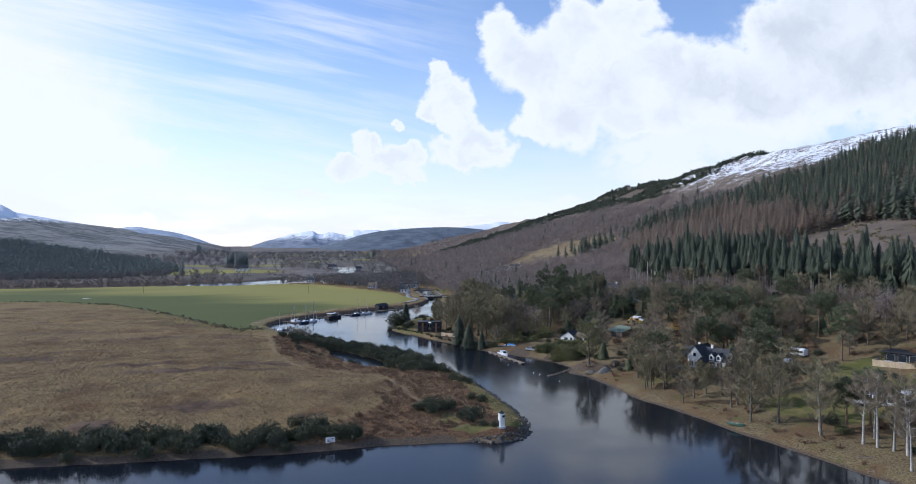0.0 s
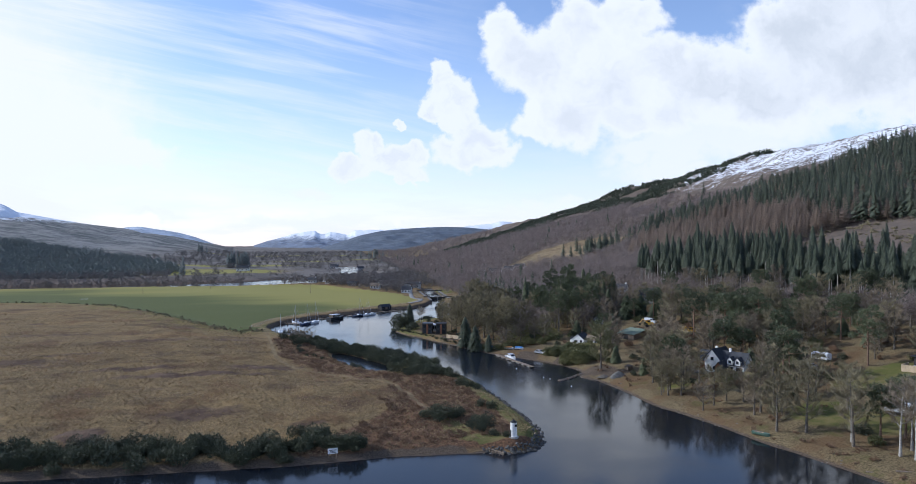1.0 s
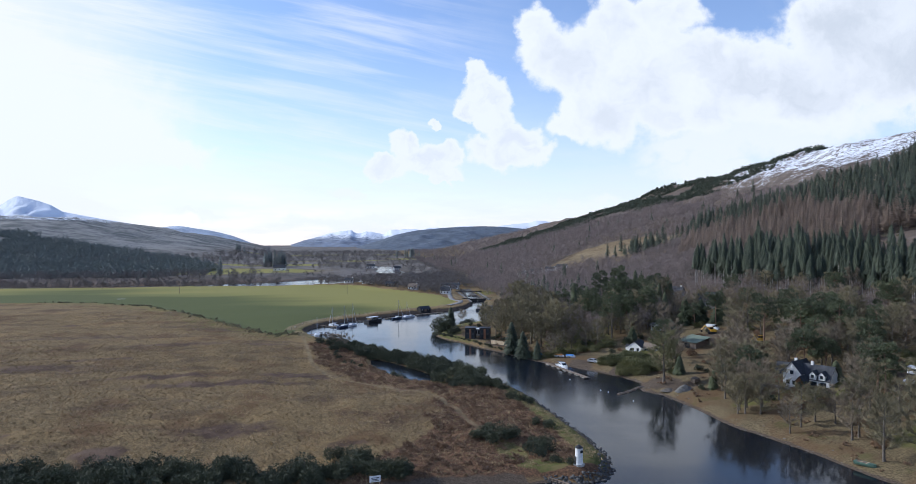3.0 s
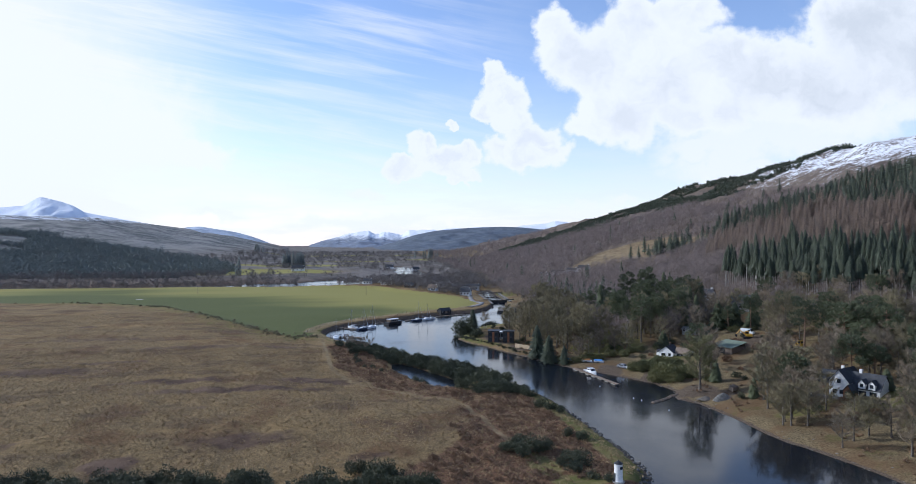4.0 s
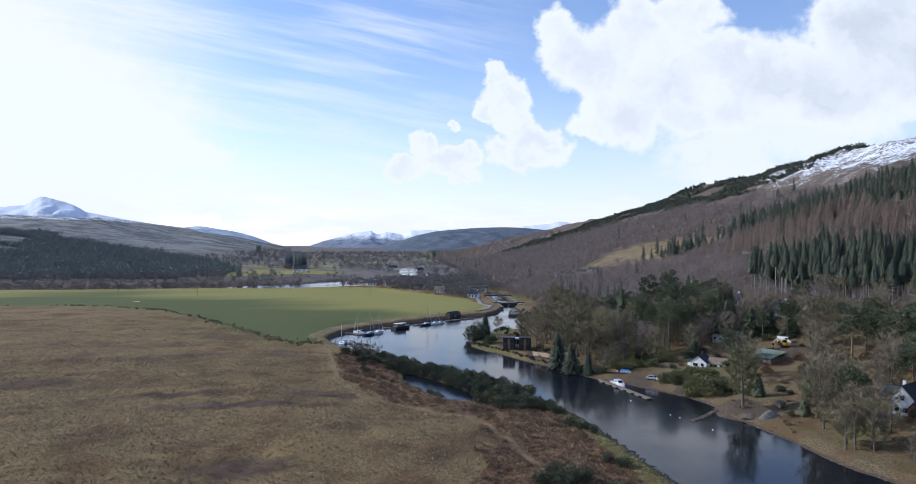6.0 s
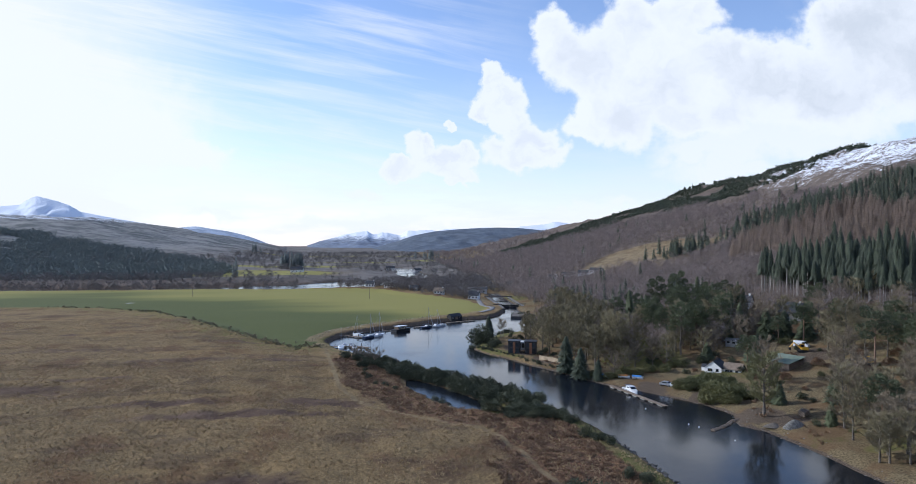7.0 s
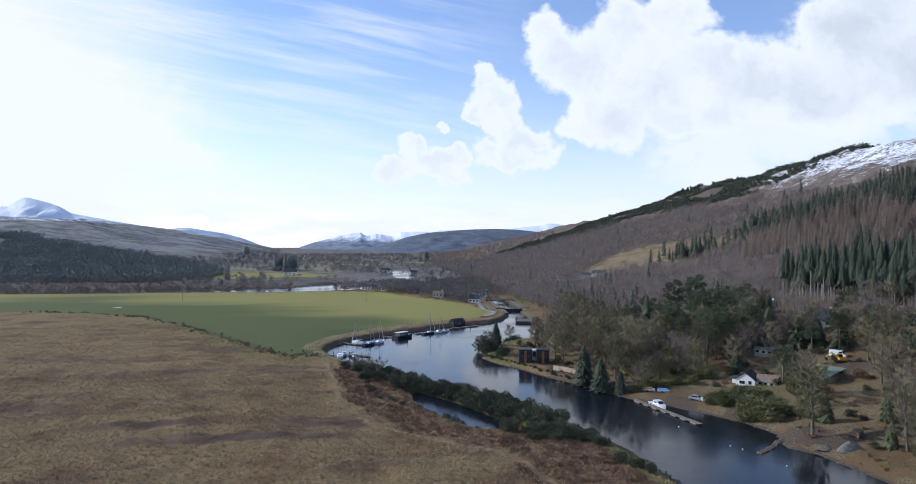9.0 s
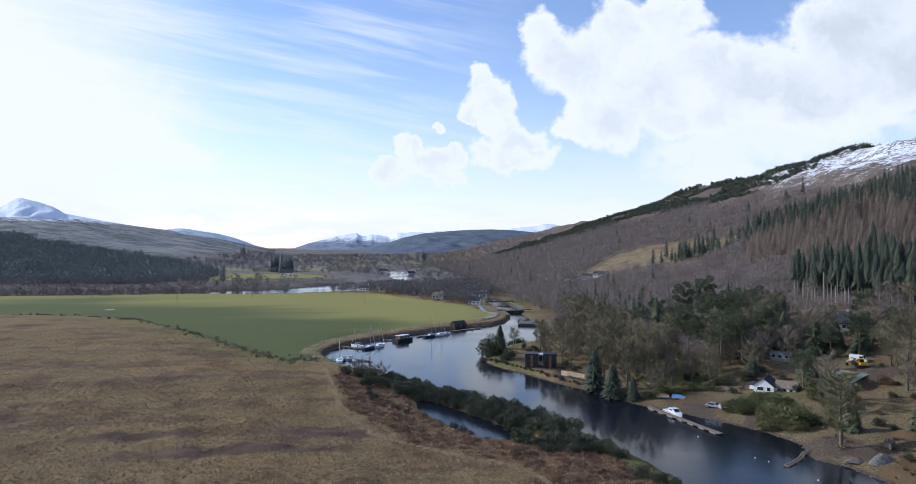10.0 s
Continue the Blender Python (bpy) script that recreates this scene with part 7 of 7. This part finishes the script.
def roads():
    """The lockside road as a strip that follows the bank."""
    line = [(126, 490), (136, 503), (142, 518), (140, 535), (143, 552), (150, 585), (156, 625)]
    p = np.array(line, float)
    s = np.linspace(0, len(p) - 1, 60)
    c = np.stack([np.interp(s, np.arange(len(p)), p[:, k]) for k in (0, 1)], 1)
    d = np.gradient(c, axis=0)
    n = np.stack([-d[:, 1], d[:, 0]], 1) / np.linalg.norm(d, axis=1, keepdims=True)
    rows = []
    for k, dz in ((-1.75, -0.4), (-1.7, 0.09), (-0.6, 0.12), (0.6, 0.12), (1.7, 0.09), (1.75, -0.4)):
        q = c + n * k
        rows.append(np.stack([q[:, 0], q[:, 1], lie(c[:, 0], c[:, 1]) + dz + 0.15], 1))
    v = np.concatenate(rows)
    i = (np.arange(5)[:, None] * 60 + np.arange(59)).ravel()
    tagged(new("road", raw_mesh("road", v, np.stack([i, i + 60, i + 61, i + 1], 1), [TARMAC])), "pale narrow tarmac road beside the lock", "road", kind="structure")


roads()


def fence():
    h = empty("fence", Matrix.Translation((26, 392, level(26, 392))), "thin post and wire fence along the canal bank", "fence")
    line = [(20, 380), (25, 392), (29, 408), (38, 424), (52, 438), (70, 452), (88, 466), (100, 475)]
    last = None
    for (ax, ay), (bx, by) in zip(line, line[1:]):
        k = int(math.hypot(bx - ax, by - ay) / 3)
        for i in range(k):
            x, y = ax + (bx - ax) * i / k, ay + (by - ay) * i / k
            z = level(x, y)
            o = part("post", boxed((x - 0.07, y - 0.07, z - 0.3), (x + 0.07, y + 0.07, z + 1.2)), TIMBER, None)
            o.parent = h
            o.matrix_parent_inverse = h.matrix_world.inverted()
            if last:
                for dz in (0.6, 1.1):
                    w = part("wire", tubed((last[0], last[1], last[2] + dz), (x, y, z + dz), 0.015, 0.015, 3), METAL, None)
                    w.parent = h
                    w.matrix_parent_inverse = h.matrix_world.inverted()
            last = (x, y, z)


fence()


def poles():
    for x, y in ((-60, 640), (70, 600), (-10, 690), (-130, 700)):
        h = empty("power_pole", at(x, y, 10, -0.5), "thin grey wooden power pole in the pasture", "pole", "power poles")
        part("pole", tubed((0, 0, 0), (0, 0, 9), 0.16, 0.11), TIMBER, h)
        part("crossarm", boxed((-0.9, -0.06, 8.3), (0.9, 0.06, 8.45)), TIMBER, h)
        for dx in (-0.75, 0, 0.75):
            part("insulator", tubed((dx, 0, 8.45), (dx, 0, 8.65), 0.05), GELCOAT, h)


poles()


def marker():
    h = empty("channel_marker", Matrix.Translation((88.5, 364, 0)), "dark channel post on a small rocky islet", "marker")
    part("post", tubed((0, 0, -1), (0, 0, 4.2), 0.12, 0.1), DARKWOOD, h)
    part("topmark", boxed((-0.35, -0.05, 3.6), (0.35, 0.05, 4.3), 0.02), DARKMETAL, h)


marker()
for i, (x, y) in enumerate([(111.5, 226.5), (110.5, 229.5), (108, 247), (113, 214)]):
    bm = bmesh.new()
    bmesh.ops.create_uvsphere(bm, u_segments=12, v_segments=8, radius=0.17)
    o = tagged(new("mooring_buoy", bm_mesh("mooring_buoy", bm, GELCOAT, True)), "small white mooring buoy afloat", "buoy", "mooring buoys")
    o.location = (x, y, 0.1)


def puddle(x, y, rx, ry):
    """Standing water in a dip of the pasture."""
    bm = bmesh.new()
    rim = [bm.verts.new((math.cos(a * 0.3927) * rx * (1 + 0.12 * math.sin(a * 2.1)), math.sin(a * 0.3927) * ry * (1 + 0.1 * math.cos(a * 1.7)), 0.0)) for a in range(16)]
    bm.faces.new(rim)
    o = tagged(new("puddle", bm_mesh("puddle", bm, WATER)), "shallow pool of rainwater lying on the pasture", "water", kind="structure")
    o.location = (x, y, max(level(x + dx, y + dy) for dx in (-rx, 0, rx) for dy in (-ry, 0, ry)) + 0.03)


puddle(-94, 592, 2.8, 2.4)
